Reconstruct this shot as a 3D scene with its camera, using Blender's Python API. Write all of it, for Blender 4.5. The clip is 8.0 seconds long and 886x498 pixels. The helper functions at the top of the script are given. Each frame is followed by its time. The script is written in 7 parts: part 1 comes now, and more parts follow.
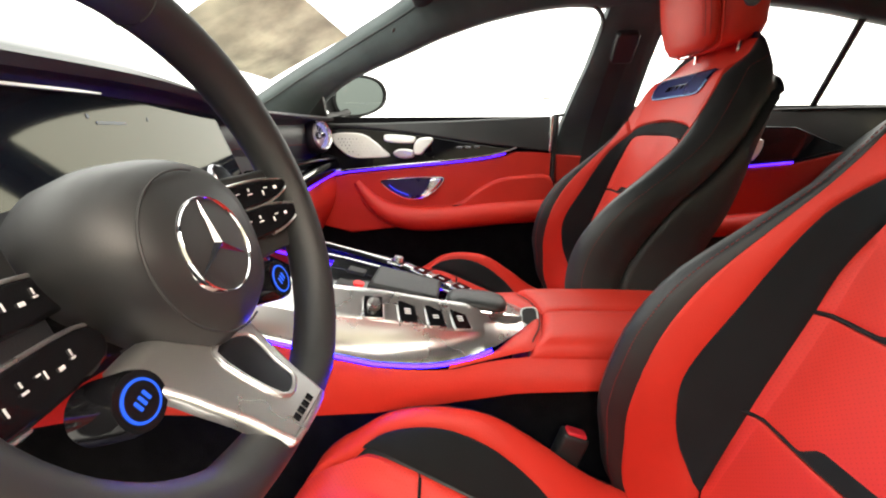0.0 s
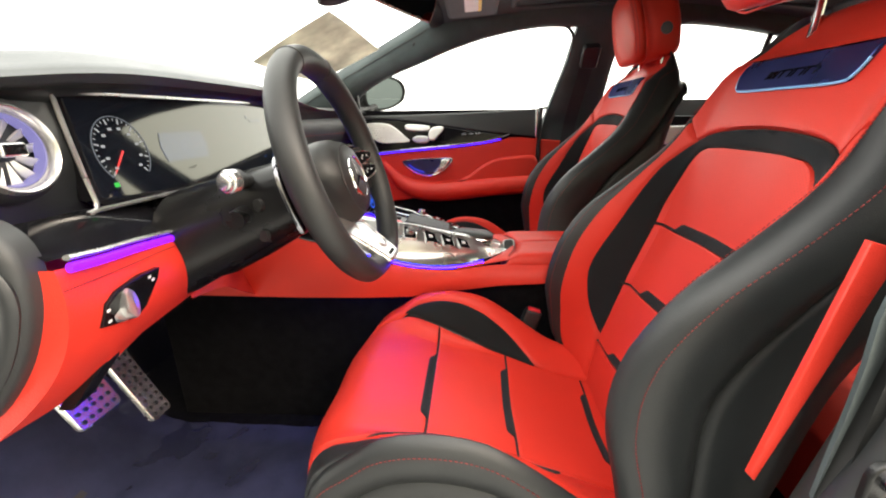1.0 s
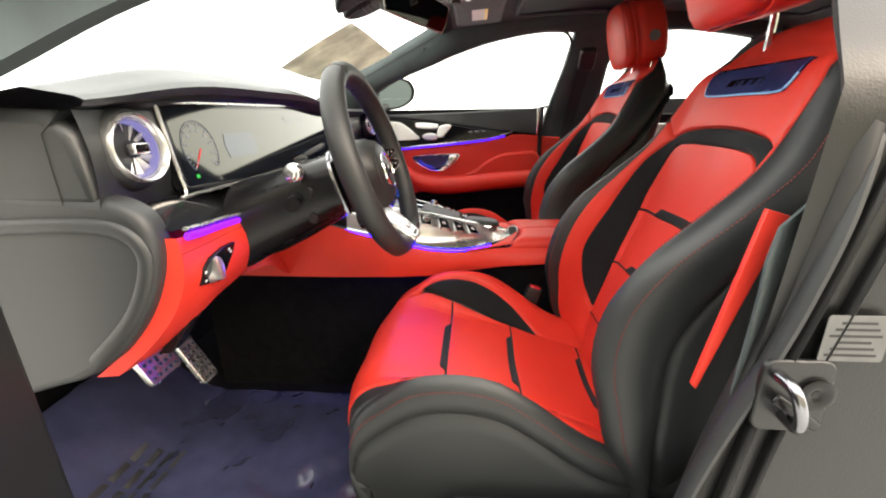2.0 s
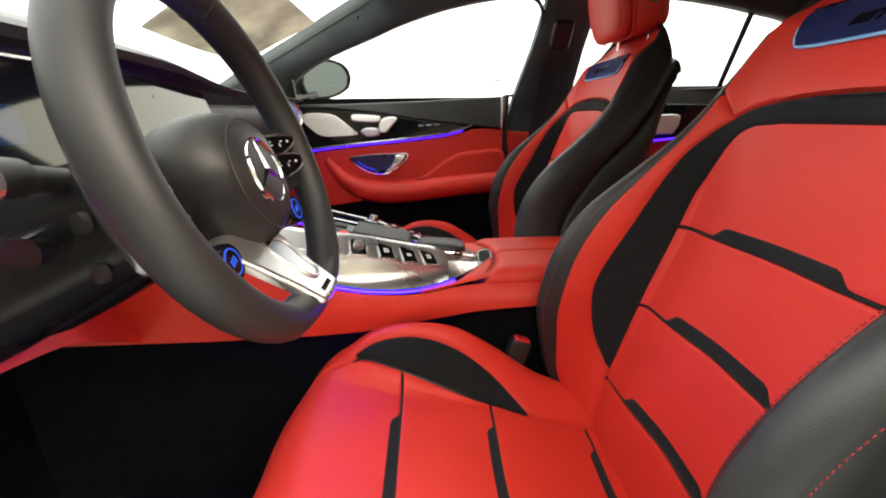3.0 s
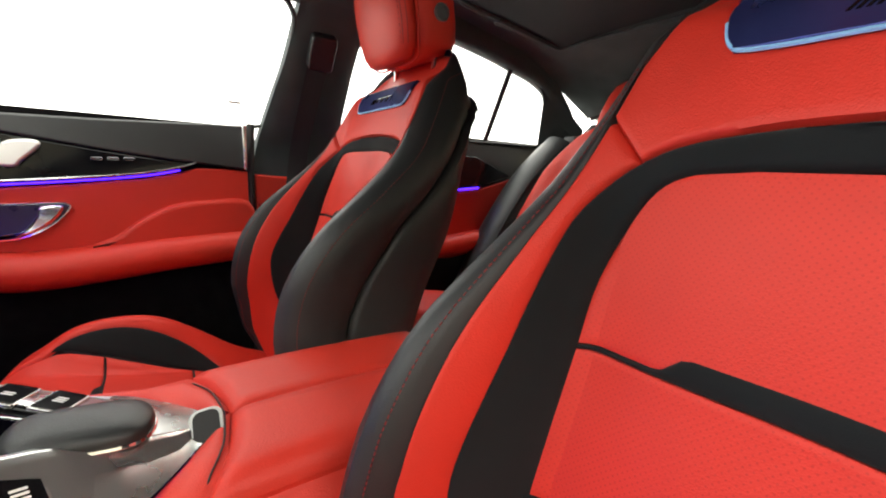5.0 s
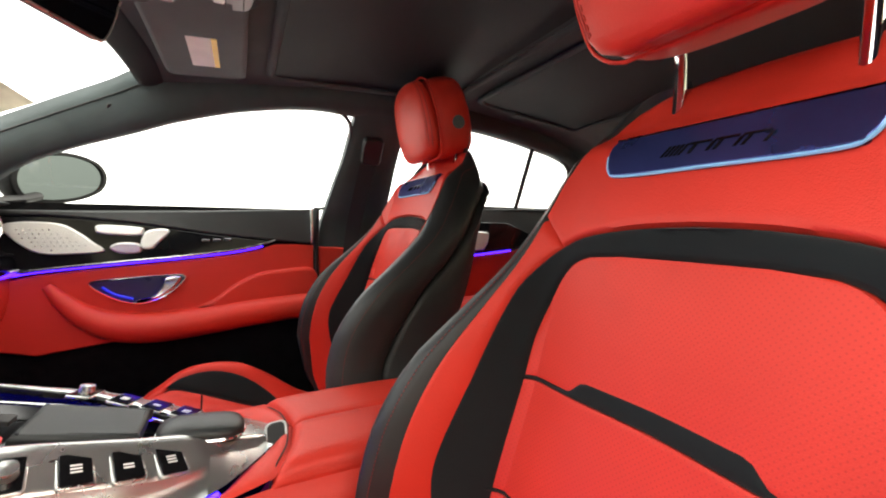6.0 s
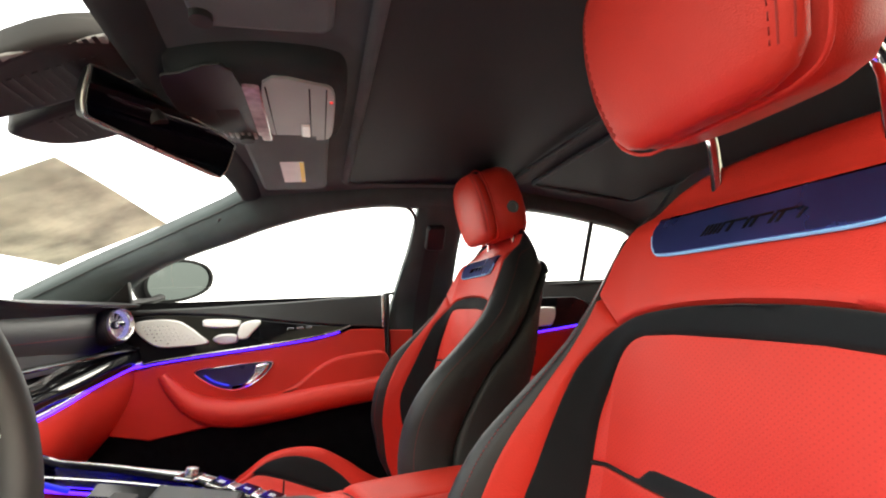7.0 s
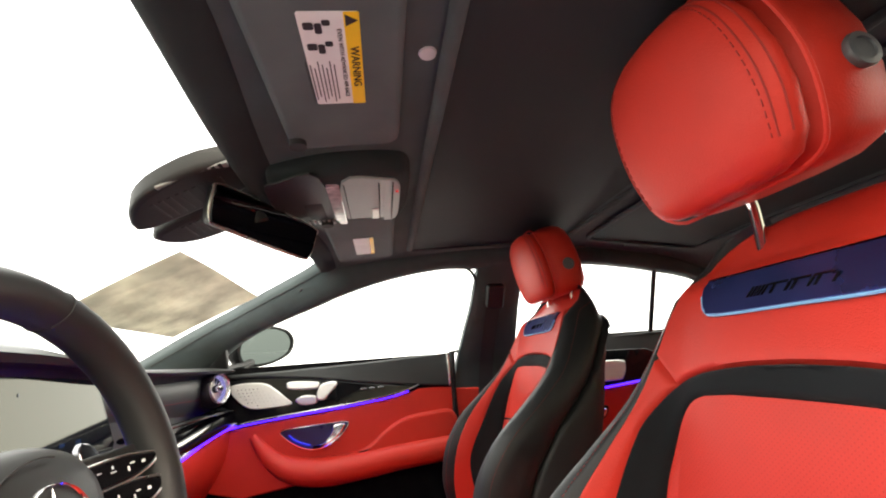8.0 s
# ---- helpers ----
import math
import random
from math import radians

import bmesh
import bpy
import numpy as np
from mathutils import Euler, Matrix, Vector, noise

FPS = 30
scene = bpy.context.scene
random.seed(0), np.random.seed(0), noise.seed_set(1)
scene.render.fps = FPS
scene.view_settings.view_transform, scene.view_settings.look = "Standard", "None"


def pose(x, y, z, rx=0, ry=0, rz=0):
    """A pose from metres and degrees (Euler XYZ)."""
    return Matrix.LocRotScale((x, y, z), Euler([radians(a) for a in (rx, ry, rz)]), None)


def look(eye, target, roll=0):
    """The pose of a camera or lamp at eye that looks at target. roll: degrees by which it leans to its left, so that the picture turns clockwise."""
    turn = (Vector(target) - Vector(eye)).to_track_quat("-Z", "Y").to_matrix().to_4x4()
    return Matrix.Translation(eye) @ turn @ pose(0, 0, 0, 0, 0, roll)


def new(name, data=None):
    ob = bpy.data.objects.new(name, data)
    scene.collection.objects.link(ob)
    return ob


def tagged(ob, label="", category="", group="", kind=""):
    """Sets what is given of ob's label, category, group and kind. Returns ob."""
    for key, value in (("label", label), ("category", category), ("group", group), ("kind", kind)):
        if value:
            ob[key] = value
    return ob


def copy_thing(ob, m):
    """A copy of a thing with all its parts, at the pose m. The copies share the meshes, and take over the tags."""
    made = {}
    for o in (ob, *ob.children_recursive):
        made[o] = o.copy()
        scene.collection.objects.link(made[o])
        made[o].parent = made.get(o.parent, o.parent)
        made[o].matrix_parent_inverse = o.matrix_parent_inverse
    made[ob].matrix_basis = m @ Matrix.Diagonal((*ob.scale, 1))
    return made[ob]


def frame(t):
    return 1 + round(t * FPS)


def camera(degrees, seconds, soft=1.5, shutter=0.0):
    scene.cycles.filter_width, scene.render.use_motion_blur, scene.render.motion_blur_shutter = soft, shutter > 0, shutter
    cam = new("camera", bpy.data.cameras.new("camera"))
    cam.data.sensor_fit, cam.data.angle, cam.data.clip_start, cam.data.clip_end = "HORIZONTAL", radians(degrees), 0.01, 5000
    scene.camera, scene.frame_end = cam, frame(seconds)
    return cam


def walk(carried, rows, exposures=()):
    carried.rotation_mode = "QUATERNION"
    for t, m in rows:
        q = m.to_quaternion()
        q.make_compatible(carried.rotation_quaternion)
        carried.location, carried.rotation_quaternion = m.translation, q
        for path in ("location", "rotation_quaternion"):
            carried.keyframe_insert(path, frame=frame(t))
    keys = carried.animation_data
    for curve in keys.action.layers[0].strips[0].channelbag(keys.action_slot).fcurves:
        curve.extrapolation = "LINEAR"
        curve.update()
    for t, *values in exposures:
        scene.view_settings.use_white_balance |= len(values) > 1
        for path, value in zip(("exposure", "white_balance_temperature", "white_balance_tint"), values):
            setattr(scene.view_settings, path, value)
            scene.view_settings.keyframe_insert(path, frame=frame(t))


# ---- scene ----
cam = camera(94.1, 8.0, soft=2.0)
EXPOSURE = 3.08
PATH = [
    (0, (0.02, -0.661, 1.01), (-0.084, 1.259, 0.46), -0.2),
    (0.5, (0.027, -0.855, 1.024), (-0.049, 1.056, 0.44), -0.4),
    (1, (0.035, -1.05, 1.024), (-0.103, 0.851, 0.418), -0.6),
    (1.2, (0.038, -1.122, 1.031), (-0.112, 0.774, 0.412), -0.6),
    (1.5, (0.031, -1.191, 1.036), (-0.119, 0.704, 0.416), -0.71),
    (1.75, (0.025, -1.209, 1.036), (-0.124, 0.686, 0.414), -0.8),
    (2, (0.018, -1.187, 1.035), (-0.13, 0.709, 0.413), -0.89),
    (2.3, (0.011, -1.112, 1.028), (-0.137, 0.783, 0.405), -1),
    (2.5, (0.009, -1.037, 1.019), (-0.101, 0.862, 0.399), -1.1),
    (3, (0.014, -0.826, 0.985), (0.086, 1.078, 0.378), -0.8),
    (3.5, (0.009, -0.527, 0.957), (0.422, 1.353, 0.413), 0),
    (4, (0.074, -0.333, 0.948), (0.87, 1.441, 0.48), 0.6),
    (4.5, (0.124, -0.344, 0.951), (1.213, 1.282, 0.536), 2.3),
    (4.7, (0.119, -0.375, 0.955), (1.25, 1.226, 0.556), 2.7),
    (5.8, (0.092, -0.607, 0.995), (1.027, 1.152, 0.82), 1.2),
    (6, (0.09, -0.63, 1.002), (0.97, 1.163, 0.895), 0.5),
    (6.5, (0.088, -0.662, 1.008), (0.822, 1.196, 1.09), -1.1),
    (7, (0.088, -0.681, 1.016), (0.663, 1.217, 1.277), -2.6),
    (7.5, (0.083, -0.71, 1.024), (0.508, 1.201, 1.432), -3.7),
    (8, (0.075, -0.753, 1.032), (0.371, 1.155, 1.55), -4.4),
]
walk(cam, [(t, look(eye, target, roll)) for t, eye, target, roll in PATH], [(0, EXPOSURE + 0.14, 6950, 10), (0.5, EXPOSURE, 6950, 10), (1.2, EXPOSURE + 0.03, 6950, 10), (2.3, EXPOSURE - 0.07, 6950, 10), (3, EXPOSURE - 0.27, 6950, 10), (3.7, EXPOSURE - 0.06, 6950, 10), (4.7, EXPOSURE, 6950, 10), (8, EXPOSURE + 0.1, 6950, 10)])

# ---- daylight ----
world = bpy.data.worlds.new("world")
scene.world = world
world.use_nodes = True
wt = world.node_tree
wt.nodes.clear()
w_out = wt.nodes.new("ShaderNodeOutputWorld")
w_bg = wt.nodes.new("ShaderNodeBackground")
w_sky = wt.nodes.new("ShaderNodeTexSky")
w_sky.sky_type = "NISHITA"
w_sky.sun_disc = False
w_sky.sun_elevation = radians(28)
w_sky.sun_rotation = radians(135)
w_sky.dust_density = 8.0
w_sky.air_density = 0.6
w_sky.ozone_density = 0.5
w_bg.inputs["Strength"].default_value = 0.15
w_haze = wt.nodes.new("ShaderNodeMix")
w_haze.data_type = "RGBA"
w_haze.inputs["Factor"].default_value = 0.75
w_haze.inputs["B"].default_value = (5.6, 5.6, 5.4, 1)
wt.links.new(w_sky.outputs["Color"], w_haze.inputs["A"])
wt.links.new(w_haze.outputs["Result"], w_bg.inputs["Color"])
wt.links.new(w_bg.outputs["Background"], w_out.inputs["Surface"])
sun_data = bpy.data.lights.new("sun", "SUN")
sun_data.energy = 0.5
sun_data.angle = radians(20)
sun_data.color = (1.0, 0.95, 0.88)
sun = new("sun", sun_data)
sun.matrix_world = look((4, 4.2, 4.0), (0, 0, 0.8))


# ---- materials ----
def material(name, color, rough=0.5, metal=0.0, spread=0.0, patch=6.0, grain=0.0, grain_size=900.0, coat=0.0, sheen=0.0, spec=0.5):
    """A surface with blotches (spread, patch), and a fine relief (grain, grain_size)."""
    m = bpy.data.materials.new(name)
    m.use_nodes = True
    nt = m.node_tree
    b = nt.nodes["Principled BSDF"]
    b.inputs["Roughness"].default_value = rough
    b.inputs["Metallic"].default_value = metal
    b.inputs["Coat Weight"].default_value = coat
    b.inputs["Coat Roughness"].default_value = 0.05
    b.inputs["Sheen Weight"].default_value = sheen
    b.inputs["Specular IOR Level"].default_value = spec
    b.inputs["Base Color"].default_value = (*color, 1)
    tc = nt.nodes.new("ShaderNodeTexCoord")
    if spread:
        n = nt.nodes.new("ShaderNodeTexNoise")
        n.inputs["Scale"].default_value = patch
        n.inputs["Detail"].default_value = 6
        r = nt.nodes.new("ShaderNodeValToRGB")
        r.color_ramp.elements[0].position, r.color_ramp.elements[1].position = 0.3, 0.7
        r.color_ramp.elements[0].color = (*[c * (1 - spread) for c in color], 1)
        r.color_ramp.elements[1].color = (*[min(1, c * (1 + spread)) for c in color], 1)
        nt.links.new(tc.outputs["Object"], n.inputs["Vector"])
        nt.links.new(n.outputs["Fac"], r.inputs["Fac"])
        nt.links.new(r.outputs["Color"], b.inputs["Base Color"])
        k = nt.nodes.new("ShaderNodeMapRange")
        k.inputs["To Min"].default_value, k.inputs["To Max"].default_value = max(0.02, rough - 0.08), min(1, rough + 0.08)
        nt.links.new(n.outputs["Fac"], k.inputs["Value"])
        nt.links.new(k.outputs["Result"], b.inputs["Roughness"])
    if grain:
        v = nt.nodes.new("ShaderNodeTexVoronoi")
        v.inputs["Scale"].default_value = grain_size
        n2 = nt.nodes.new("ShaderNodeTexNoise")
        n2.inputs["Scale"].default_value = grain_size * 0.4
        add = nt.nodes.new("ShaderNodeMath")
        add.operation = "ADD"
        bump = nt.nodes.new("ShaderNodeBump")
        bump.inputs["Strength"].default_value = grain
        bump.inputs["Distance"].default_value = 0.0012
        nt.links.new(tc.outputs["Object"], v.inputs["Vector"])
        nt.links.new(tc.outputs["Object"], n2.inputs["Vector"])
        nt.links.new(v.outputs["Distance"], add.inputs[0])
        nt.links.new(n2.outputs["Fac"], add.inputs[1])
        nt.links.new(add.outputs["Value"], bump.inputs["Height"])
        nt.links.new(bump.outputs["Normal"], b.inputs["Normal"])
    return m


def perforated(name, color, pitch):
    """Leather with rows of small punched holes, staggered, in the surface's own Y and Z."""
    m = material(name, color, 0.48, spread=0.06, patch=9, grain=0.14, grain_size=700, spec=0.3)
    nt = m.node_tree
    b = nt.nodes["Principled BSDF"]
    tc = nt.nodes.new("ShaderNodeTexCoord")
    sep = nt.nodes.new("ShaderNodeSeparateXYZ")
    nt.links.new(tc.outputs["UV"], sep.inputs["Vector"])

    def op(kind, a, c, *more):
        n = nt.nodes.new("ShaderNodeMath")
        n.operation = kind
        for i, q in enumerate((a, c, *more)):
            if q is None:
                continue
            if isinstance(q, (int, float)):
                n.inputs[i].default_value = q
            else:
                nt.links.new(q, n.inputs[i])
        return n.outputs["Value"]
    row = op("DIVIDE", sep.outputs["Y"], pitch * 0.5)
    shift = op("MULTIPLY", op("MODULO", op("FLOOR", row, 0), 2.0), 0.5)
    u = op("SUBTRACT", op("FRACT", op("ADD", op("DIVIDE", sep.outputs["X"], pitch), shift), 0), 0.5)
    v = op("MULTIPLY", op("SUBTRACT", op("FRACT", row, 0), 0.5), 0.5)
    d = op("SQRT", op("ADD", op("MULTIPLY", u, u), op("MULTIPLY", v, v)), 0)
    hole = op("LESS_THAN", d, 0.125)
    mix = nt.nodes.new("ShaderNodeMix")
    mix.data_type = "RGBA"
    old = b.inputs["Base Color"].links[0].from_socket
    nt.links.new(old, mix.inputs["A"])
    mix.inputs["B"].default_value = (color[0] * 0.86, color[1] * 0.82, color[2] * 0.82, 1)
    nt.links.new(hole, mix.inputs["Factor"])
    nt.links.new(mix.outputs["Result"], b.inputs["Base Color"])
    return m


def glowing(name, color, strength):
    m = bpy.data.materials.new(name)
    m.use_nodes = True
    b = m.node_tree.nodes["Principled BSDF"]
    b.inputs["Base Color"].default_value = (*[0.05 * c for c in color], 1)
    b.inputs["Emission Color"].default_value = (*color, 1)
    b.inputs["Emission Strength"].default_value = strength
    return m


def clear_glass(name, tint=(1, 1, 1), gloss=0.06):
    m = bpy.data.materials.new(name)
    m.use_nodes = True
    nt = m.node_tree
    nt.nodes.clear()
    o = nt.nodes.new("ShaderNodeOutputMaterial")
    t = nt.nodes.new("ShaderNodeBsdfTransparent")
    t.inputs["Color"].default_value = (*tint, 1)
    g = nt.nodes.new("ShaderNodeBsdfGlossy")
    g.inputs["Roughness"].default_value = 0.02
    x = nt.nodes.new("ShaderNodeMixShader")
    x.inputs["Fac"].default_value = gloss
    nt.links.new(t.outputs["BSDF"], x.inputs[1])
    nt.links.new(g.outputs["BSDF"], x.inputs[2])
    nt.links.new(x.outputs["Shader"], o.inputs["Surface"])
    return m


RED = (0.62, 0.036, 0.022)
red = material("red_leather", RED, 0.46, spread=0.07, patch=7, grain=0.22, grain_size=650, spec=0.3)
red_perf = perforated("red_perforated_leather", RED, 0.0058)
wheel_leather = material("smooth_black_leather", (0.0142, 0.0152, 0.0157), 0.52, spread=0.10, patch=9, grain=0.035, grain_size=1300)
black = material("black_leather", (0.0175, 0.0197, 0.0205), 0.45, spread=0.15, patch=7, grain=0.16, grain_size=900)
suede = material("black_suede", (0.0100, 0.0126, 0.0134), 0.92, spread=0.15, patch=14, grain=0.3, grain_size=2000, sheen=0.08, spec=0.15)
plastic = material("dark_plastic", (0.0110, 0.0122, 0.0127), 0.5, spread=0.15, patch=8, grain=0.15, grain_size=1400)
grey_plastic = material("grey_plastic", (0.021, 0.023, 0.024), 0.5, spread=0.12, patch=6, grain=0.15, grain_size=1400)
rubber = material("black_rubber", (0.012, 0.012, 0.012), 0.65, spread=0.2, patch=20)
gloss = material("gloss_black", (0.006, 0.006, 0.007), 0.06, spread=0.1, patch=4, spec=0.22)
silver = material("satin_silver", (0.60, 0.60, 0.59), 0.27, metal=0.90, spread=0.04, patch=5, grain=0.015, grain_size=2500)
pale_silver = material("pale_brushed_metal", (0.68, 0.68, 0.66), 0.42, metal=0.7, spread=0.06, patch=14, grain=0.12, grain_size=1500)
chrome = material("chrome", (0.82, 0.82, 0.82), 0.08, metal=1.0, spread=0.03, patch=9)
dark_chrome = material("dark_chrome", (0.25, 0.25, 0.27), 0.18, metal=1.0, spread=0.05, patch=9)
headliner = material("black_headliner", (0.066, 0.082, 0.084), 0.95, spread=0.2, patch=9, grain=0.4, grain_size=1500, sheen=0.05, spec=0.2)
trim_cloth = material("charcoal_trim_cloth", (0.050, 0.065, 0.067), 0.9, spread=0.2, patch=9, grain=0.35, grain_size=1500, sheen=0.05, spec=0.25)
carpet = material("black_carpet", (0.006, 0.006, 0.0065), 1.0, spread=0.35, patch=40, grain=0.8, grain_size=900, spec=0.05)
badge_blue = material("blue_anodised_plate", (0.055, 0.07, 0.24), 0.28, metal=0.75, spread=0.3, patch=9)
ice_blue = material("pale_blue_edge", (0.25, 0.55, 0.85), 0.3, spread=0.1, patch=9)
white_print = material("white_print", (0.75, 0.75, 0.75), 0.5, spread=0.03, patch=20)
paper = material("white_label_paper", (0.72, 0.72, 0.70), 0.6, spread=0.05, patch=30)
yellow = material("yellow_label", (0.85, 0.55, 0.01), 0.5, spread=0.04, patch=30)
header_cloth = material("dark_header_cloth", (0.020, 0.024, 0.025), 0.95, spread=0.2, patch=9, grain=0.35, grain_size=1500, sheen=0.04, spec=0.2)
visor_cloth = material("grey_visor_cloth", (0.088, 0.104, 0.107), 0.9, spread=0.12, patch=14, grain=0.3, grain_size=1600, sheen=0.05, spec=0.25)
thread = material("red_thread", (0.22, 0.014, 0.014), 0.6, spread=0.1, patch=80)
satin_black = material("satin_black_plastic", (0.006, 0.006, 0.0065), 0.26, spread=0.1, patch=8, spec=0.28)
seam_red = material("dark_red_seam", (0.36, 0.020, 0.013), 0.6, spread=0.1, patch=40)
webbing = material("seat_belt_webbing", (0.02, 0.02, 0.021), 0.75, spread=0.15, patch=30, grain=0.5, grain_size=1800)
led = glowing("violet_blue_light", (0.040, 0.006, 1.0), 0.9)
led_violet = glowing("violet_light", (0.15, 0.004, 0.85), 0.42)
led_console = glowing("deep_violet_light", (0.0007, 0.0001, 1.0), 13.0)
blue_glow = glowing("deep_blue_light", (0.02, 0.03, 1.0), 0.10)
window_glass = clear_glass("window_glass", (0.97, 0.985, 0.975), 0.05)
hatch_glass = clear_glass("tinted_hatch_glass", (0.45, 0.45, 0.40), 0.05)
roof_glass = material("dark_roof_blind", (0.012, 0.016, 0.0172), 0.75, spread=0.1, patch=3, grain=0.2, grain_size=1500, spec=0.4)


# ---- shaping helpers ----
def mesh_object(name, verts, faces, mat, smooth=True, uvs=None):
    me = bpy.data.meshes.new(name)
    me.from_pydata([tuple(v) for v in verts], [], faces)
    me.materials.append(mat)
    if uvs is not None:
        lay = me.uv_layers.new(name="uv")
        for lp in me.loops:
            lay.data[lp.index].uv = uvs[lp.vertex_index]
    bm = bmesh.new()
    bm.from_mesh(me)
    bmesh.ops.recalc_face_normals(bm, faces=bm.faces)
    bm.to_mesh(me)
    bm.free()
    if smooth:
        for p in me.polygons:
            p.use_smooth = True
        me.set_sharp_from_angle(angle=radians(50))
        for p in me.polygons:
            if len(p.vertices) > 4:
                p.use_smooth = False
    return new(name, me)


def put(ob, parent=None, label=""):
    if parent is not None:
        ob.parent = parent
    if label:
        ob["label"] = label
    return ob


def thing(name, label, category, group="", kind="", at=None):
    """An empty that carries the parts of one thing."""
    e = new(name)
    e.empty_display_size = 0.05
    if at is not None:
        e.matrix_basis = at
    return tagged(e, label, category, group, kind)


def part(name, geo, mat, parent, label="", smooth=True):
    return put(mesh_object(name, geo[0], geo[1], mat, smooth, geo[2] if len(geo) > 2 else None), parent, label)


def lerp_table(table, v):
    xs, ys = zip(*table)
    return float(np.interp(v, xs, ys))


def smoothstep(t):
    t = min(1.0, max(0.0, t))
    return t * t * (3 - 2 * t)


def spline(pts, n=8, closed=False):
    """Catmull-Rom curve through points of any dimension."""
    p = [np.array(q, float) for q in pts]
    m = len(p)
    out = []
    for i in range(m if closed else m - 1):
        a, b, c, d = (p[(i + k) % m] if closed else p[min(m - 1, max(0, i + k))] for k in (-1, 0, 1, 2))
        for j in range(n):
            t = j / n
            out.append(0.5 * (2 * b + (c - a) * t + (2 * a - 5 * b + 4 * c - d) * t * t + (3 * b - a - 3 * c + d) * t ** 3))
    if not closed:
        out.append(p[-1])
    return out


def grid(fn, nu, nv, closed=False, uv=None):
    verts, faces, uvs = [], [], []
    for j in range(nv + 1):
        for i in range(nu + (0 if closed else 1)):
            verts.append(fn(i / nu, j / nv))
            if uv:
                uvs.append(uv(i / nu, j / nv))
    w = nu if closed else nu + 1
    for j in range(nv):
        for i in range(nu):
            a, b = j * w + i, j * w + (i + 1) % w
            faces.append((a, b, b + w, a + w))
    return (verts, faces, uvs) if uv else (verts, faces)


def loft(rings, cap=True):
    """Rings of equal count joined to a skin."""
    n = len(rings[0])
    verts = [v for r in rings for v in r]
    faces = []
    for j in range(len(rings) - 1):
        for i in range(n):
            a, b = j * n + i, j * n + (i + 1) % n
            faces.append((a, b, b + n, a + n))
    if cap:
        faces.append(tuple(range(n - 1, -1, -1)))
        faces.append(tuple(range((len(rings) - 1) * n, len(rings) * n)))
    return verts, faces


def sweep(path, ra, rb=None, n=12, closed=False, up=(0, 0, 1), cap=True):
    """A bar of elliptic section along a path; ra lies across, rb along the up side; either may be a list along the path."""
    P = [np.array(p, float) for p in path]
    m = len(P)
    U = np.array(up, float)
    rings = []
    for i in range(m):
        a, b = (P[(i - 1) % m], P[(i + 1) % m]) if closed else (P[max(0, i - 1)], P[min(m - 1, i + 1)])
        t = (b - a) / (np.linalg.norm(b - a) + 1e-9)
        s = np.cross(t, U)
        s /= np.linalg.norm(s) + 1e-9
        q = np.cross(s, t)
        A = ra[i] if isinstance(ra, (list, tuple)) else ra
        B = A if rb is None else (rb[i] if isinstance(rb, (list, tuple)) else rb)
        rings.append([P[i] + s * A * math.cos(2 * math.pi * k / n) + q * B * math.sin(2 * math.pi * k / n) for k in range(n)])
    if closed:
        rings.append(rings[0])
        v, f = loft(rings[:-1], cap=False)
        w = (m - 1) * n
        f += [(w + i, w + (i + 1) % n, (i + 1) % n, i) for i in range(n)]
        return v, f
    return loft(rings, cap)


def slab(outline, to3d, thick, bevel=0.002, steps=2):
    """A plate of outline (u, v) points; to3d(u, v, h) gives its place, h from 0 (back) to thick (front), with a rounded front edge."""
    o = [np.array(p, float) for p in outline]
    n = len(o)
    area = sum(o[i][0] * o[(i + 1) % n][1] - o[(i + 1) % n][0] * o[i][1] for i in range(n))
    sign = 1 if area > 0 else -1
    nrm = []
    for i in range(n):
        e1, e2 = o[i] - o[i - 1], o[(i + 1) % n] - o[i]
        k = e1 / (np.linalg.norm(e1) + 1e-12) + e2 / (np.linalg.norm(e2) + 1e-12)
        k /= np.linalg.norm(k) + 1e-12
        nrm.append(np.array([-k[1], k[0]]) * sign)
    levels = [(0.0, 0.0), (0.0, thick - bevel)]
    for s in range(1, steps + 1):
        a = math.pi / 2 * s / steps
        levels.append((bevel * (1 - math.cos(a)), thick - bevel + bevel * math.sin(a)))
    rings = [[to3d(*(o[i] + nrm[i] * ins), h) for i in range(n)] for ins, h in levels]
    return loft(rings)


def box(x0, x1, y0, y1, z0, z1, bevel=0.004, seg=2):
    bm = bmesh.new()
    bmesh.ops.create_cube(bm, size=1)
    for v in bm.verts:
        v.co = Vector(((x0 + x1) / 2 + v.co.x * (x1 - x0), (y0 + y1) / 2 + v.co.y * (y1 - y0), (z0 + z1) / 2 + v.co.z * (z1 - z0)))
    if bevel:
        bmesh.ops.bevel(bm, geom=bm.edges[:], offset=bevel, segments=seg, affect="EDGES", profile=0.5)
    bm.verts.index_update()
    out = [v.co[:] for v in bm.verts], [tuple(v.index for v in f.verts) for f in bm.faces]
    bm.free()
    return out


def lathe(profile, n=32, m=None, ring=False):
    """A turned body; profile rows are (radius, height) about the local Z; m places it; ring: the profile closes on itself."""
    rings = [[Vector((r * math.cos(2 * math.pi * k / n), r * math.sin(2 * math.pi * k / n), h)) for k in range(n)] for r, h in profile]
    if m is not None:
        rings = [[m @ v for v in r] for r in rings]
    return loft(rings + [rings[0]], cap=False) if ring else loft(rings)


def join(*geos):
    verts, faces = [], []
    for g in geos:
        o = len(verts)
        verts += list(g[0])
        faces += [tuple(i + o for i in f) for f in g[1]]
    return verts, faces


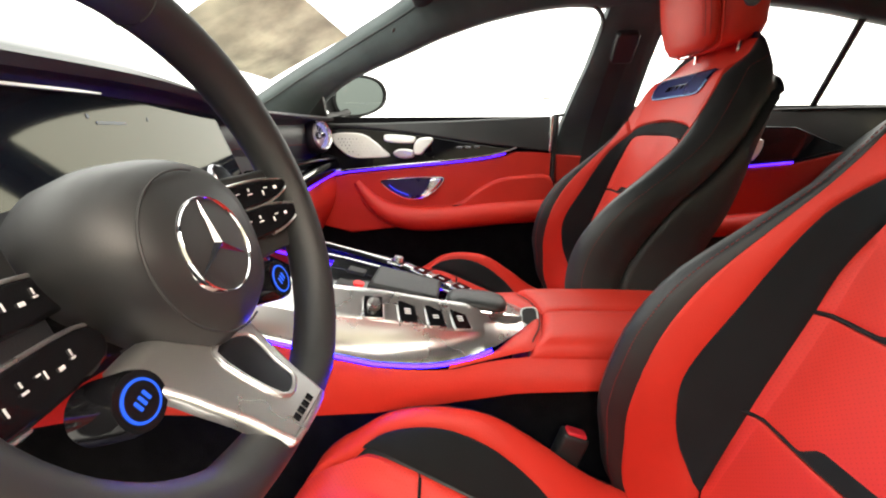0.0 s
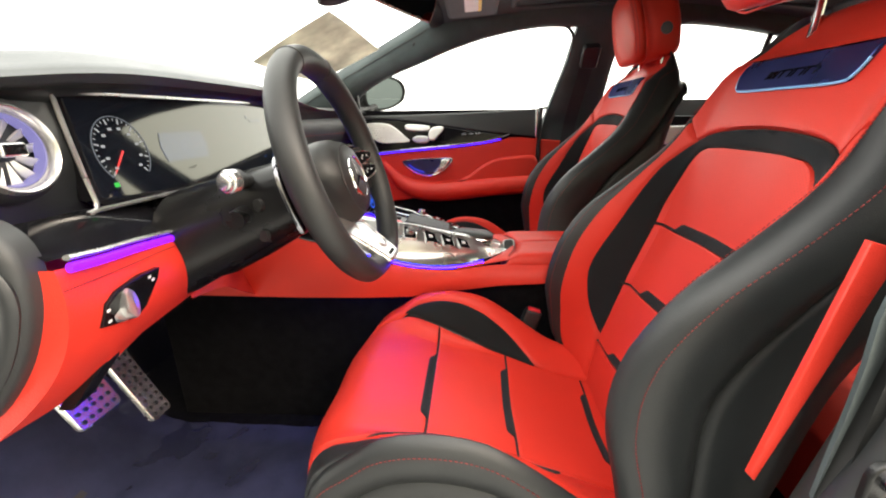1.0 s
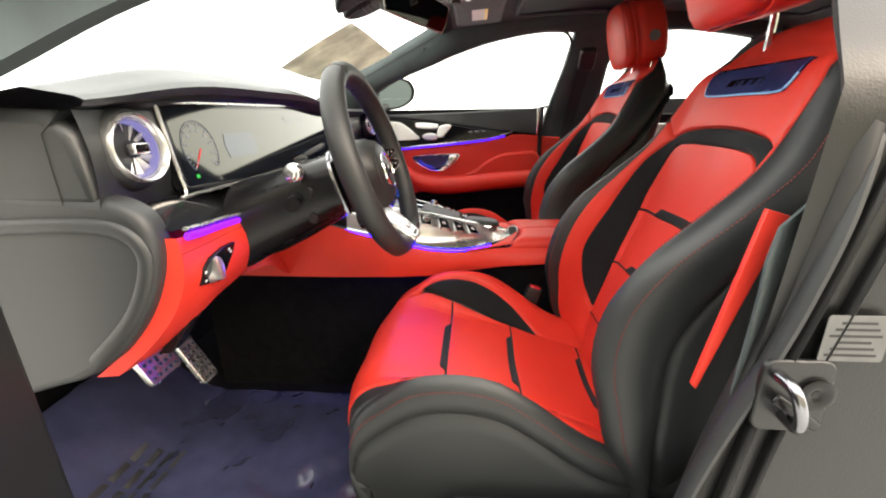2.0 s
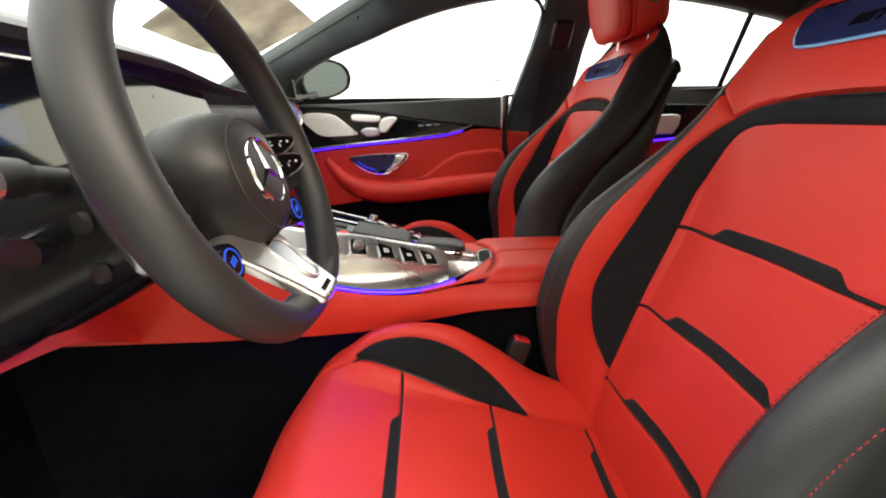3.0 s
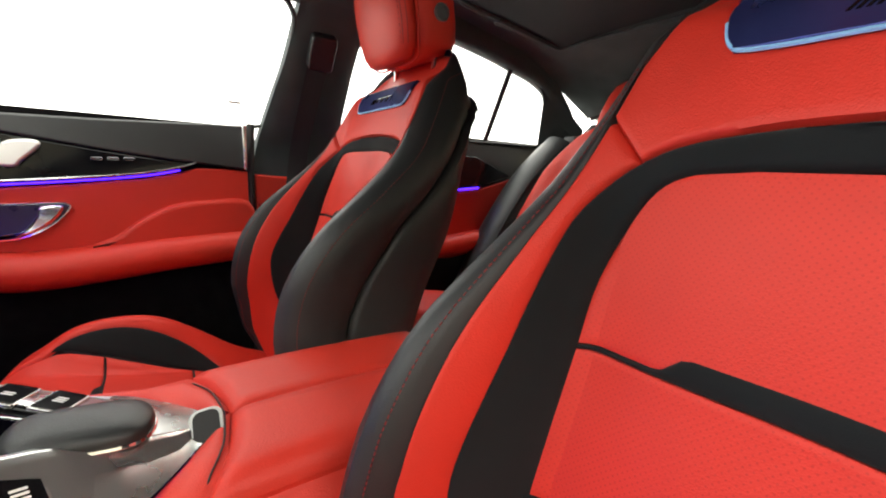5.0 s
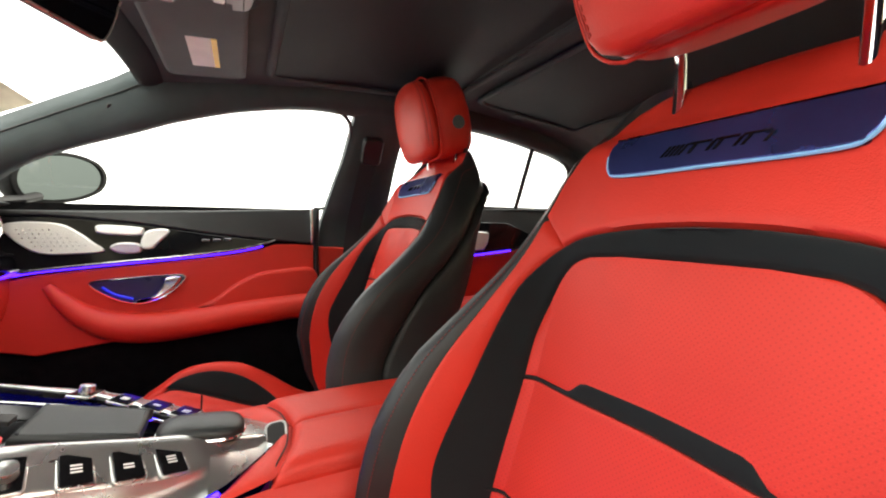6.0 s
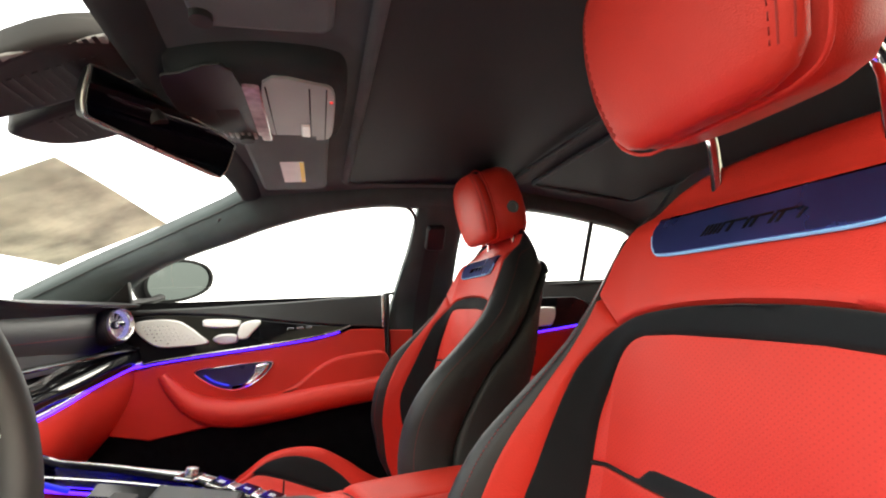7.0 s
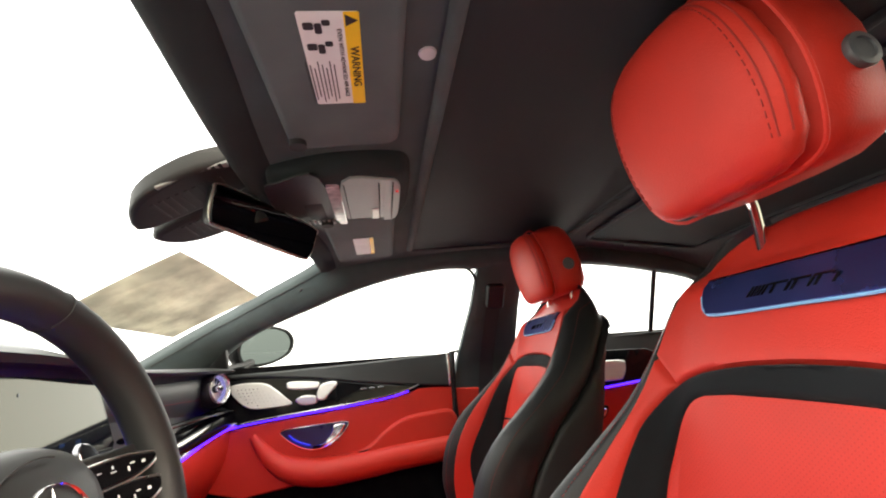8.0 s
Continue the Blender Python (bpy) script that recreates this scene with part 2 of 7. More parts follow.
def moved(geo, m):
    return [m @ Vector(v) for v in geo[0]], geo[1]


def rounded_rect(w, h, r, n=5, cx=0.0, cy=0.0):
    out = []
    for sx, sy, a0 in ((1, 1, 0), (-1, 1, 90), (-1, -1, 180), (1, -1, 270)):
        for k in range(n + 1):
            a = radians(a0 + 90 * k / n)
            out.append((cx + sx * (w / 2 - r) + r * math.cos(a), cy + sy * (h / 2 - r) + r * math.sin(a)))
    return out


# ---- front seats ----
BACK_X = [(0.44, 0.294), (0.52, 0.307), (0.60, 0.329), (0.70, 0.364), (0.76, 0.386), (0.825, 0.408), (0.965, 0.445), (1.066, 0.481), (1.098, 0.499), (1.112, 0.526), (1.126, 0.545), (1.17, 0.570), (1.20, 0.588)]
RIDGE = [(0.44, 0.225), (0.50, 0.240), (0.54, 0.243), (0.60, 0.235), (0.66, 0.223), (0.72, 0.214), (0.78, 0.215), (0.84, 0.217), (0.90, 0.212), (0.96, 0.202), (1.02, 0.188), (1.08, 0.176), (1.13, 0.163), (1.15, 0.155), (1.165, 0.143), (1.177, 0.122), (1.185, 0.085), (1.20, 0.06)]
RISE = [(0.44, 0.016), (0.50, 0.056), (0.54, 0.084), (0.60, 0.114), (0.66, 0.146), (0.72, 0.162), (0.78, 0.163), (0.84, 0.139), (0.90, 0.085), (0.96, 0.036), (1.02, 0.015), (1.08, 0.006), (1.10, 0.008), (1.13, 0.013), (1.17, 0.011), (1.20, 0.008)]
RIDGE = [tuple(p) for p in spline(RIDGE, 5)]
RISE = [tuple(p) for p in spline(RISE, 5)]
BACK_X = [tuple(p) for p in spline(BACK_X, 4)]


def foot_at(z):
    """Where the bolster's foot lies across: nearer the middle beside the plate."""
    return lerp_table([(1.05, 0.140), (1.10, 0.120), (1.20, 0.118)], z)


def bolster(t):
    """The bolster's rise from its foot to its crest."""
    return smoothstep(t) ** 1.35


def across(share, z):
    """How far out a share of the way from the bolster's foot to its crest lies."""
    r = lerp_table(RIDGE, z)
    f = foot_at(z)
    return f + share * (r - f) if r > f + 0.02 else r * (0.88 + 0.12 * share)


def seam_share(z):
    return lerp_table([(0.44, 0.75), (0.85, 0.76), (0.95, 0.81), (1.02, 0.89), (1.06, 0.93), (1.13, 0.70), (1.20, 0.60)], z)


DEPTH = [(0.44, 0.075), (0.60, 0.092), (0.80, 0.106), (0.92, 0.112), (1.0, 0.112), (1.06, 0.104), (1.10, 0.083), (1.126, 0.043), (1.15, 0.030), (1.17, 0.020), (1.20, 0.012)]


def dip(a, z):
    """How far the top edge sinks between the posts."""
    return 0.008 * smoothstep((z - 1.10) / 0.08) * (1 - smoothstep((abs(a) - 0.085) / 0.11))


def back_point(a, z, h=0.0):
    """The backrest's front skin: a across, z up, h proud of it."""
    x = lerp_table(BACK_X, z)
    r, f = lerp_table(RIDGE, z), lerp_table(RISE, z)
    t = (abs(a) - foot_at(z)) / max(0.03, r - foot_at(z))
    d = f * bolster(t) - 0.006 * (1 - smoothstep(abs(a) / 0.1)) * (1 if z < 1.0 else 0) + h
    return Vector((x - d, a, z + 0.3 * h - dip(a, z)))


def curve_at(pts, t):
    """A point at the share t of a polyline's length."""
    seg = [math.dist(pts[i], pts[i + 1]) for i in range(len(pts) - 1)]
    goal = t * sum(seg)
    for i, s in enumerate(seg):
        if goal <= s or i == len(seg) - 1:
            q = min(1.0, goal / (s + 1e-12))
            return tuple(pts[i][k] + (pts[i + 1][k] - pts[i][k]) * q for k in range(len(pts[i])))
        goal -= s


def pad(inner, outer, skin, nt, nk, high=0.006, low=-0.004, edge=0.09, ends=True, uv=False, t0=0.0, t1=1.0):
    """A stuffed strip of cover between two curves on a skin, rolled down at its edges."""
    def place(i, j):
        t = t0 + (t1 - t0) * i
        p, q = curve_at(inner, t), curve_at(outer, t)
        k = j
        a, b = p[0] + (q[0] - p[0]) * k, p[1] + (q[1] - p[1]) * k
        wide = math.dist(p, q)
        m = min(k, 1 - k) * wide
        if ends:
            m = min(m, min(i, 1 - i) * 0.5)
        r = min(1.0, m / 0.007)
        return (a, b), low + (high - low) * math.sqrt(max(0.0, 1 - (1 - r) ** 2))
    ks = sorted(set([0, 0.02, 0.05, 0.1] + [i / nk for i in range(nk + 1)] + [0.9, 0.95, 0.98, 1]))
    ts = sorted(set([0, 0.008, 0.02] + [i / nt for i in range(nt + 1)] + [0.98, 0.992, 1])) if ends else [i / nt for i in range(nt + 1)]
    verts, uvs = [], []
    for k in ks:
        for t in ts:
            (a, b), h = place(t, k)
            verts.append(skin(a, b, h))
            uvs.append((a, b))
    w = len(ts)
    faces = [(j * w + i, j * w + i + 1, (j + 1) * w + i + 1, (j + 1) * w + i) for j in range(len(ks) - 1) for i in range(w - 1)]
    return (verts, faces, uvs) if uv else (verts, faces)


def mirrored(half):
    """From a curve on the positive side, bottom to top, the whole arch from the negative side over the top."""
    return [(-a, b) for a, b in half] + [(a, b) for a, b in reversed(half[:-1])]


BAND_IN = [tuple(p) for p in spline([(0.160, 0.580), (0.159, 0.64), (0.158, 0.72), (0.159, 0.82), (0.158, 0.880), (0.147, 0.930), (0.132, 0.956), (0.111, 0.967), (0.085, 0.970), (0.045, 0.972), (0, 0.973)], 5)]
BAND_OUT = [tuple(p) for p in spline([(0.163, 0.574), (0.178, 0.606), (0.184, 0.655), (0.183, 0.79), (0.183, 0.86), (0.1825, 0.905), (0.178, 0.940), (0.159, 0.972), (0.125, 0.991), (0.065, 1.001), (0, 1.004)], 5)]


def ridge_curve(top):
    half = [(across(seam_share(z), z), z) for z in np.linspace(0.46, 1.13, 30)]
    half += [tuple(p) for p in spline([(across(seam_share(1.13), 1.13), 1.13), (0.132, 1.155), (0.106, 1.171), (0.06, 1.179), (0, top)], 5)][1:]
    return half


def panel(z_low, z_high, skin, limit, gap=0.0015):
    """The curves of one cross panel of the middle: from its left to its right edge."""
    zs = np.linspace(z_low + gap, z_high - gap, 14)
    return [(-limit(z), z) for z in zs], [(limit(z), z) for z in zs]


def inner_limit(z):
    zs, as_ = [p[1] for p in BAND_IN], [p[0] for p in BAND_IN]
    if z < zs[0]:
        return 0.160 - (zs[0] - z) * 0.06
    return float(np.interp(z, zs, as_)) + 0.002


def strip_curves(level, half, thin, thick, knee, side=1):
    """A black accent: thin at the ends, thick in the middle."""
    s = 0.012
    lower = [(a, level) for a in np.linspace(-half, half, 21)]
    upper = []
    for a in np.linspace(-half, half, 21):
        upper.append((a, level + side * (thin + (thick - thin) * smoothstep((knee + s - abs(a)) / s))))
    return lower, upper


CUSH = [(-0.205, 0.40), (-0.222, 0.45), (-0.220, 0.50), (-0.203, 0.538), (-0.175, 0.560), (-0.135, 0.566), (-0.04, 0.550), (0.11, 0.518), (0.28, 0.462), (0.38, 0.44)]
CUSH_LINE = [tuple(p) for p in spline(CUSH, 6)]
CUSH_X = spline([(-0.22, 0.0), (-0.15, 0.024), (-0.09, 0.066), (-0.02, 0.092), (0.055, 0.096), (0.12, 0.074), (0.20, 0.042), (0.28, 0.034), (0.38, 0.03)], 5)


def cush_limit(s):
    """Half the width of the cushion's middle."""
    return lerp_table([(0.10, 0.172), (0.24, 0.186), (0.296, 0.174), (0.355, 0.164), (0.449, 0.151), (0.54, 0.143), (0.70, 0.150)], s)


def cush_point(a, s, h=0.0):
    """The cushion's upper skin: a across, s metres along its middle from the front's foot."""
    L = sum(math.dist(CUSH_LINE[i], CUSH_LINE[i + 1]) for i in range(len(CUSH_LINE) - 1))
    t = min(1.0, max(0.0, s / L))
    p, q, r = curve_at(CUSH_LINE, t), curve_at(CUSH_LINE, min(1, t + 0.01)), curve_at(CUSH_LINE, max(0, t - 0.01))
    tx, tz = q[0] - r[0], q[1] - r[1]
    k = math.hypot(tx, tz)
    nx, nz = -tz / k, tx / k
    up = lerp_table(CUSH_X, p[0]) * smoothstep((abs(a) - 0.135) / 0.082) * (0.78 if a < 0 else 1.0)
    bow = (0.055 * (abs(a) / 0.26) ** 2.2 - 0.016 * max(0.0, 1 - (a / 0.2) ** 2) * smoothstep(s / 0.08)) * max(0.0, 1 - (s / 0.30)) if s < 0.3 else 0
    dip = -0.008 * (1 - smoothstep(abs(a) / 0.13))
    return Vector((p[0] + nx * (h + dip) + bow, a, p[1] + nz * (h + dip) + up))


CUSH_LEN = sum(math.dist(CUSH_LINE[i], CUSH_LINE[i + 1]) for i in range(len(CUSH_LINE) - 1))


def s_of_x(x):
    acc = 0.0
    for i in range(len(CUSH_LINE) - 1):
        p, q = CUSH_LINE[i], CUSH_LINE[i + 1]
        d = math.dist(p, q)
        if i > 20 and p[0] <= x <= q[0]:
            return acc + d * (x - p[0]) / (q[0] - p[0])
        acc += d
    return acc


def stitch_row(pts, n_max=90):
    """Short raised threads along a line of points with their normals left to the skin."""
    geos = []
    for i in range(0, min(len(pts) - 1, n_max)):
        a, b = Vector(pts[i]), Vector(pts[i + 1])
        geos.append(sweep([a + (b - a) * 0.15, a + (b - a) * 0.75], 0.0006, n=5))
    return join(*geos)


def front_seat(at, back_up=0.0, cushion_up=0.0, rest_back=0.0, cut=0):
    """A seat; back_up and cushion_up: how its back and cushion are set in height, rest_back: how far back the head restraint is set, cut: the side whose front corner is black."""
    seat = thing("front_seat", "red leather sport seat with black suede arch and black leather sides", "car seat", "front seats", at=at)
    # backrest shell: sides and back
    rings = []
    for z in list(np.linspace(0.42, 1.13, 34)) + [1.15, 1.165, 1.177, 1.185]:
        r, f, dp, x = lerp_table(RIDGE, z), lerp_table(RISE, z), lerp_table(DEPTH, z), lerp_table(BACK_X, z)
        sh = seam_share(z)
        w = lerp_table([(0.42, 1.0), (0.98, 1.0), (1.08, 0.62), (1.13, 0.42), (1.185, 0.3)], z)

        def rise(share):
            return f * bolster(share)
        crease = f - lerp_table([(0.42, 0.42), (0.70, 0.43), (0.85, 0.52), (1.0, 0.74), (1.10, 0.88), (1.2, 0.88)], z) * (f + dp)
        roll = min(0.055, (f - crease) * 0.6)
        half = [(0, -0.016), (across(-0.4, z), -0.016)]
        half += [(across(q, z), rise(max(0, q)) + h) for q, h in ((0.1, -0.015), (0.35, -0.015), (sh - 0.12, -0.013), (sh - 0.05, -0.009), (sh - 0.005, -0.003), (min(0.985, sh + 0.05), 0.0035), ((sh + 1) / 2 if sh < 0.95 else 0.992, 0.004))]
        half += [(r, f + 0.002), (r + 0.012 * w, f - 0.002), (r + 0.023 * w, f - 0.25 * roll), (r + 0.031 * w, f - 0.6 * roll), (r + 0.034 * w, f - roll), (r + 0.033 * w, (f - roll + crease) / 2 + 0.004), (r + 0.026 * w, crease + 0.012), (r + 0.016 * w, crease + 0.003), (r + 0.011 * w, crease - 0.001), (r + 0.017 * w, crease - 0.006), (r + 0.021 * w, crease - 0.016)]
        half += [(r + 0.012 * w, crease + (-dp - crease) * 0.7), (r - 0.002, -dp + 0.006), (r - 0.014, -dp), (r * 0.5, -dp - 0.006)]
        ring = half + [(0, -dp - 0.008)]
        ring = ring + [(-a, d) for a, d in reversed(ring[1:-1])]
        rings.append([Vector((x - d, a, z - dip(a, z) - 0.080 * smoothstep((z - 1.0) / 0.18) * min(1.0, max(0.0, (f - d) / (f + dp))))) for a, d in ring])
    part("backrest_shell", loft(rings), black, seat, "black leather backrest side and back")
    # middle panels of the back
    levels = [(0.445, 0.558), (0.558, 0.695), (0.695, 0.822)]
    for lo, hi in levels:
        i, o = panel(lo, hi, back_point, inner_limit)
        part("back_panel", pad(i, o, back_point, 20, 22, 0.006, -0.002, uv=True), red_perf, seat)
    zs = list(np.linspace(0.8235, 0.93, 12)) + list(np.linspace(0.935, 0.971, 12))
    part("back_panel", pad([(-max(0.004, inner_limit(z)), z) for z in zs], [(max(0.004, inner_limit(z)), z) for z in zs], back_point, 26, 22, 0.006, -0.002, uv=True), red_perf, seat, "perforated red leather panel")
    # suede arch
    part("suede_arch", pad(mirrored(BAND_IN), mirrored(BAND_OUT), back_point, 90, 6, 0.0075, -0.003), suede, seat, "black suede arch band")
    # red frame outside the arch, in three pieces
    rim_in = [(0.153, 0.46), (0.157, 0.52)] + BAND_OUT
    rim_out = ridge_curve(1.181)
    cut_in = min(range(len(rim_in)), key=lambda k: math.dist(rim_in[k], (0.151, 0.978)))
    cut_out = min(range(len(rim_out)), key=lambda k: abs(rim_out[k][1] - 1.018) if rim_out[k][0] > 0.1 else 9)
    for sg in (-1, 1):
        part("side_bolster", pad([(sg * a, z) for a, z in rim_in[:cut_in + 1]], [(sg * a, z) for a, z in rim_out[:cut_out + 1]], back_point, 50, 14, 0.006, -0.004), red, seat)
    part("shoulder_panel", pad(mirrored(rim_in[cut_in:]), mirrored(rim_out[cut_out:]), back_point, 60, 14, 0.006, -0.004), red, seat)
    # accents on the back
    for z, half in ((0.822, 0.158), (0.695, 0.160), (0.560, 0.158)):
        lo, up = strip_curves(z - 0.002, half, 0.0045, 0.021, 0.085)
        part("accent_strip", pad(lo, up, back_point, 40, 4, 0.0085, 0.002, ends=False), suede, seat)
    # plate between the head restraint posts
    o = [(-0.117, 1.099), (-0.118, 1.080), (-0.110, 1.063), (-0.088, 1.057), (0.088, 1.057), (0.110, 1.063), (0.118, 1.080), (0.117, 1.099), (0.100, 1.102), (-0.100, 1.102)]
    o = [tuple(p) for p in spline(o, 3, True)]
    badge = part("badge_plate", slab(o, lambda a, z, h: back_point(a, z, h), 0.0105, 0.002), badge_blue, seat, "blue anodised plate with raised lettering")
    part("plate_edge", sweep([back_point(a, z, 0.009) for a, z in spline([(-0.118, 1.082), (-0.110, 1.0628), (-0.088, 1.0565), (0, 1.0562), (0.088, 1.0565), (0.110, 1.0628), (0.118, 1.082)], 6)], 0.0018, n=6), ice_blue, badge, "pale blue edge line")
    bars = []

    def bar(a0, a1, z0, z1, lean=0.0):
        bars.append(slab([(a0, z0), (a1, z0), (a1 - lean, z1), (a0 - lean, z1)], lambda a, z, h: back_point(a, z, 0.0098 + h), 0.0010, 0.0003, 1))
    for k in range(5):
        bar(0.048 - k * 0.0046, 0.0456 - k * 0.0046, 1.0705, 1.081, 0.0075)
    for k in range(3):
        a0 = 0.020 - k * 0.0235
        bar(a0, a0 - 0.0205, 1.0792, 1.0815, 0.0012)
        bar(a0, a0 - 0.0034, 1.0705, 1.0792, 0.005)
        bar(a0 - 0.0170, a0 - 0.0204, 1.0705, 1.0792, 0.005)
    for bar_ in bars:
        part("lettering_bar", bar_, gloss, badge)
    backs = list(seat.children)
    # posts and head restraint
    for s in (-0.078, 0.086):
        path = spline([(0.546, s, 1.09), (0.552, s, 1.125), (0.556, s, 1.17), (0.552, s, 1.21), (0.515, s, 1.24)], 5)
        post = part("head_restraint_post", sweep(path, 0.0072, n=12, up=(0, 1, 0)), chrome, seat)
        part("post_collar", lathe([(0.0075, -0.004), (0.0125, -0.004), (0.0120, 0.004), (0.0080, 0.006)], 20, pose(0.5490, s, 1.108, 0, 8, 0), True), rubber, post)
    rest = part("head_restraint", lathe([(0.01, 0), (0.04, 0.0), (0.04, 0.01), (0.01, 0.01)], 16, pose(0.44, 0, 1.27)), rubber, seat, "red leather head restraint on two chrome posts")
    HR = pose(0.4400, -0.006, 1.275, 0, -13, 0)

    def shell(z, y_half, x_front, x_back, n=40, p=3.2):
        ring = []
        for k in range(n):
            a = 2 * math.pi * k / n
            c, s = math.cos(a), math.sin(a)
            cx = abs(c) ** (2 / p) * (1 if c > 0 else -1)
            sy = abs(s) ** (2 / p) * (1 if s > 0 else -1)
            xm, xr = (x_front + x_back) / 2, (x_back - x_front) / 2
            ring.append(Vector((xm + cx * xr, sy * y_half * (1 - 0.10 * (c > 0) * c), z)))
        return ring

    prof = [(z, y * 0.93, k) for z, y, k in [(-0.104, 0.060, 0.50), (-0.102, 0.082, 0.68), (-0.094, 0.102, 0.86), (-0.077, 0.116, 0.96), (-0.04, 0.126, 1.0), (0.0, 0.128, 1.0), (0.04, 0.121, 0.96), (0.066, 0.109, 0.89), (0.083, 0.092, 0.77), (0.093, 0.071, 0.61), (0.097, 0.046, 0.42)]]

    def lobe(x0, x1, shrink, drop=0.0, p=3.2):
        rings = []
        for z, y, k in prof:
            xm, xr = (x0 + x1) / 2, (x1 - x0) / 2
            rings.append([HR @ v for v in shell(z * (1 - drop), y - shrink, xm - xr * k, xm + xr * k, p=p)])
        return loft(rings)
    part("head_restraint_cushion", lobe(-0.066, -0.006, 0.010, 0.03, 2.35), red, rest, "red leather front pad")
    part("head_restraint_back", lobe(-0.034, 0.086, 0.0), red, rest)
    # two seams of the front pad, a stitched row beside them, and piping round the joint
    def on_pad(q, lift=0.0):
        half = []
        for z, y, k in prof[3:-1]:
            xm, xr = -0.036, 0.030 * k
            half.append((xm - xr * (1 - q ** 2.35) ** (1 / 2.35) - lift, q * (y - 0.010), z * 0.97))
        return [HR @ Vector(p) for p in spline(half, 4)] + [HR @ Vector((x, -y, z)) for x, y, z in reversed(spline(half, 4))]
    for q in (0.885, 0.965):
        part("pad_seam", sweep(on_pad(q), 0.0009, n=6, up=(1, 0, 0)), seam_red, rest)
    part("pad_stitching", stitch_row(on_pad(0.84, 0.0002), 200), seam_red, rest)
    pipe = []
    for z, y, k in prof:
        pipe.append((y - 0.0005, z))
    loop_ = [HR @ Vector((-0.030 if abs(z) < 0.08 else -0.026, y, z)) for y, z in pipe] + [HR @ Vector((-0.030 if abs(z) < 0.08 else -0.026, -y, z)) for y, z in reversed(pipe)]
    part("piping", sweep([tuple(q) for q in spline([tuple(v) for v in loop_], 3, True)], 0.0022, n=6, closed=True, up=(1, 0, 0)), red, rest)
    part("adjust_button", lathe([(0.002, -0.004), (0.0145, -0.004), (0.0165, 0.002), (0.0155, 0.0045), (0.0105, 0.0052), (0.010, 0.0035), (0.002, 0.0035)], 28, HR @ pose(0.022, -0.1185, -0.030, 90, 0, 0)), material("light_grey_plastic", (0.10, 0.105, 0.11), 0.45, spread=0.1, patch=30), rest, "round grey release button")
    rest.location.x = rest_back
    low_start = set(seat.children)
    # cushion body
    rings = []
    for s in np.linspace(0.0, CUSH_LEN, 26):
        r = 0.228
        front = []
        for a in np.linspace(0, r, 9):
            front.append((a, cush_point(a, s, -0.012 + 0.013 * smoothstep((a - 0.205) / 0.02))))
        p = cush_point(r, s, 0.0)
        c = cush_point(0, s, 0.0)
        base = 0.36
        side = [Vector((p.x, r + 0.008, p.z - 0.003)), Vector((p.x, r + 0.015, p.z - 0.018)), Vector((p.x, r + 0.018, p.z - 0.040)), Vector((p.x + 0.001, r + 0.0165, p.z - 0.058)), Vector((p.x + 0.002, r + 0.0105, p.z - 0.066)), Vector((p.x + 0.002, r + 0.0140, p.z - 0.074)), Vector((p.x + 0.004, r + 0.0155, max(base + 0.05, p.z - 0.10))), Vector((p.x + 0.012, r + 0.006, base + 0.01)), Vector((p.x + 0.02, r - 0.02, base))]
        right = [q for _, q in front] + side + [Vector((c.x + 0.02, 0, base))]
        rings.append(right + [Vector((v.x, -v.y, v.z)) for v in reversed(right[1:-1])])
    part("cushion_body", loft(rings), black, seat, "black leather cushion side")
    sx = [s_of_x(x) for x in (-0.035, 0.11, 0.275)]
    s_hi = s_of_x(0.345)
    edges = [0.115] + sx + [s_hi]
    for k in range(4):
        ss = np.linspace(edges[k] + 0.001, edges[k + 1] - 0.001, 12)
        lim = [cush_limit(v) for v in ss]
        part("cushion_panel", pad([(-l, v) for l, v in zip(lim, ss)], [(l, v) for l, v in zip(lim, ss)], cush_point, 22, 22, 0.006, -0.003, uv=True), red_perf, seat)
    part("cushion_nose", pad([(-0.176 if cut < 0 else -0.224, v) for v in np.linspace(0.03, 0.1145, 10)], [(0.224, v) for v in np.linspace(0.03, 0.1145, 10)], cush_point, 14, 26, 0.005, -0.006), red, seat)
    for v in sx:
        lo, up = strip_curves(v + 0.003, cush_limit(v) - 0.006, 0.0045, 0.019, 0.085, -1)
        part("accent_strip", pad(lo, up, cush_point, 40, 4, 0.0085, 0.002, ends=False), suede, seat)
    for sg in (-1, 1):
        a_patch = [(sg * a, v) for a, v in spline([(0.190, 0.237), (0.175, 0.296), (0.165, 0.355), (0.152, 0.449), (0.143, 0.540)], 6)]
        crest = [(sg * a, v) for a, v in spline([(0.1905, 0.237), (0.197, 0.275), (0.198, 0.347), (0.190, 0.423), (0.179, 0.480), (0.160, 0.522), (0.1435, 0.541)], 6)]
        part("suede_patch", pad(a_patch, crest, cush_point, 36, 6, 0.0078, 0.0), suede, seat)
        low = [(sg * (cush_limit(v) + 0.001), v) for v in np.linspace(0.1155, 0.235, 8)] + crest + [(sg * (cush_limit(v) + 0.001), v) for v in np.linspace(0.545, s_hi, 6)]
        high = [(sg * 0.2265, v) for v in np.linspace(0.1155, s_hi, 30)]
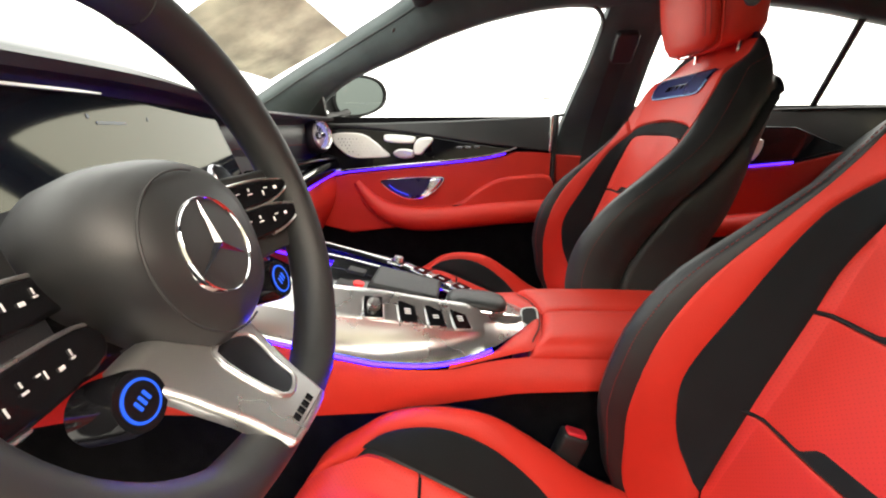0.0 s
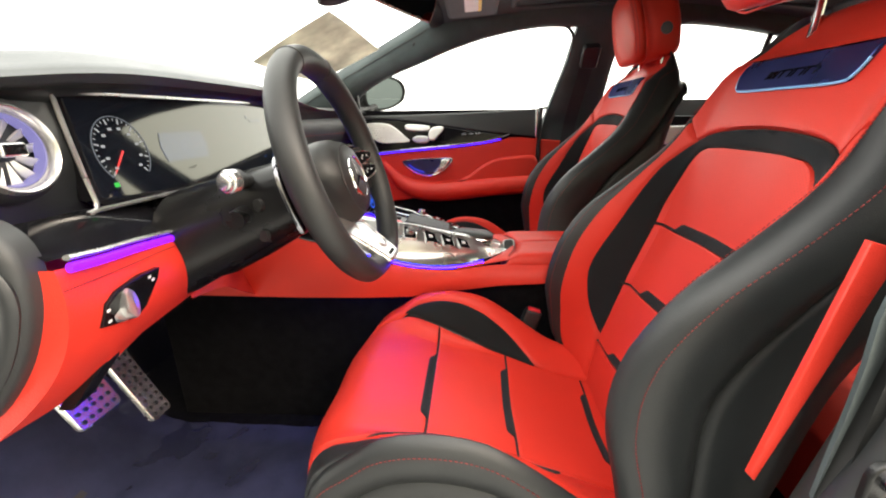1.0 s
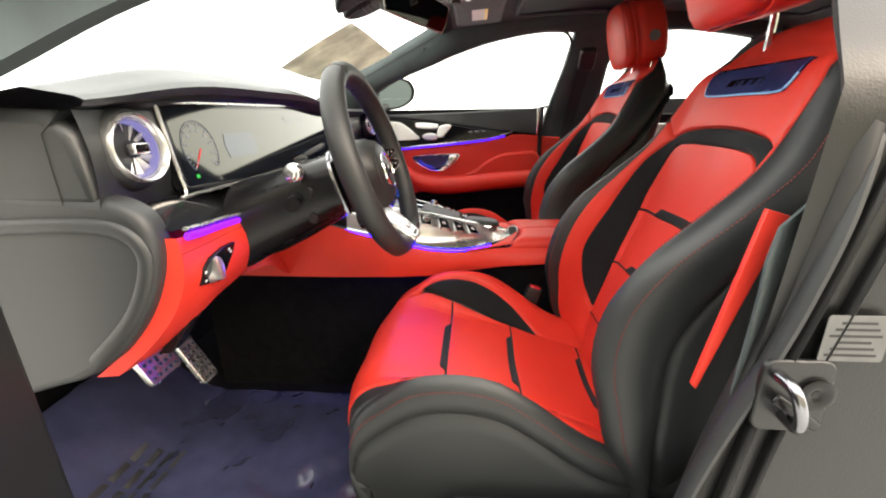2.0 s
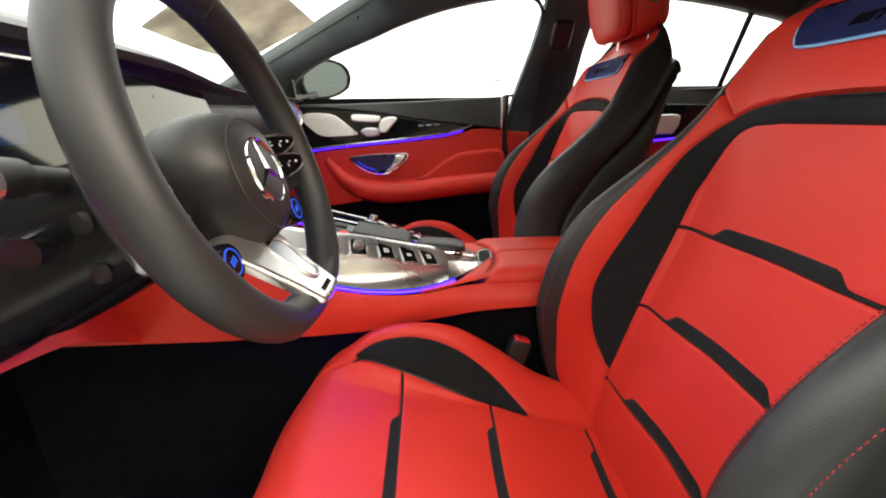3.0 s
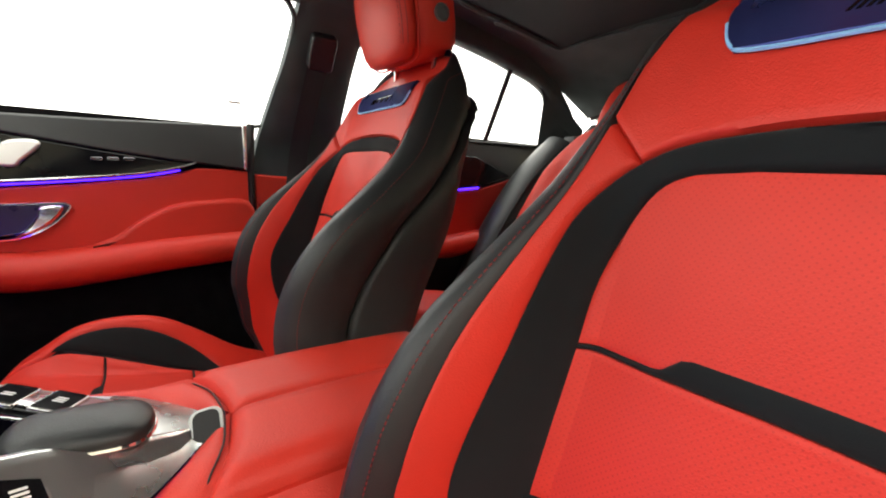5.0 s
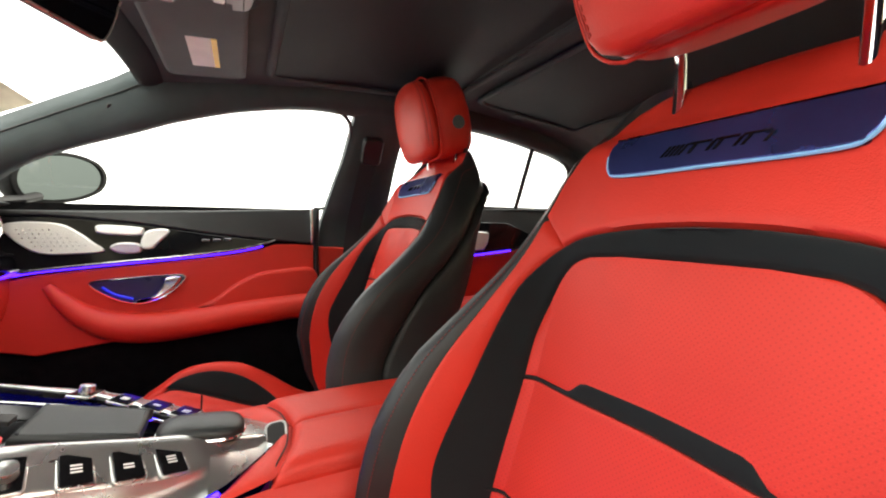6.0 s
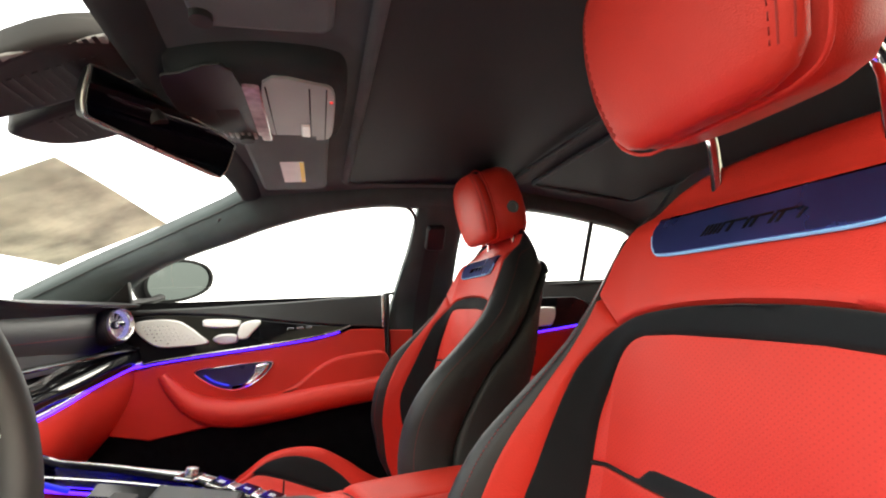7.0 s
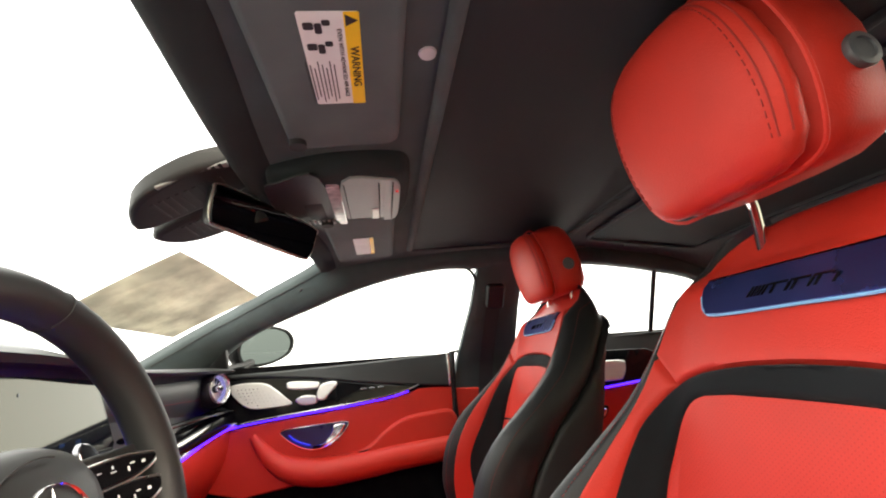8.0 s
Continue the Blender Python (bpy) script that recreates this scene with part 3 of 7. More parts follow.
        if sg == cut:
            seam = spline([(0.176, 0.1155), (0.178, 0.150), (0.182, 0.190), (0.197, 0.245), (0.222, 0.305), (0.2265, 0.340), (0.2265, s_hi)], 6)
            corner = [(sg * min(a, 0.2265), v) for a, v in seam if v < 0.33]
            part("bolster_corner", pad(corner, [(sg * 0.2275, v) for _, v in corner], cush_point, 24, 8, 0.0045, -0.008), black, seat, "black leather front corner")
            high = [(sg * min(a, 0.2265), v) for a, v in seam]
            low = [(sg * min(abs(a), lerp_table([(v, a) for a, v in seam[:-6]], v) - 0.006), v) for a, v in low]
        part("cushion_bolster", pad(low, high, cush_point, 44, 10, 0.006, -0.006), red, seat)
    # base and rail cover
    part("base_cover", join(box(-0.10, 0.36, -0.255, 0.255, 0.27, 0.375, 0.02, 3), box(-0.02, 0.40, -0.285, -0.25, 0.30, 0.42, 0.014, 3), box(-0.02, 0.40, 0.25, 0.285, 0.30, 0.42, 0.014, 3)), plastic, seat, "dark plastic seat base cover")
    part("recliner_lever", sweep(spline([(0.36, -0.285, 0.50), (0.40, -0.292, 0.505), (0.43, -0.292, 0.485)], 4), 0.008, 0.012, n=8), gloss, seat)
    lows = [o for o in seat.children if o not in low_start]
    # red thread along the black side
    for sg in (-1, 1):
        pts = []
        for z in np.linspace(0.50, 1.12, 140):
            r, f, x = lerp_table(RIDGE, z), lerp_table(RISE, z), lerp_table(BACK_X, z)
            w = lerp_table([(0.42, 1.0), (0.98, 1.0), (1.08, 0.62), (1.13, 0.42)], z)
            pts.append((x - (f - 0.024), sg * (r + 0.0305 * w), z))
        backs.append(part("side_stitching", stitch_row(pts, 139), thread, seat, "red contrast stitching"))
        pts = [back_point(sg * across(min(0.97, seam_share(z) + 0.09), z), z, 0.0052) for z in np.linspace(0.50, 1.06, 130)]
        backs.append(part("crest_stitching", stitch_row(pts, 129), thread, seat))
        pts = []
        for s in np.linspace(0.12, s_hi, 90):
            p = cush_point(0.228, s, 0.0)
            pts.append((p.x, sg * (0.228 + 0.0162), p.z - 0.022))
        lows.append(part("side_stitching", stitch_row(pts, 89), thread, seat))
    for o in backs:
        o.location.z = back_up
    for o in lows:
        o.location.z = cushion_up
    return seat


driver_seat = front_seat(pose(0, -0.395, 0), cut=-1)
passenger_seat = front_seat(pose(0.030, 0.388, 0.005), 0.020, -0.012, 0.069)


# ---- setting: ground, cabin floor, roof, pillars, panes ----
def structure(name, geo, mat, label, category, smooth=True):
    return tagged(mesh_object(name, geo[0], geo[1], mat, smooth), label, category, kind="structure")


# ground is out of view; kept pale to bounce daylight up to the ceiling
ground_mat = material("pale_bounce_ground", (0.52, 0.52, 0.50), 0.7, spread=0.08, patch=1.5, grain=0.2, grain_size=200)
structure("ground", ([(-400, -400, 0), (400, -400, 0), (400, 400, 0), (-400, 400, 0)], [(0, 1, 2, 3)]), ground_mat, "unseen pale ground outside the car that bounces light inside", "ground", False)
floor = structure("floor", join(box(-1.05, 0.55, -0.70, 0.70, 0.20, 0.25, 0.01), box(0.55, 1.9, -0.70, 0.70, 0.22, 0.30, 0.01), box(-1.15, -1.0, -0.72, 0.72, 0.22, 0.95, 0.02)), carpet, "black carpeted cabin floor and bulkhead", "floor")
for s, nm in ((-1, "sill_driver"), (1, "sill_passenger")):
    structure(nm, join(box(-1.0, 1.5, min(s * 0.70, s * 0.80), max(s * 0.70, s * 0.80), 0.14, 0.37, 0.02, 3)), plastic, "dark plastic door sill", "door sill")


def side_y(z):
    """How far out the side glass stands at a height."""
    return 0.78 - 0.8 * (z - 1.05)


FRONT_GLASS = [(-0.52, 1.045), (-0.38, 1.140), (-0.28, 1.184), (-0.15, 1.227), (-0.06, 1.258), (0.05, 1.288), (0.13, 1.304), (0.21, 1.316), (0.29, 1.322), (0.345, 1.319), (0.374, 1.301), (0.383, 1.268), (0.375, 1.205), (0.358, 1.140), (0.341, 1.066), (0.0, 1.043)]
REAR_GLASS = [(0.549, 1.080), (0.549, 1.200), (0.553, 1.262), (0.60, 1.303), (0.758, 1.319), (0.93, 1.304), (1.06, 1.285), (1.17, 1.267), (1.245, 1.240), (1.32, 1.180), (1.405, 1.094), (1.12, 1.080)]


def grown(outline, d):
    o = [np.array(p, float) for p in outline]
    n = len(o)
    out = []
    for i in range(n):
        e = o[(i + 1) % n] - o[i - 1]
        e /= np.linalg.norm(e) + 1e-9
        out.append(tuple(o[i] + d * np.array([-e[1], e[0]])))
    return out


def side_pane(name, outline, s, label):
    pts = grown(outline, 0.012)
    geo = slab(pts, lambda x, z, h: Vector((x, s * (side_y(z) + 0.012 + h), z)), 0.004, 0.0005, 1)
    ob = structure(name, geo, window_glass, label, "window", False)
    ob.visible_shadow = False
    return ob


front_line = [tuple(p) for p in spline(FRONT_GLASS, 5, True)]
rear_line = [tuple(p) for p in spline(REAR_GLASS, 5, True)]


# the trim's lower edge along the door panes, and its upper edge along the windscreen and the headliner
PANE_EDGE = [(-0.64, 1.020), (-0.50, 1.068), (-0.38, 1.142), (-0.28, 1.185), (-0.15, 1.228), (-0.06, 1.259), (0.05, 1.289), (0.13, 1.305), (0.21, 1.317), (0.29, 1.323), (0.36, 1.321), (0.46, 1.318), (0.60, 1.306), (0.758, 1.320), (0.93, 1.305), (1.06, 1.286), (1.17, 1.268), (1.26, 1.240), (1.34, 1.180), (1.43, 1.090)]
ROOF_EDGE = [(-0.72, 0.745, 1.070), (-0.60, 0.722, 1.132), (-0.50, 0.702, 1.181), (-0.40, 0.680, 1.226), (-0.28, 0.640, 1.279), (-0.18, 0.607, 1.322), (-0.10, 0.575, 1.358), (0.0, 0.555, 1.372), (0.12, 0.545, 1.378), (0.25, 0.535, 1.383), (0.36, 0.530, 1.386), (0.46, 0.525, 1.388), (0.60, 0.525, 1.387), (0.76, 0.530, 1.381), (0.93, 0.542, 1.362), (1.08, 0.560, 1.338), (1.20, 0.585, 1.305), (1.33, 0.620, 1.260), (1.45, 0.660, 1.195), (1.56, 0.700, 1.110)]


def side_trim(s, label):
    side = thing("side_body_trim", label, "pillar trim", kind="structure")
    low, top = spline(PANE_EDGE, 5), spline(ROOF_EDGE, 5)
    n = len(low) - 1

    def rail(u, v):
        i = min(n, round(u * n))
        (x, z), (tx, ty, tz) = low[i], top[i]
        a, b = Vector((x, s * (side_y(z) - 0.003), z)), Vector((tx, s * ty, tz))
        if v < 0.12:
            return a + Vector((0, s * 0.026 * (1 - v / 0.12), 0))
        if v > 0.88:
            return b + Vector((-0.008, s * 0.020, 0.026)) * ((v - 0.88) / 0.12)
        k = (v - 0.12) / 0.76
        return a + (b - a) * k + Vector((0.1, -s * 0.75, -0.55)) * 0.016 * math.sin(math.pi * k) ** 0.7
    part("roof_rail", grid(rail, n, 25), trim_cloth, side, "charcoal cloth pillar and roof rail trim")
    part("rail_seam", sweep([rail(i / n, 0.80) + Vector((0, -s * 0.0015, 0)) for i in range(2, 40)], 0.0016, n=5), rubber, side)

    # centre pillar between the two windows
    def bp(u, v):
        z = 0.36 + v * (1.36 - 0.36)
        x0 = lerp_table([(0.36, 0.30), (0.9, 0.305), (1.03, 0.334), (1.07, 0.343), (1.142, 0.360), (1.207, 0.377), (1.27, 0.386), (1.36, 0.40)], z) + (0.022 if s < 0 and z > 0.93 else 0.0)
        x1 = lerp_table([(0.36, 0.52), (0.9, 0.51), (1.06, 0.546), (1.20, 0.546), (1.30, 0.552), (1.36, 0.57)], z)
        y = lerp_table([(0.36, 0.735), (0.85, 0.755), (1.02, 0.748), (1.20, 0.625), (1.30, 0.555), (1.36, 0.515)], z)
        bulge = 0.018 * (1 - (2 * u - 1) ** 4)
        return Vector((x0 + (x1 - x0) * u, s * (y + 0.028 - bulge), z))
    rim_ = 0.05 if s > 0 else 0.004
    inner = grid(bp, 14, 30)
    outer = grid(lambda u, v: Vector((bp(u, v).x, bp(u, v).y + s * rim_, bp(u, v).z)), 14, 30)
    part("centre_pillar", join(inner, outer, grid(lambda u, v: Vector((bp(0, u).x, bp(0, u).y + s * rim_ * v, bp(0, u).z)), 30, 1), grid(lambda u, v: Vector((bp(1, u).x, bp(1, u).y + s * rim_ * v, bp(1, u).z)), 30, 1)), trim_cloth, side, "charcoal centre pillar cover")
    # seals round the openings
    for line, nm in ((front_line, "window_seal"), (rear_line, "window_seal"))[0 if s > 0 else 1:]:
        pts = [(x, s * (side_y(z) + 0.008), z) for x, z in grown(line, 0.005)]
        part(nm, sweep(pts, 0.005, 0.010, n=8, closed=True, up=(0, s, 0)), rubber, side)
    # bright line above, bar in the rear window, and rear pillar
    top_ = [(x, s * (side_y(z) - 0.004), z) for x, z in ((0.62, 1.330), (0.85, 1.330), (1.05, 1.305), (1.22, 1.265), (1.30, 1.235))]
    part("window_bright_line", sweep(spline(top_, 6), 0.0035, 0.0045, n=8, up=(0, s, 0)), silver, side, "thin bright line above the rear window")
    part("window_bar", sweep([(1.05, s * (side_y(1.288) + 0.004), 1.288), (1.10, s * (side_y(1.083) + 0.004), 1.083)], 0.010, 0.008, n=8, up=(0, s, 0)), rubber, side)
    rp = grid(lambda u, v: Vector((1.22 + 0.25 * u + (1 - v) * 0.16, s * (0.60 + (1 - v) * 0.17 + 0.02 * u), 1.06 + v * (0.22 - 0.14 * u))), 8, 8)
    part("rear_pillar", rp, trim_cloth, side)
    return side


for s, lab in ((1, "charcoal roof rail and pillar trim on the passenger side"), (-1, "charcoal roof rail and pillar trim on the driver side")):
    side_trim(s, lab)
side_pane("window_front", front_line, 1, "clear passenger front door window")
side_pane("window_rear", rear_line, 1, "clear passenger rear door window")


# headliner, curved
def roof_z(x):
    return lerp_table([(-0.20, 1.352), (-0.10, 1.366), (0.05, 1.378), (0.16, 1.388), (0.45, 1.405), (0.75, 1.398), (1.05, 1.365), (1.35, 1.310), (1.50, 1.262), (1.58, 1.236), (1.85, 1.15)], x)


def lining(u, v, lift=0.0):
    x = -0.105 + 1.685 * u
    half = lerp_table([(-0.19, 0.63), (0.1, 0.585), (0.5, 0.565), (0.9, 0.570), (1.41, 0.66), (1.85, 0.74)], x)
    y = (2 * v - 1) * half
    return Vector((x, y, roof_z(x) - 0.035 * abs(2 * v - 1) ** 4 + lift))


structure("ceiling", join(grid(lining, 36, 24), grid(lambda u, v: lining(u, v, 0.05), 36, 24)), headliner, "black cloth headliner", "ceiling")
# glass roof panel let into the lining, with its dark frame
roof_panel = thing("sunroof", "dark glass sunroof panel with padded frame in the headliner", "sunroof", kind="structure")
for x0, x1, yh in ((0.166, 0.655, 0.485), (0.745, 1.12, 0.46)):
    frame_pts = rounded_rect(x1 - x0 + 0.012, 2 * yh + 0.012, 0.03, 4, (x0 + x1) / 2, 0.0)
    part("sunroof_frame", sweep([(x, y, roof_z(x) - 0.035 * abs(y / 0.57) ** 4 - 0.004) for x, y in frame_pts], 0.010, 0.006, n=8, closed=True), headliner, roof_panel)
    part("sunroof_panel", grid(lambda u, v: Vector((x0 + (x1 - x0) * u, yh * (2 * v - 1), roof_z(x0 + (x1 - x0) * u) - 0.035 * abs(yh * (2 * v - 1) / 0.57) ** 4 - 0.0045)), 20, 14), roof_glass, roof_panel, "dark sunroof blind")


# windscreen
def screen_pt(u, v, h=0.0):
    """u across from the driver to the passenger side, v up from the dashboard to the header."""
    y = (2 * u - 1) * (0.74 - 0.14 * v)
    x = -1.00 + v * 0.825 + 0.06 * (2 * u - 1) ** 2
    z = 0.985 + v * 0.388 + 0.012 * math.sin(math.pi * v) + 0.010 * (2 * u - 1) ** 2 + h
    return Vector((x, y, z))


ws = structure("windscreen", join(grid(screen_pt, 24, 12), grid(lambda u, v: screen_pt(u, v, 0.005), 24, 12)), window_glass, "clear raked windscreen", "windscreen")
ws.visible_shadow = False
HEADER = [(-0.085, -0.575, 1.350), (-0.100, -0.43, 1.358), (-0.122, -0.21, 1.364), (-0.130, 0.0, 1.366), (-0.120, 0.21, 1.363), (-0.100, 0.43, 1.357), (-0.092, 0.575, 1.346)]
structure("header_trim", sweep(spline(HEADER, 6), 0.032, 0.014, n=14, up=(-0.35, 0, 1)), header_cloth, "dark cloth header trim above the windscreen", "trim")
# rear hatch pane and shelf
hatch = structure("window_hatch", join(grid(lambda u, v: Vector((1.573 + 0.667 * u, (2 * v - 1) * (0.67 + 0.07 * u), 1.241 - 0.215 * u - 0.036 * (2 * v - 1) ** 4)), 10, 14), grid(lambda u, v: Vector((1.573 + 0.667 * u, (2 * v - 1) * (0.67 + 0.07 * u), 1.246 - 0.215 * u - 0.036 * (2 * v - 1) ** 4)), 10, 14)), hatch_glass, "sloping tinted rear hatch window", "window")
hatch.visible_shadow = False
structure("hatch_seal", sweep([(1.577, 0.67 * k, 1.233 - 0.036 * k ** 4) for k in np.linspace(-1, 1, 24)], 0.010, 0.007, n=8), rubber, "black rubber edge above the hatch window", "seal")
structure("parcel_shelf", box(1.48, 2.15, -0.62, 0.62, 1.00, 1.03, 0.01), trim_cloth, "charcoal parcel shelf behind the rear seats", "shelf")
structure("wall_tail", box(2.20, 2.26, -0.80, 0.80, 0.2, 1.02, 0.02), plastic, "dark tail panel", "wall")
for s, nm in ((1, "wall_rear_passenger"), (-1, "wall_rear_driver")):
    structure(nm, box(1.40, 2.2, min(s * 0.74, s * 0.80), max(s * 0.74, s * 0.80), 0.2, 1.08, 0.02), trim_cloth, "charcoal rear side trim", "wall")
structure("wall_rear_door_driver", box(0.60, 1.42, -0.80, -0.76, 0.2, 1.06, 0.02), plastic, "charcoal driver-side rear door panel", "wall")
side_pane("window_rear_driver", rear_line, -1, "clear driver-side rear window")

# unseen plain wall, added beyond the open door to limit and tint incoming light
structure("wall_outside", box(-14, 14, -6.3, -6.0, 0.0, 4.6, 0.02), material("added_beige_wall", (0.27, 0.25, 0.185), 0.8, spread=0.15, patch=0.8, grain=0.3, grain_size=60), "plain beige wall added unseen outside the driver side", "wall", False)

# paper sheet on the windscreen
sheet_mat = material("printed_paper_sheet", (0.57, 0.55, 0.48), 0.8, spread=0.26, patch=14, grain=0.3, grain_size=120)
for nt_ in (sheet_mat.node_tree,):
    leaf = nt_.nodes.new("ShaderNodeBsdfTranslucent")
    both = nt_.nodes.new("ShaderNodeMixShader")
    both.inputs["Fac"].default_value = 0.45
    pr_ = nt_.nodes["Principled BSDF"]
    nt_.links.new(pr_.inputs["Base Color"].links[0].from_socket, leaf.inputs["Color"])
    nt_.links.new(pr_.outputs["BSDF"], both.inputs[1])
    nt_.links.new(leaf.outputs["BSDF"], both.inputs[2])
    nt_.links.new(both.outputs["Shader"], nt_.nodes["Material Output"].inputs["Surface"])
P0, P1, P2 = Vector((-0.352, 0.170, 1.299)), Vector((-0.316, 0.606, 1.272)), Vector((-0.570, 0.648, 1.156))
U, V = P1 - P0, P2 - P1
NRM = U.cross(V).normalized()
if NRM.z < 0:
    NRM = -NRM
sheet = tagged(mesh_object("paper_sheet", *join(grid(lambda u, v: P0 + U * u + V * v + NRM * (0.004 * math.sin(5 * u + 3 * v)), 16, 10), grid(lambda u, v: P0 + U * u + V * v + NRM * (0.004 * math.sin(5 * u + 3 * v) + 0.0008), 16, 10)), sheet_mat), "beige stained paper sheet on the windscreen", "paper")

# the driver's door, swung wide open
od = Matrix.Translation((-0.52, -0.82, 0)) @ pose(0, 0, 0, 0, 0, -68)
structure("door_open_driver", moved(join(box(0.0, 0.98, -0.05, 0.03, 0.33, 1.04, 0.02, 3), sweep([(0.02, 0, 1.04), (0.30, 0, 1.22), (0.62, 0, 1.31), (0.90, 0, 1.30), (0.96, 0, 1.04)], 0.02, 0.02, n=8, up=(0, 1, 0))), od), plastic, "dark driver door swung open", "car door")


# ---- dashboard ----
dash = thing("dashboard", "black leather dashboard with red lower panels and gloss black fascia", "dashboard")


def dash_top(u, v):
    """Upper pad: u across, v from the windscreen over the cowl to the fascia."""
    y = -0.735 + 1.47 * u
    hood = math.exp(-((y + 0.27) / 0.40) ** 4)
    lift = 0.056 * hood
    row = [(-1.02, 0.965), (-0.78, 1.010), (-0.58, 1.052 + lift * 0.8), (-0.50, 1.062 + lift), (-0.44, 1.054 + lift * 0.75), (-0.428, 1.050 + lift * 0.66), (-0.434, 1.044 + lift * 0.54), (-0.462, 1.040 + lift * 0.50), (-0.492, 1.02), (-0.492, 0.90)]
    t = v * (len(row) - 1)
    i = min(len(row) - 2, int(t))
    f = t - i
    x = row[i][0] + (row[i + 1][0] - row[i][0]) * f
    z = row[i][1] + (row[i + 1][1] - row[i][1]) * f
    bow = 0.05 * (abs(y) / 0.735) ** 3
    return Vector((x + bow * (1 if x > -0.7 else 0.4) * 0.35, y, z))


part("upper_pad", grid(dash_top, 60, 36), black, dash, "black leather dashboard top and cowl")
for s in (-1, 1):
    # end wall of the dashboard
    o = [(-0.86, 0.93), (-0.70, 0.95), (-0.56, 0.952), (-0.46, 0.948), (-0.408, 0.940), (-0.377, 0.915), (-0.374, 0.868), (-0.393, 0.814), (-0.428, 0.762), (-0.480, 0.714), (-0.57, 0.672), (-0.86, 0.62)]
    o = [(x - (0.045 if s > 0 else 0.0), z) for x, z in o]
    part("end_cover", slab([tuple(p) for p in spline(o, 4, True)], lambda x, z, h, s=s: Vector((x, s * (0.705 + h), z)), 0.03, 0.014, 4), grey_plastic, dash, "grey plastic end cover")
    upper = [(-0.90, 0.93), (-0.90, 0.985), (-0.78, 1.006), (-0.66, 1.034), (-0.56, 1.052), (-0.47, 1.046), (-0.438, 1.02), (-0.430, 0.935)]
    part("end_pad", slab(upper, lambda x, z, h, s=s: Vector((x - (0.02 if s > 0 else 0.0), s * (0.700 + h), z)), 0.034, 0.016, 4), black, dash, "black leather dashboard end")
    if s > 0:
        continue
    o2 = [(-0.60, 0.908), (-0.47, 0.913), (-0.410, 0.905), (-0.386, 0.876), (-0.398, 0.832), (-0.432, 0.780), (-0.495, 0.720)]
    part("end_cover_lip", sweep([(x, s * 0.736, z) for x, z in spline(o2, 6)], 0.010, 0.006, n=10, up=(0, 1, 0)), grey_plastic, dash)

# wide display
display = thing("display_panel", "wide glass instrument display under one pane with lit dials", "display")
FACE = -0.455
X_TILT = 0.19


def face_pt(y, z, h=0.0):
    return Vector((FACE + h - X_TILT * (z - 0.985) - 0.015 * (y + 0.20), y, z))


out = [(-0.565, 1.050), (-0.555, 1.058), (-0.10, 1.060), (0.145, 1.056), (0.155, 1.045), (0.192, 0.925), (0.185, 0.915), (-0.20, 0.915), (-0.556, 0.918), (-0.569, 0.928)]
part("bezel", slab(out, lambda y, z, h: face_pt(y, z, h - 0.02), 0.022, 0.002), gloss, display, "gloss black bezel")
rim = [face_pt(y, z, 0.002) for y, z in spline([(-0.10, 1.0605), (-0.555, 1.0585), (-0.5655, 1.050), (-0.5695, 0.928), (-0.556, 0.9175), (-0.20, 0.914)], 6)]
part("bezel_edge", sweep(rim, 0.0030, n=6, up=(1, 0, 0)), silver, display, "thin silver edge")


def screen_material(name, base, strength):
    m = material(name, base, 0.05, spec=0.58)
    b = m.node_tree.nodes["Principled BSDF"]
    b.inputs["Specular Tint"].default_value = (1.0, 0.95, 0.72, 1)
    b.inputs["Emission Color"].default_value = (*base, 1)
    b.inputs["Emission Strength"].default_value = strength
    return m


scr_dark = screen_material("display_dark", (0.004, 0.005, 0.008), 0.05)
scr_blue = screen_material("display_blue", (0.006, 0.016, 0.05), 0.10)
lit_white = glowing("lit_white", (0.8, 0.85, 0.9), 0.045)
lit_red = glowing("lit_red", (1.0, 0.03, 0.03), 0.12)
lit_green = glowing("lit_green", (0.02, 0.7, 0.08), 0.1)
lit_blue = glowing("lit_blue", (0.01, 0.12, 1.0), 0.14)
part("screen_glass", slab([(-0.555, 1.051), (-0.10, 1.053), (0.141, 1.049), (0.150, 1.040), (0.183, 0.928), (0.178, 0.922), (-0.20, 0.922), (-0.550, 0.925), (-0.561, 0.933)], lambda y, z, h: face_pt(y, z, 0.0015 + h), 0.0015, 0.0004, 1), scr_dark, display, "one dark glass pane over both screens")


def flat_shape(pts, h=0.0034):
    return slab(pts, lambda y, z, k: face_pt(y, z, h + k), 0.0006, 0.0001, 1)


def ring_shape(cy, cz, r0, r1, a0, a1, n=36, h=0.0034, sq=1.0):
    outer = [(cy + r1 * math.cos(a0 + (a1 - a0) * k / n), cz + sq * r1 * math.sin(a0 + (a1 - a0) * k / n)) for k in range(n + 1)]
    inner = [(cy + r0 * math.cos(a0 + (a1 - a0) * k / n), cz + sq * r0 * math.sin(a0 + (a1 - a0) * k / n)) for k in range(n, -1, -1)]
    return flat_shape(outer + inner, h)


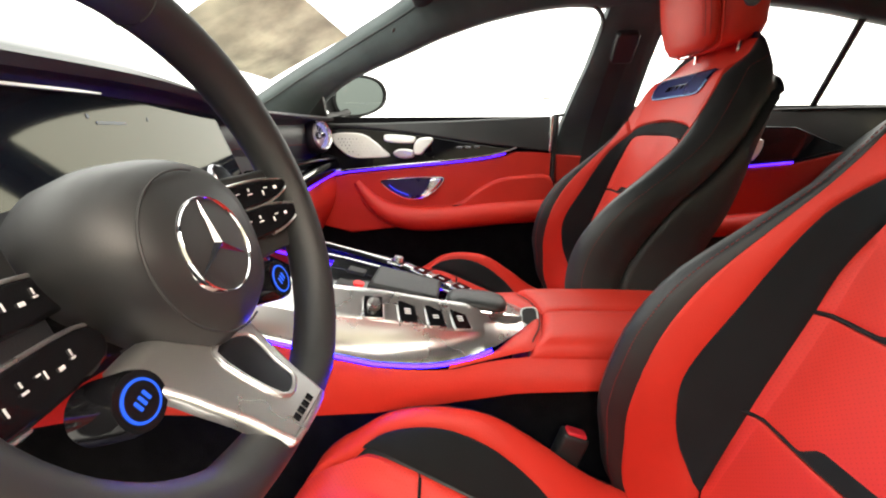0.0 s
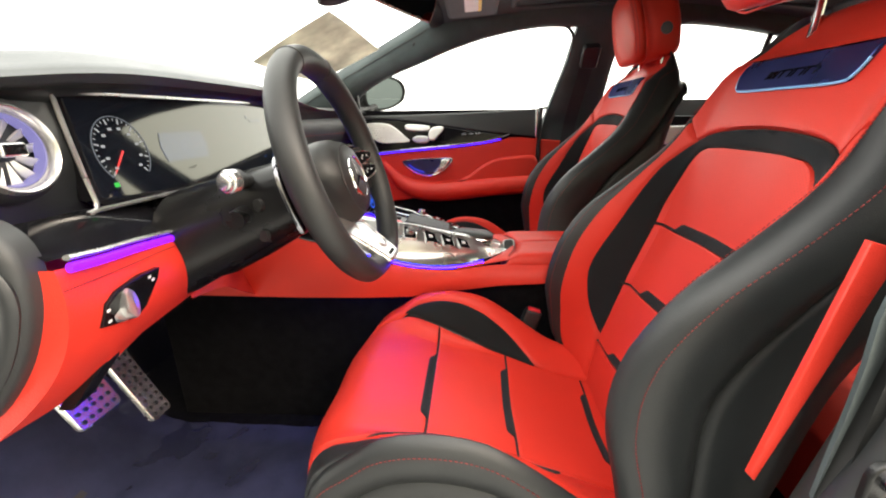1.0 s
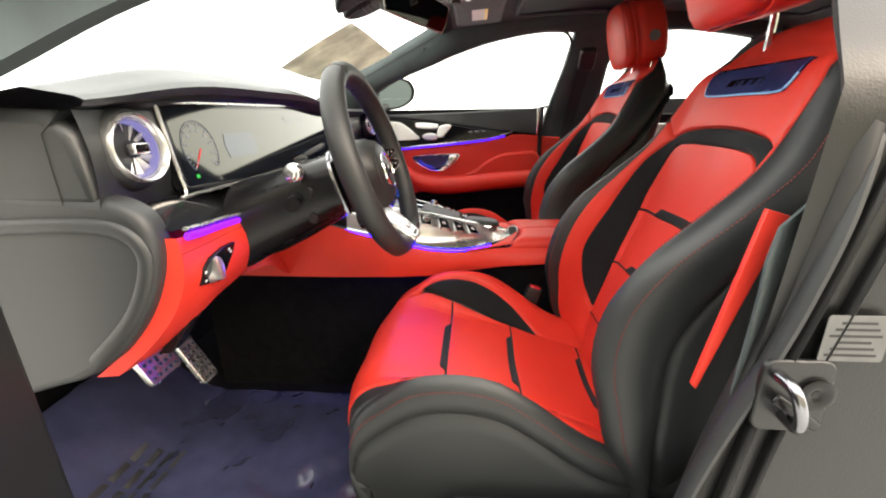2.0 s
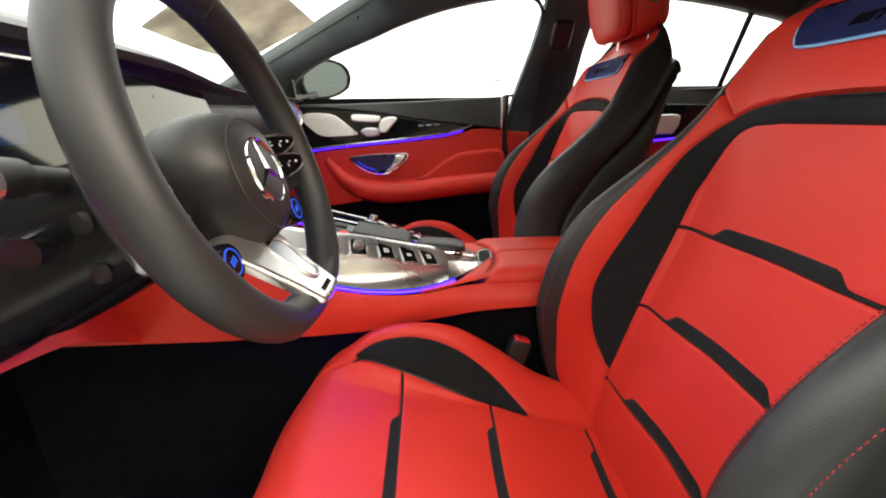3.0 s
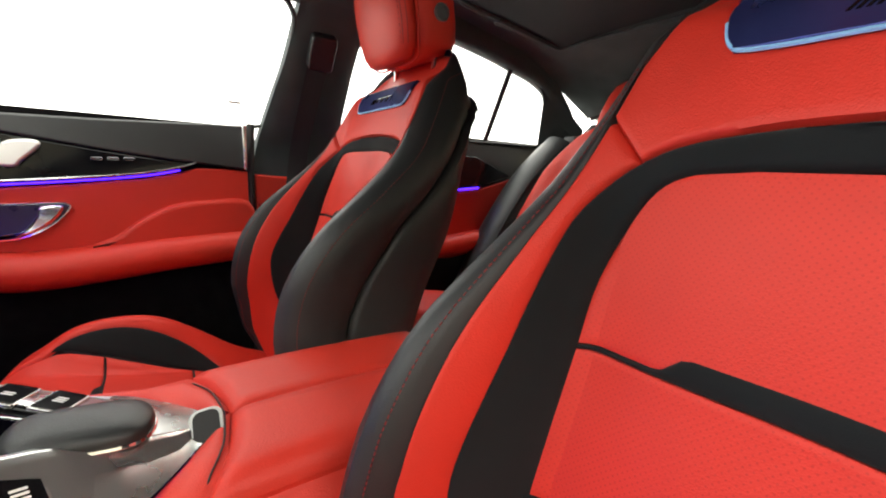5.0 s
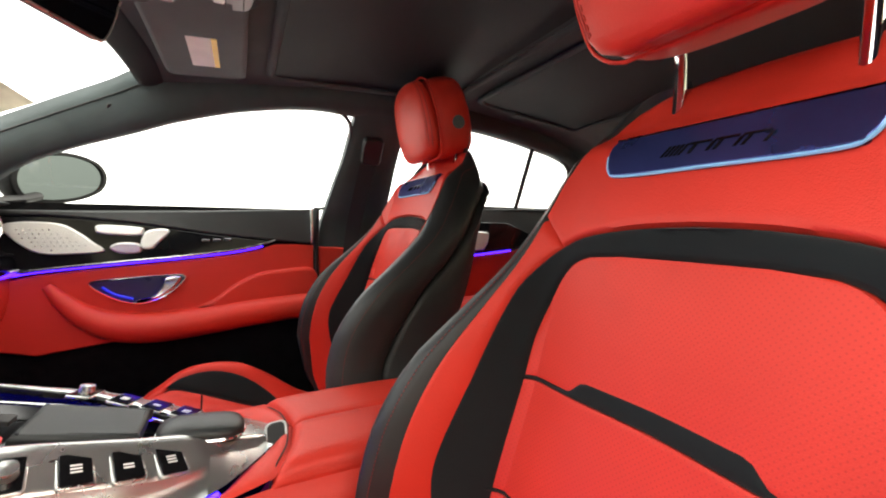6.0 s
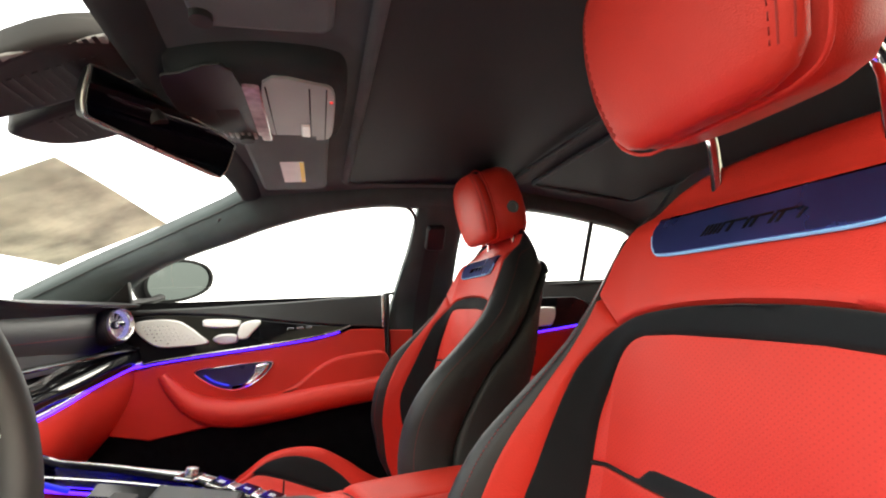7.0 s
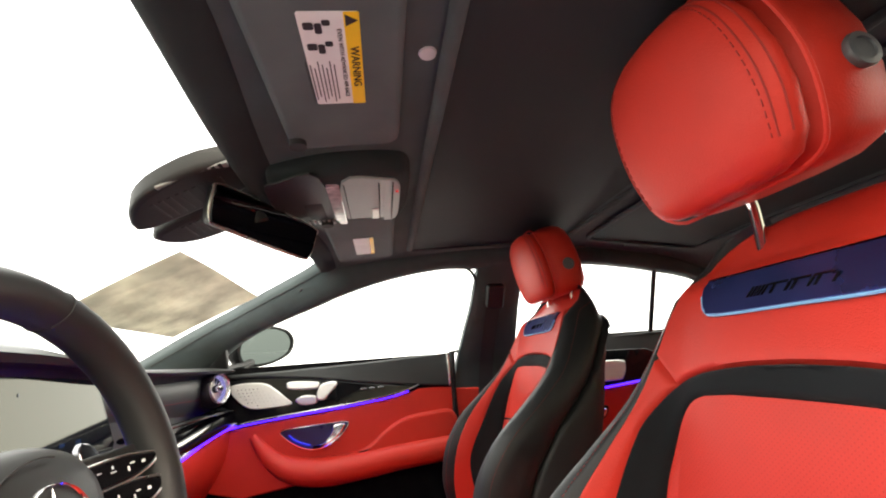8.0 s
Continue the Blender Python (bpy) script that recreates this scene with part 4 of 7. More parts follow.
def dial(at, turn):
    """A lit dial with ticks, figures as plain bars, a ring and a red needle."""
    marks = []
    for k in range(28):
        a = radians(225 - 270 * k / 27)
        r0, r1, w = (0.036, 0.043, 0.0011) if k % 3 == 0 else (0.040, 0.043, 0.0006)
        c, s_ = math.cos(a), math.sin(a)
        marks.append(flat_shape([(at[0] + r0 * c - w * s_, at[1] + r0 * s_ + w * c), (at[0] + r0 * c + w * s_, at[1] + r0 * s_ - w * c), (at[0] + r1 * c + w * s_, at[1] + r1 * s_ - w * c), (at[0] + r1 * c - w * s_, at[1] + r1 * s_ + w * c)]))
        if k % 3 == 0:
            marks.append(flat_shape(rounded_rect(0.006, 0.0035, 0.0005, 1, at[0] + 0.030 * c, at[1] + 0.030 * s_)))
    part("dial_marks", join(*marks), lit_white, display)
    part("dial_ring", ring_shape(*at, 0.0450, 0.0462, radians(-45), radians(225)), dial_white, display)
    c, s_ = math.cos(turn), math.sin(turn)
    part("dial_needle", flat_shape([(at[0] - 0.0014 * s_, at[1] + 0.0014 * c), (at[0] + 0.0014 * s_, at[1] - 0.0014 * c), (at[0] + 0.040 * c + 0.0008 * s_, at[1] + 0.040 * s_ - 0.0008 * c), (at[0] + 0.040 * c - 0.0008 * s_, at[1] + 0.040 * s_ + 0.0008 * c)]), lit_red, display)


dial_white = glowing("dim_dial_white", (0.5, 0.6, 0.75), 0.02)
dial((-0.498, 0.985), radians(226))
part("status_light", join(flat_shape(rounded_rect(0.008, 0.006, 0.001, 1, -0.530, 0.943))), lit_green, display)
part("blue_field", flat_shape([(-0.418, 1.006), (-0.312, 1.006), (-0.306, 0.985), (-0.312, 0.962), (-0.418, 0.962), (-0.424, 0.985)], 0.0032), scr_blue, display, "blue picture between the dials")
rows = [flat_shape(rounded_rect(0.05, 0.004, 0.0005, 1, -0.10, 1.022)), flat_shape(rounded_rect(0.004, 0.006, 0.0005, 1, -0.135, 1.030)), flat_shape(rounded_rect(0.004, 0.005, 0.0005, 1, -0.03, 1.028))]
for k in range(6):
    rows.append(flat_shape(rounded_rect(0.012, 0.006, 0.001, 1, -0.10 + k * 0.038, 0.944)))
for row_ in rows:
    part("menu_mark", row_, scr_blue, display)

# fascia under the display, with the light line and the red lower panel (driver side)
LEDY = [(-0.706, -0.352, 0.897), (-0.66, -0.362, 0.890), (-0.60, -0.378, 0.882), (-0.53, -0.395, 0.872), (-0.44, -0.408, 0.860), (-0.42, -0.412, 0.857)]
fas = grid(lambda u, v: Vector((lerp_table([(-0.71, -0.365), (-0.45, -0.42)], -0.71 + 0.30 * u) - 0.05 * v, -0.71 + 0.30 * u, lerp_table([(-0.71, 0.898), (-0.41, 0.862)], -0.71 + 0.30 * u) + v * (0.03 + 0.02 * u))), 20, 8)
part("driver_fascia", fas, gloss, dash, "gloss black fascia")
part("fascia_edge", sweep([(x + 0.004, y, z + 0.004) for y, x, z in spline(LEDY, 6)], 0.004, 0.003, n=8), silver, dash)
part("light_strip", sweep([(x + 0.004, y, z - 0.006) for y, x, z in spline(LEDY[:-1], 6)], 0.0035, 0.005, n=8), led_violet, dash, "glowing violet light strip")


def knee(u, v):
    """Red lower dashboard panel of the driver side."""
    y = lerp_table([(0, -0.715), (0.1, -0.71), (1, -0.432)], u)
    top = lerp_table([(-0.715, 0.890), (-0.50, 0.864), (-0.432, 0.855)], y)
    tx = lerp_table([(-0.715, -0.358), (-0.50, -0.398), (-0.432, -0.410)], y)
    bot = lerp_table([(-0.715, 0.680), (-0.67, 0.693), (-0.625, 0.705), (-0.555, 0.737), (-0.432, 0.742)], y)
    bx = lerp_table([(-0.715, -0.495), (-0.67, -0.468), (-0.625, -0.450), (-0.555, -0.432), (-0.432, -0.440)], y)
    t = v
    x = tx + (bx - tx) * t ** 1.6 + 0.02 * math.sin(math.pi * t)
    z = top + (bot - top) * t
    edge = smoothstep(u / 0.06)
    return Vector((x - 0.03 * (1 - edge), y, z))


part("knee_panel", join(grid(knee, 30, 24), grid(lambda u, v: knee(u, v) + Vector((-0.06, 0, 0.0)), 10, 8)), red, dash, "red leather lower dashboard panel")
BRIDGE = spline([(-0.436, -0.440, 0.737), (-0.445, -0.340, 0.715), (-0.458, -0.262, 0.672), (-0.470, -0.190, 0.632)], 6)
part("knee_bridge", grid(lambda u, v: Vector(BRIDGE[min(len(BRIDGE) - 1, round(u * (len(BRIDGE) - 1)))]) + Vector((-0.035 * v, 0, 0.085 * v)), len(BRIDGE) - 1, 4), red, dash, "red leather strip under the steering column")
part("knee_stitching", stitch_row([knee(u, 0.10) + Vector((0.002, 0, 0)) for u in np.linspace(0.05, 0.98, 70)], 69), thread, dash)
sw = part("light_switch_plate", slab([(-0.673, 0.808), (-0.667, 0.834), (-0.650, 0.843), (-0.608, 0.846), (-0.573, 0.843), (-0.576, 0.828), (-0.598, 0.800), (-0.616, 0.792)], lambda y, z, h: Vector((lerp_table([(-0.7, -0.365), (-0.5, -0.388)], y) + h - 0.25 * (0.86 - z), y, z)), 0.016, 0.003), gloss, dash)
KNOB = pose(-0.375, -0.640, 0.821, 0, 84, 0)
knob_ = part("light_switch_knob", lathe([(0.004, 0), (0.0205, 0), (0.0205, 0.006), (0.0185, 0.009), (0.004, 0.010)], 28, KNOB), silver, sw, "satin silver rotary light switch")
part("knob_grip", moved(loft([[Vector((a * k, b * k, h)) for a, b in spline([(-0.019, 0.0), (-0.014, 0.0055), (0.0, 0.0085), (0.014, 0.0055), (0.019, 0.0), (0.014, -0.0055), (0.0, -0.0085), (-0.014, -0.0055)], 3, True)] for k, h in ((1.0, 0.008), (0.98, 0.017), (0.90, 0.021), (0.5, 0.0225), (0.05, 0.0228))]), KNOB), silver, knob_, "raised grip")
for y, z in ((-0.666, 0.826), (-0.664, 0.812), (-0.596, 0.838), (-0.589, 0.832)):
    part("switch_symbol", slab(rounded_rect(0.005, 0.0035, 0.0005, 1, y, z), lambda y, z, h: Vector((lerp_table([(-0.7, -0.365), (-0.5, -0.388)], y) + 0.0163 + h - 0.25 * (0.86 - z), y, z)), 0.0005, 0.0001, 1), white_print, sw)
part("lower_switch", slab([(-0.665, 0.690), (-0.64, 0.735), (-0.615, 0.755), (-0.61, 0.735), (-0.635, 0.695)], lambda y, z, h: Vector((-0.437 + h - 0.55 * (0.74 - z), y, z)), 0.02, 0.003), gloss, dash)
# lower cover behind the wheel and passenger lower dash
part("column_fascia", join(box(-0.60, -0.448, -0.45, -0.14, 0.782, 0.915, 0.02, 3)), satin_black, dash, "black fascia behind the steering column")


def pdash(u, v):
    y = 0.135 + 0.60 * u
    top = lerp_table([(0.13, 0.80), (0.40, 0.820), (0.60, 0.850), (0.735, 0.882)], y)
    tx = lerp_table([(0.13, -0.44), (0.40, -0.455), (0.60, -0.445), (0.735, -0.41)], y)
    return Vector((tx - 0.12 * v ** 1.5 + 0.02 * math.sin(math.pi * v), y, top - 0.26 * v))


part("glovebox_panel", grid(pdash, 20, 14), red, dash, "red leather passenger lower dashboard")
PL = [(-0.435, 0.10, 0.800), (-0.455, 0.30, 0.812), (-0.455, 0.45, 0.825), (-0.448, 0.58, 0.847), (-0.425, 0.68, 0.868), (-0.395, 0.722, 0.878)]
part("light_strip", sweep([(x + 0.006, y, z + 0.004) for x, y, z in spline(PL, 6)], 0.003, 0.0042, n=8), led, dash, "glowing blue light strip")
part("strip_edge", sweep([(x + 0.006, y, z + 0.012) for x, y, z in spline(PL, 6)], 0.003, 0.003, n=8), silver, dash)
part("passenger_fascia", grid(lambda u, v: Vector((lerp_table([(0.14, -0.45), (0.45, -0.46), (0.735, -0.40)], 0.14 + 0.595 * u) + 0.012 * math.sin(v * 3.1) - 0.040 * v * v, 0.14 + 0.595 * u, lerp_table([(0.14, 0.815), (0.45, 0.835), (0.735, 0.888)], 0.14 + 0.595 * u) + v * 0.062)), 24, 10), gloss, dash, "gloss black passenger fascia")
part("passenger_ledge", sweep(spline([(-0.44, 0.20, 0.925), (-0.44, 0.45, 0.925), (-0.43, 0.62, 0.925), (-0.41, 0.715, 0.925)], 6), 0.010, 0.006, n=10), gloss, dash)


def soft_pad(u, v):
    """Rounded leather pad between the dashboard top and the passenger fascia."""
    y = 0.205 + 0.525 * u
    x = lerp_table([(0.20, -0.492), (0.45, -0.480), (0.60, -0.468), (0.735, -0.445)], y)
    return Vector((x + 0.026 * math.sin(math.pi * (0.15 + 0.80 * v)) - 0.02, y, 1.046 - 0.118 * v))


part("driver_pad", grid(lambda u, v: Vector((lerp_table([(-0.735, -0.425), (-0.62, -0.446), (-0.53, -0.468)], -0.735 + 0.215 * u) + 0.016 * math.sin(math.pi * (0.15 + 0.8 * v)) - 0.012, -0.735 + 0.215 * u, 1.046 - 0.142 * v)), 14, 14), black, dash, "black leather pad round the air vent")
part("passenger_pad", grid(soft_pad, 24, 14), black, dash, "black leather pad with a red stitched line")
part("pad_stitching", stitch_row([soft_pad(u, 0.62) + Vector((0.001, 0, 0)) for u in np.linspace(0.02, 0.80, 70)], 69), thread, dash)


def vent(at, r, label):
    v = thing("air_vent", label, "air vent", "round air vents", at=at)
    part("housing", lathe([(r * 1.02, -0.05), (r * 1.28, -0.05), (r * 1.30, -0.012), (r * 1.22, 0.004), (r * 1.08, 0.010), (r * 1.02, 0.004)], 40, None, True), plastic, v)
    part("ring", lathe([(r * 0.86, -0.01), (r * 0.90, 0.012), (r * 1.0, 0.016), (r * 1.08, 0.012), (r * 1.09, 0.0), (r * 0.9, -0.012)], 40, None, True), silver, v, "satin silver ring")
    part("glow_ring", lathe([(r * 0.80, -0.008), (r * 0.84, 0.004), (r * 0.88, 0.004), (r * 0.89, -0.008)], 40, None, True), glowing_ring, v, "faint blue light ring")
    part("throat", lathe([(0.001, -0.030), (r * 0.90, -0.030), (r * 0.90, -0.026), (0.001, -0.026)], 30), rubber, v)
    blade = slab([(r * 0.24, -0.0022), (r * 0.84, -0.0046), (r * 0.84, 0.0046), (r * 0.24, 0.0022)], lambda a, b, h: Vector((a, b, -0.012 + h + b * 0.8)), 0.005, 0.0012, 2)
    for k in range(13):
        part("blade", moved(blade, pose(0, 0, 0, 0, 0, 360 / 13 * k + 10)), pale_silver, v)
    part("hub", lathe([(0.001, -0.02), (r * 0.26, -0.02), (r * 0.26, 0.002), (r * 0.20, 0.006), (0.001, 0.007)], 24), plastic, v, "dark turbine hub")
    tab = part("tab", box(-r * 0.17, r * 0.17, -r * 0.30, r * 0.30, 0.004, 0.015, 0.003), silver, v, "silver-framed vent tab")
    part("tab_face", box(-r * 0.12, r * 0.12, -r * 0.24, r * 0.24, 0.0142, 0.0162, 0.0008), gloss, tab)
    return v


glowing_ring = glowing("pale_blue_violet_light", (0.42, 0.40, 1.0), 0.06)
vent(pose(-0.430, -0.662, 0.997, 0, 84, -4), 0.042, "round silver turbine air vent with blue glow at the dashboard end")
vent(pose(-0.436, 0.652, 0.998, 0, 84, -18), 0.042, "round silver turbine air vent with blue glow beside the passenger door")


# ---- steering wheel ----
TAU = radians(18.0)
WM = Matrix(((0, -math.sin(TAU), math.cos(TAU), -0.1646), (1, 0, 0, -0.407), (0, math.cos(TAU), math.sin(TAU), 0.9496), (0, 0, 0, 1)))
wheel = thing("steering_wheel", "black leather steering wheel with flat bottom and satin silver lower spoke", "steering wheel", at=WM)
rimpath = []
for k in range(72):
    a = 2 * math.pi * k / 72
    r = 0.1660
    x, y = r * math.cos(a), r * math.sin(a)
    y = max(y, -0.158 + 0.010 * (abs(x) / 0.08) ** 2 if abs(x) < 0.085 else y)
    rimpath.append((x, y, 0.0))
part("rim", sweep(rimpath, 0.0180, 0.0205, n=26, closed=True, up=(0, 0, 1)), wheel_leather, wheel, "black leather rim")
HUB = pose(0.004, -0.023, -0.022)
hub_o = [(0, 0.077), (0.045, 0.072), (0.073, 0.053), (0.083, 0.020), (0.079, -0.018), (0.064, -0.045), (0.040, -0.060), (0.020, -0.065), (0, -0.066)]
hub_o = hub_o + [(-0.012, -0.055), (-0.030, -0.036), (-0.049, -0.017), (-0.065, 0.004), (-0.073, 0.026), (-0.064, 0.053), (-0.040, 0.071)]
hub_o = [tuple(p) for p in spline(hub_o, 4, True)]
rings = []
for k, h in ((0.70, -0.085), (0.86, -0.048), (0.96, -0.028), (0.98, -0.008), (0.945, 0.008), (0.86, 0.020), (0.72, 0.030), (0.54, 0.0355), (0.3, 0.0375), (0.1, 0.0375)):
    rings.append([HUB @ Vector((x * k, y * k, h)) for x, y in hub_o])
part("airbag_cover", loft(rings), wheel_leather, wheel, "black leather airbag cover")
EMB = HUB @ pose(0, 0.006, -0.0015)
ering = part("emblem_ring", lathe([(0.0310, 0.034), (0.0316, 0.0395), (0.0324, 0.0402), (0.0332, 0.0393), (0.0336, 0.034)], 48, EMB, True), chrome, wheel, "chrome ring emblem")
part("emblem_disc", lathe([(0.001, 0.0360), (0.0315, 0.0360), (0.0315, 0.0377), (0.001, 0.0377)], 40, EMB), plastic, ering)
part("cover_seam", sweep([HUB @ Vector((0.056 * math.cos(radians(a)), 0.003 + 0.056 * math.sin(radians(a)), 0.0318)) for a in range(75, 290, 6)], 0.0009, n=5), rubber, wheel)
arms = []
for k in range(3):
    arm = ([Vector((-0.0046, 0, 0.0375)), Vector((0, 0, 0.0425)), Vector((0.0046, 0, 0.0375)), Vector((0, 0.0312, 0.0388)), Vector((0, -0.004, 0.038))], [(0, 1, 3), (1, 2, 3), (0, 4, 1), (4, 2, 1), (0, 3, 2, 4)])
    arms.append(moved(arm, EMB @ pose(0, 0, 0, 0, 0, 120 * k)))
part("emblem_star", join(*arms), dark_chrome, ering, smooth=False)
for s in (-1, 1):
    for y0, y1 in ((-0.006, 0.015), (-0.044, -0.019)):
        inner_ = 0.046 if s < 0 else 0.064
        o = [(inner_, y0), (inner_, y1 - 0.002), (0.116, y1 + 0.001), (0.144, y1 - 0.004), (0.154, (y0 + y1) / 2 + 0.003), (0.144, y0 + 0.004), (0.116, y0 - 0.002)]
        o = [tuple(p) for p in spline(o, 4, True)]
        dy, dz = (-0.013, -0.012) if s < 0 else (0.004 if y0 > -0.02 else 0.014, 0.0)
        pad_ = part("switch_pad", slab([(s * x, y) for x, y in o], lambda x, y, h: Vector((x, y + dy, -0.003 + dz + h - 0.42 * (0.15 - abs(x)))), 0.012, 0.003), gloss, wheel, "gloss black touch switch pad")
        part("pad_edge", sweep([(s * x, y + dy, 0.0075 + dz - 0.42 * (0.15 - abs(x))) for x, y in o[4:-3]], 0.0014, n=6), silver, pad_)
        marks_ = []
        for k, (ax, ay, aw, ah) in enumerate(((0.072, 0.000, 0.005, 0.0016), (0.072, 0.003, 0.0016, 0.005), (0.083, -0.001, 0.006, 0.003), (0.094, 0.001, 0.0016, 0.006), (0.098, 0.003, 0.0045, 0.0014), (0.109, 0.0, 0.006, 0.0016), (0.109, 0.004, 0.0016, 0.004), (0.122, -0.002, 0.0016, 0.006), (0.126, 0.002, 0.005, 0.0016), (0.136, 0.0, 0.004, 0.004))):
            marks_.append(slab(rounded_rect(aw * 0.75, ah * 0.75, 0.0003, 1, s * ax, (y0 + y1) / 2 + ay), lambda x, y, h: Vector((x, y + dy, 0.0094 + dz - 0.42 * (0.15 - abs(x)) + h)), 0.0005, 0.0001, 1))
        for mark_ in marks_:
            part("pad_symbol", mark_, white_print, pad_)
    part("spoke", slab([(s * x, y) for x, y in [(0.07, -0.052), (0.160, -0.050), (0.168, -0.010), (0.163, 0.028), (0.07, 0.030)]], lambda x, y, h: Vector((x, y, -0.019 + h - 0.42 * (0.15 - abs(x)))), 0.014, 0.004), plastic, wheel)
    DD = pose(-0.064, -0.082, -0.039) if s < 0 else pose(0.100, -0.072, -0.026)
    d = part("drive_dial", lathe([(0.004, -0.012), (0.0185, -0.012), (0.019, 0.012), (0.0175, 0.017), (0.004, 0.017)], 28, DD), gloss, wheel, "round rotary drive dial with lit blue display")
    part("dial_glow", lathe([(0.0112, 0.0168), (0.0114, 0.0178), (0.0128, 0.0178), (0.0131, 0.0168)], 28, DD, True), lit_blue, d)
    part("dial_icon", join(*[moved(slab(rounded_rect(0.0022, 0.007, 0.0004, 1, q * 0.004, 0), lambda a, b, h: Vector((a, b, 0.0176 + h)), 0.0004, 0.0001, 1), DD @ pose(0, 0, 0, 0, 0, 20)) for q in (-1, 0, 1)]), lit_blue, d)
    part("dial_face", lathe([(0.001, 0.0170), (0.0116, 0.0170), (0.0116, 0.0176), (0.001, 0.0176)], 28, DD), gloss, d)
    part("shift_paddle", slab([(s * x, y) for x, y in [tuple(q) for q in spline([(0.115, 0.040), (0.137, 0.038), (0.150, 0.004), (0.148, -0.044), (0.138, -0.058), (0.122, -0.020)], 3, True)]], lambda x, y, h: Vector((x, y, -0.040 + h)), 0.006, 0.002), dark_chrome, wheel, "metal shift paddle")
lo = [(-0.052, -0.064), (0.052, -0.064), (0.046, -0.100), (0.036, -0.130), (0.032, -0.152), (0.024, -0.160), (-0.024, -0.160), (-0.032, -0.152), (-0.036, -0.130), (-0.046, -0.100)]
spoke = part("lower_spoke", slab([tuple(p) for p in spline(lo, 4, True)], lambda x, y, h: Vector((x, y, 0.002 + h - 0.68 * (y + 0.140))), 0.014, 0.006, 3), silver, wheel, "satin silver lower spoke")
for s in (1,):
    # flat dark plate stands for the shading inside a silver recess
    part("spoke_slot", slab([tuple(p) for p in spline([(s * -0.004, -0.088), (s * 0.032, -0.092), (s * 0.026, -0.118), (s * 0.021, -0.134), (s * -0.002, -0.134)], 4, True)], lambda x, y, h: Vector((x, y, 0.0158 + h - 0.68 * (y + 0.140))), 0.001, 0.0003, 1), dark_chrome, spoke, "silver slot, its shade given by a flat darker plate")
    part("slot_lip", sweep([(x, y, 0.0166 - 0.68 * (y + 0.140)) for x, y in spline([(-0.004, -0.088), (0.032, -0.092), (0.026, -0.118), (0.021, -0.134), (-0.002, -0.134)], 4, True)], 0.0022, n=8, closed=True), silver, spoke)
letters = [slab([(-0.014 + k * 0.0075, -0.151), (-0.0085 + k * 0.0075, -0.151), (-0.008 + k * 0.0075, -0.1465), (-0.0135 + k * 0.0075, -0.1465)], lambda x, y, h: Vector((x, y, 0.0164 + h - 0.68 * (y + 0.140))), 0.0008, 0.0002, 1) for k in range(4)]
for letter_ in letters:
    part("spoke_lettering_bar", letter_, gloss, spoke)
for a in (70, 110):
    part("rim_seam", sweep([Vector((0.1660 * math.cos(radians(a)), 0.1660 * math.sin(radians(a)), 0)) + Vector((math.cos(radians(a)) * 0.0183 * math.cos(b), math.sin(radians(a)) * 0.0183 * math.cos(b), 0.0208 * math.sin(b))) for b in np.linspace(0, 2 * math.pi, 20)], 0.0008, n=5), rubber, wheel)

column = thing("steering_column", "black plastic steering column cover with stalk", "steering column")
sec = []
for t in np.linspace(0, 1, 10):
    c = WM @ Vector((0, -0.012 - 0.015 * t, -0.055 - 0.22 * t))
    w, h = 0.062 + 0.05 * t ** 1.5, 0.055 + 0.03 * t
    sec.append([c + Vector((0, w * abs(math.cos(a)) ** 0.7 * (1 if math.cos(a) > 0 else -1), h * abs(math.sin(a)) ** 0.7 * (1 if math.sin(a) > 0 else -1))) for a in [2 * math.pi * k / 28 for k in range(28)]])
part("shroud", loft(sec), satin_black, column, "black column shroud")
sec = []
for x, zc, w, h in ((-0.222, 0.905, 0.055, 0.045), (-0.235, 0.900, 0.064, 0.054), (-0.30, 0.880, 0.074, 0.072), (-0.36, 0.858, 0.082, 0.080), (-0.42, 0.840, 0.090, 0.078), (-0.47, 0.834, 0.094, 0.074)):
    sec.append([Vector((x, -0.392 + w * abs(math.cos(a)) ** 0.6 * (1 if math.cos(a) > 0 else -1), zc + h * abs(math.sin(a)) ** 0.75 * (1 if math.sin(a) > 0 else -1))) for a in [2 * math.pi * k / 32 for k in range(32)]])
part("lower_cover", loft(sec), satin_black, column, "black plastic lower column cover")
for y, z in ((-0.475, 0.905), (-0.470, 0.858)):
    part("cover_boss", lathe([(0.002, 0.0), (0.010, 0.0), (0.009, 0.006), (0.002, 0.007)], 18, pose(-0.275, y, z, 90, 0, -20)), rubber, column)
st = part("stalk", sweep(spline([(-0.300, -0.44, 0.935), (-0.285, -0.50, 0.945), (-0.272, -0.535, 0.950), (-0.266, -0.556, 0.951)], 4), [0.0105] * 6 + [0.0145] * 7, n=16), plastic, column, "black control stalk")
part("stalk_end", lathe([(0.003, -0.010), (0.0145, -0.010), (0.0150, 0.0), (0.0135, 0.003), (0.0115, 0.0035), (0.0110, 0.0065), (0.0085, 0.009), (0.003, 0.009)], 28, pose(-0.262, -0.566, 0.952, 90, 0, -14)), silver, column, "silver stalk end button")
part("lower_stalk", sweep(spline([(-0.305, -0.44, 0.895), (-0.295, -0.49, 0.893), (-0.29, -0.52, 0.892)], 4), 0.013, n=12), satin_black, column)


# ---- centre console ----
console = thing("centre_console", "centre console with satin silver deck, black keys and red leather sides", "centre console")


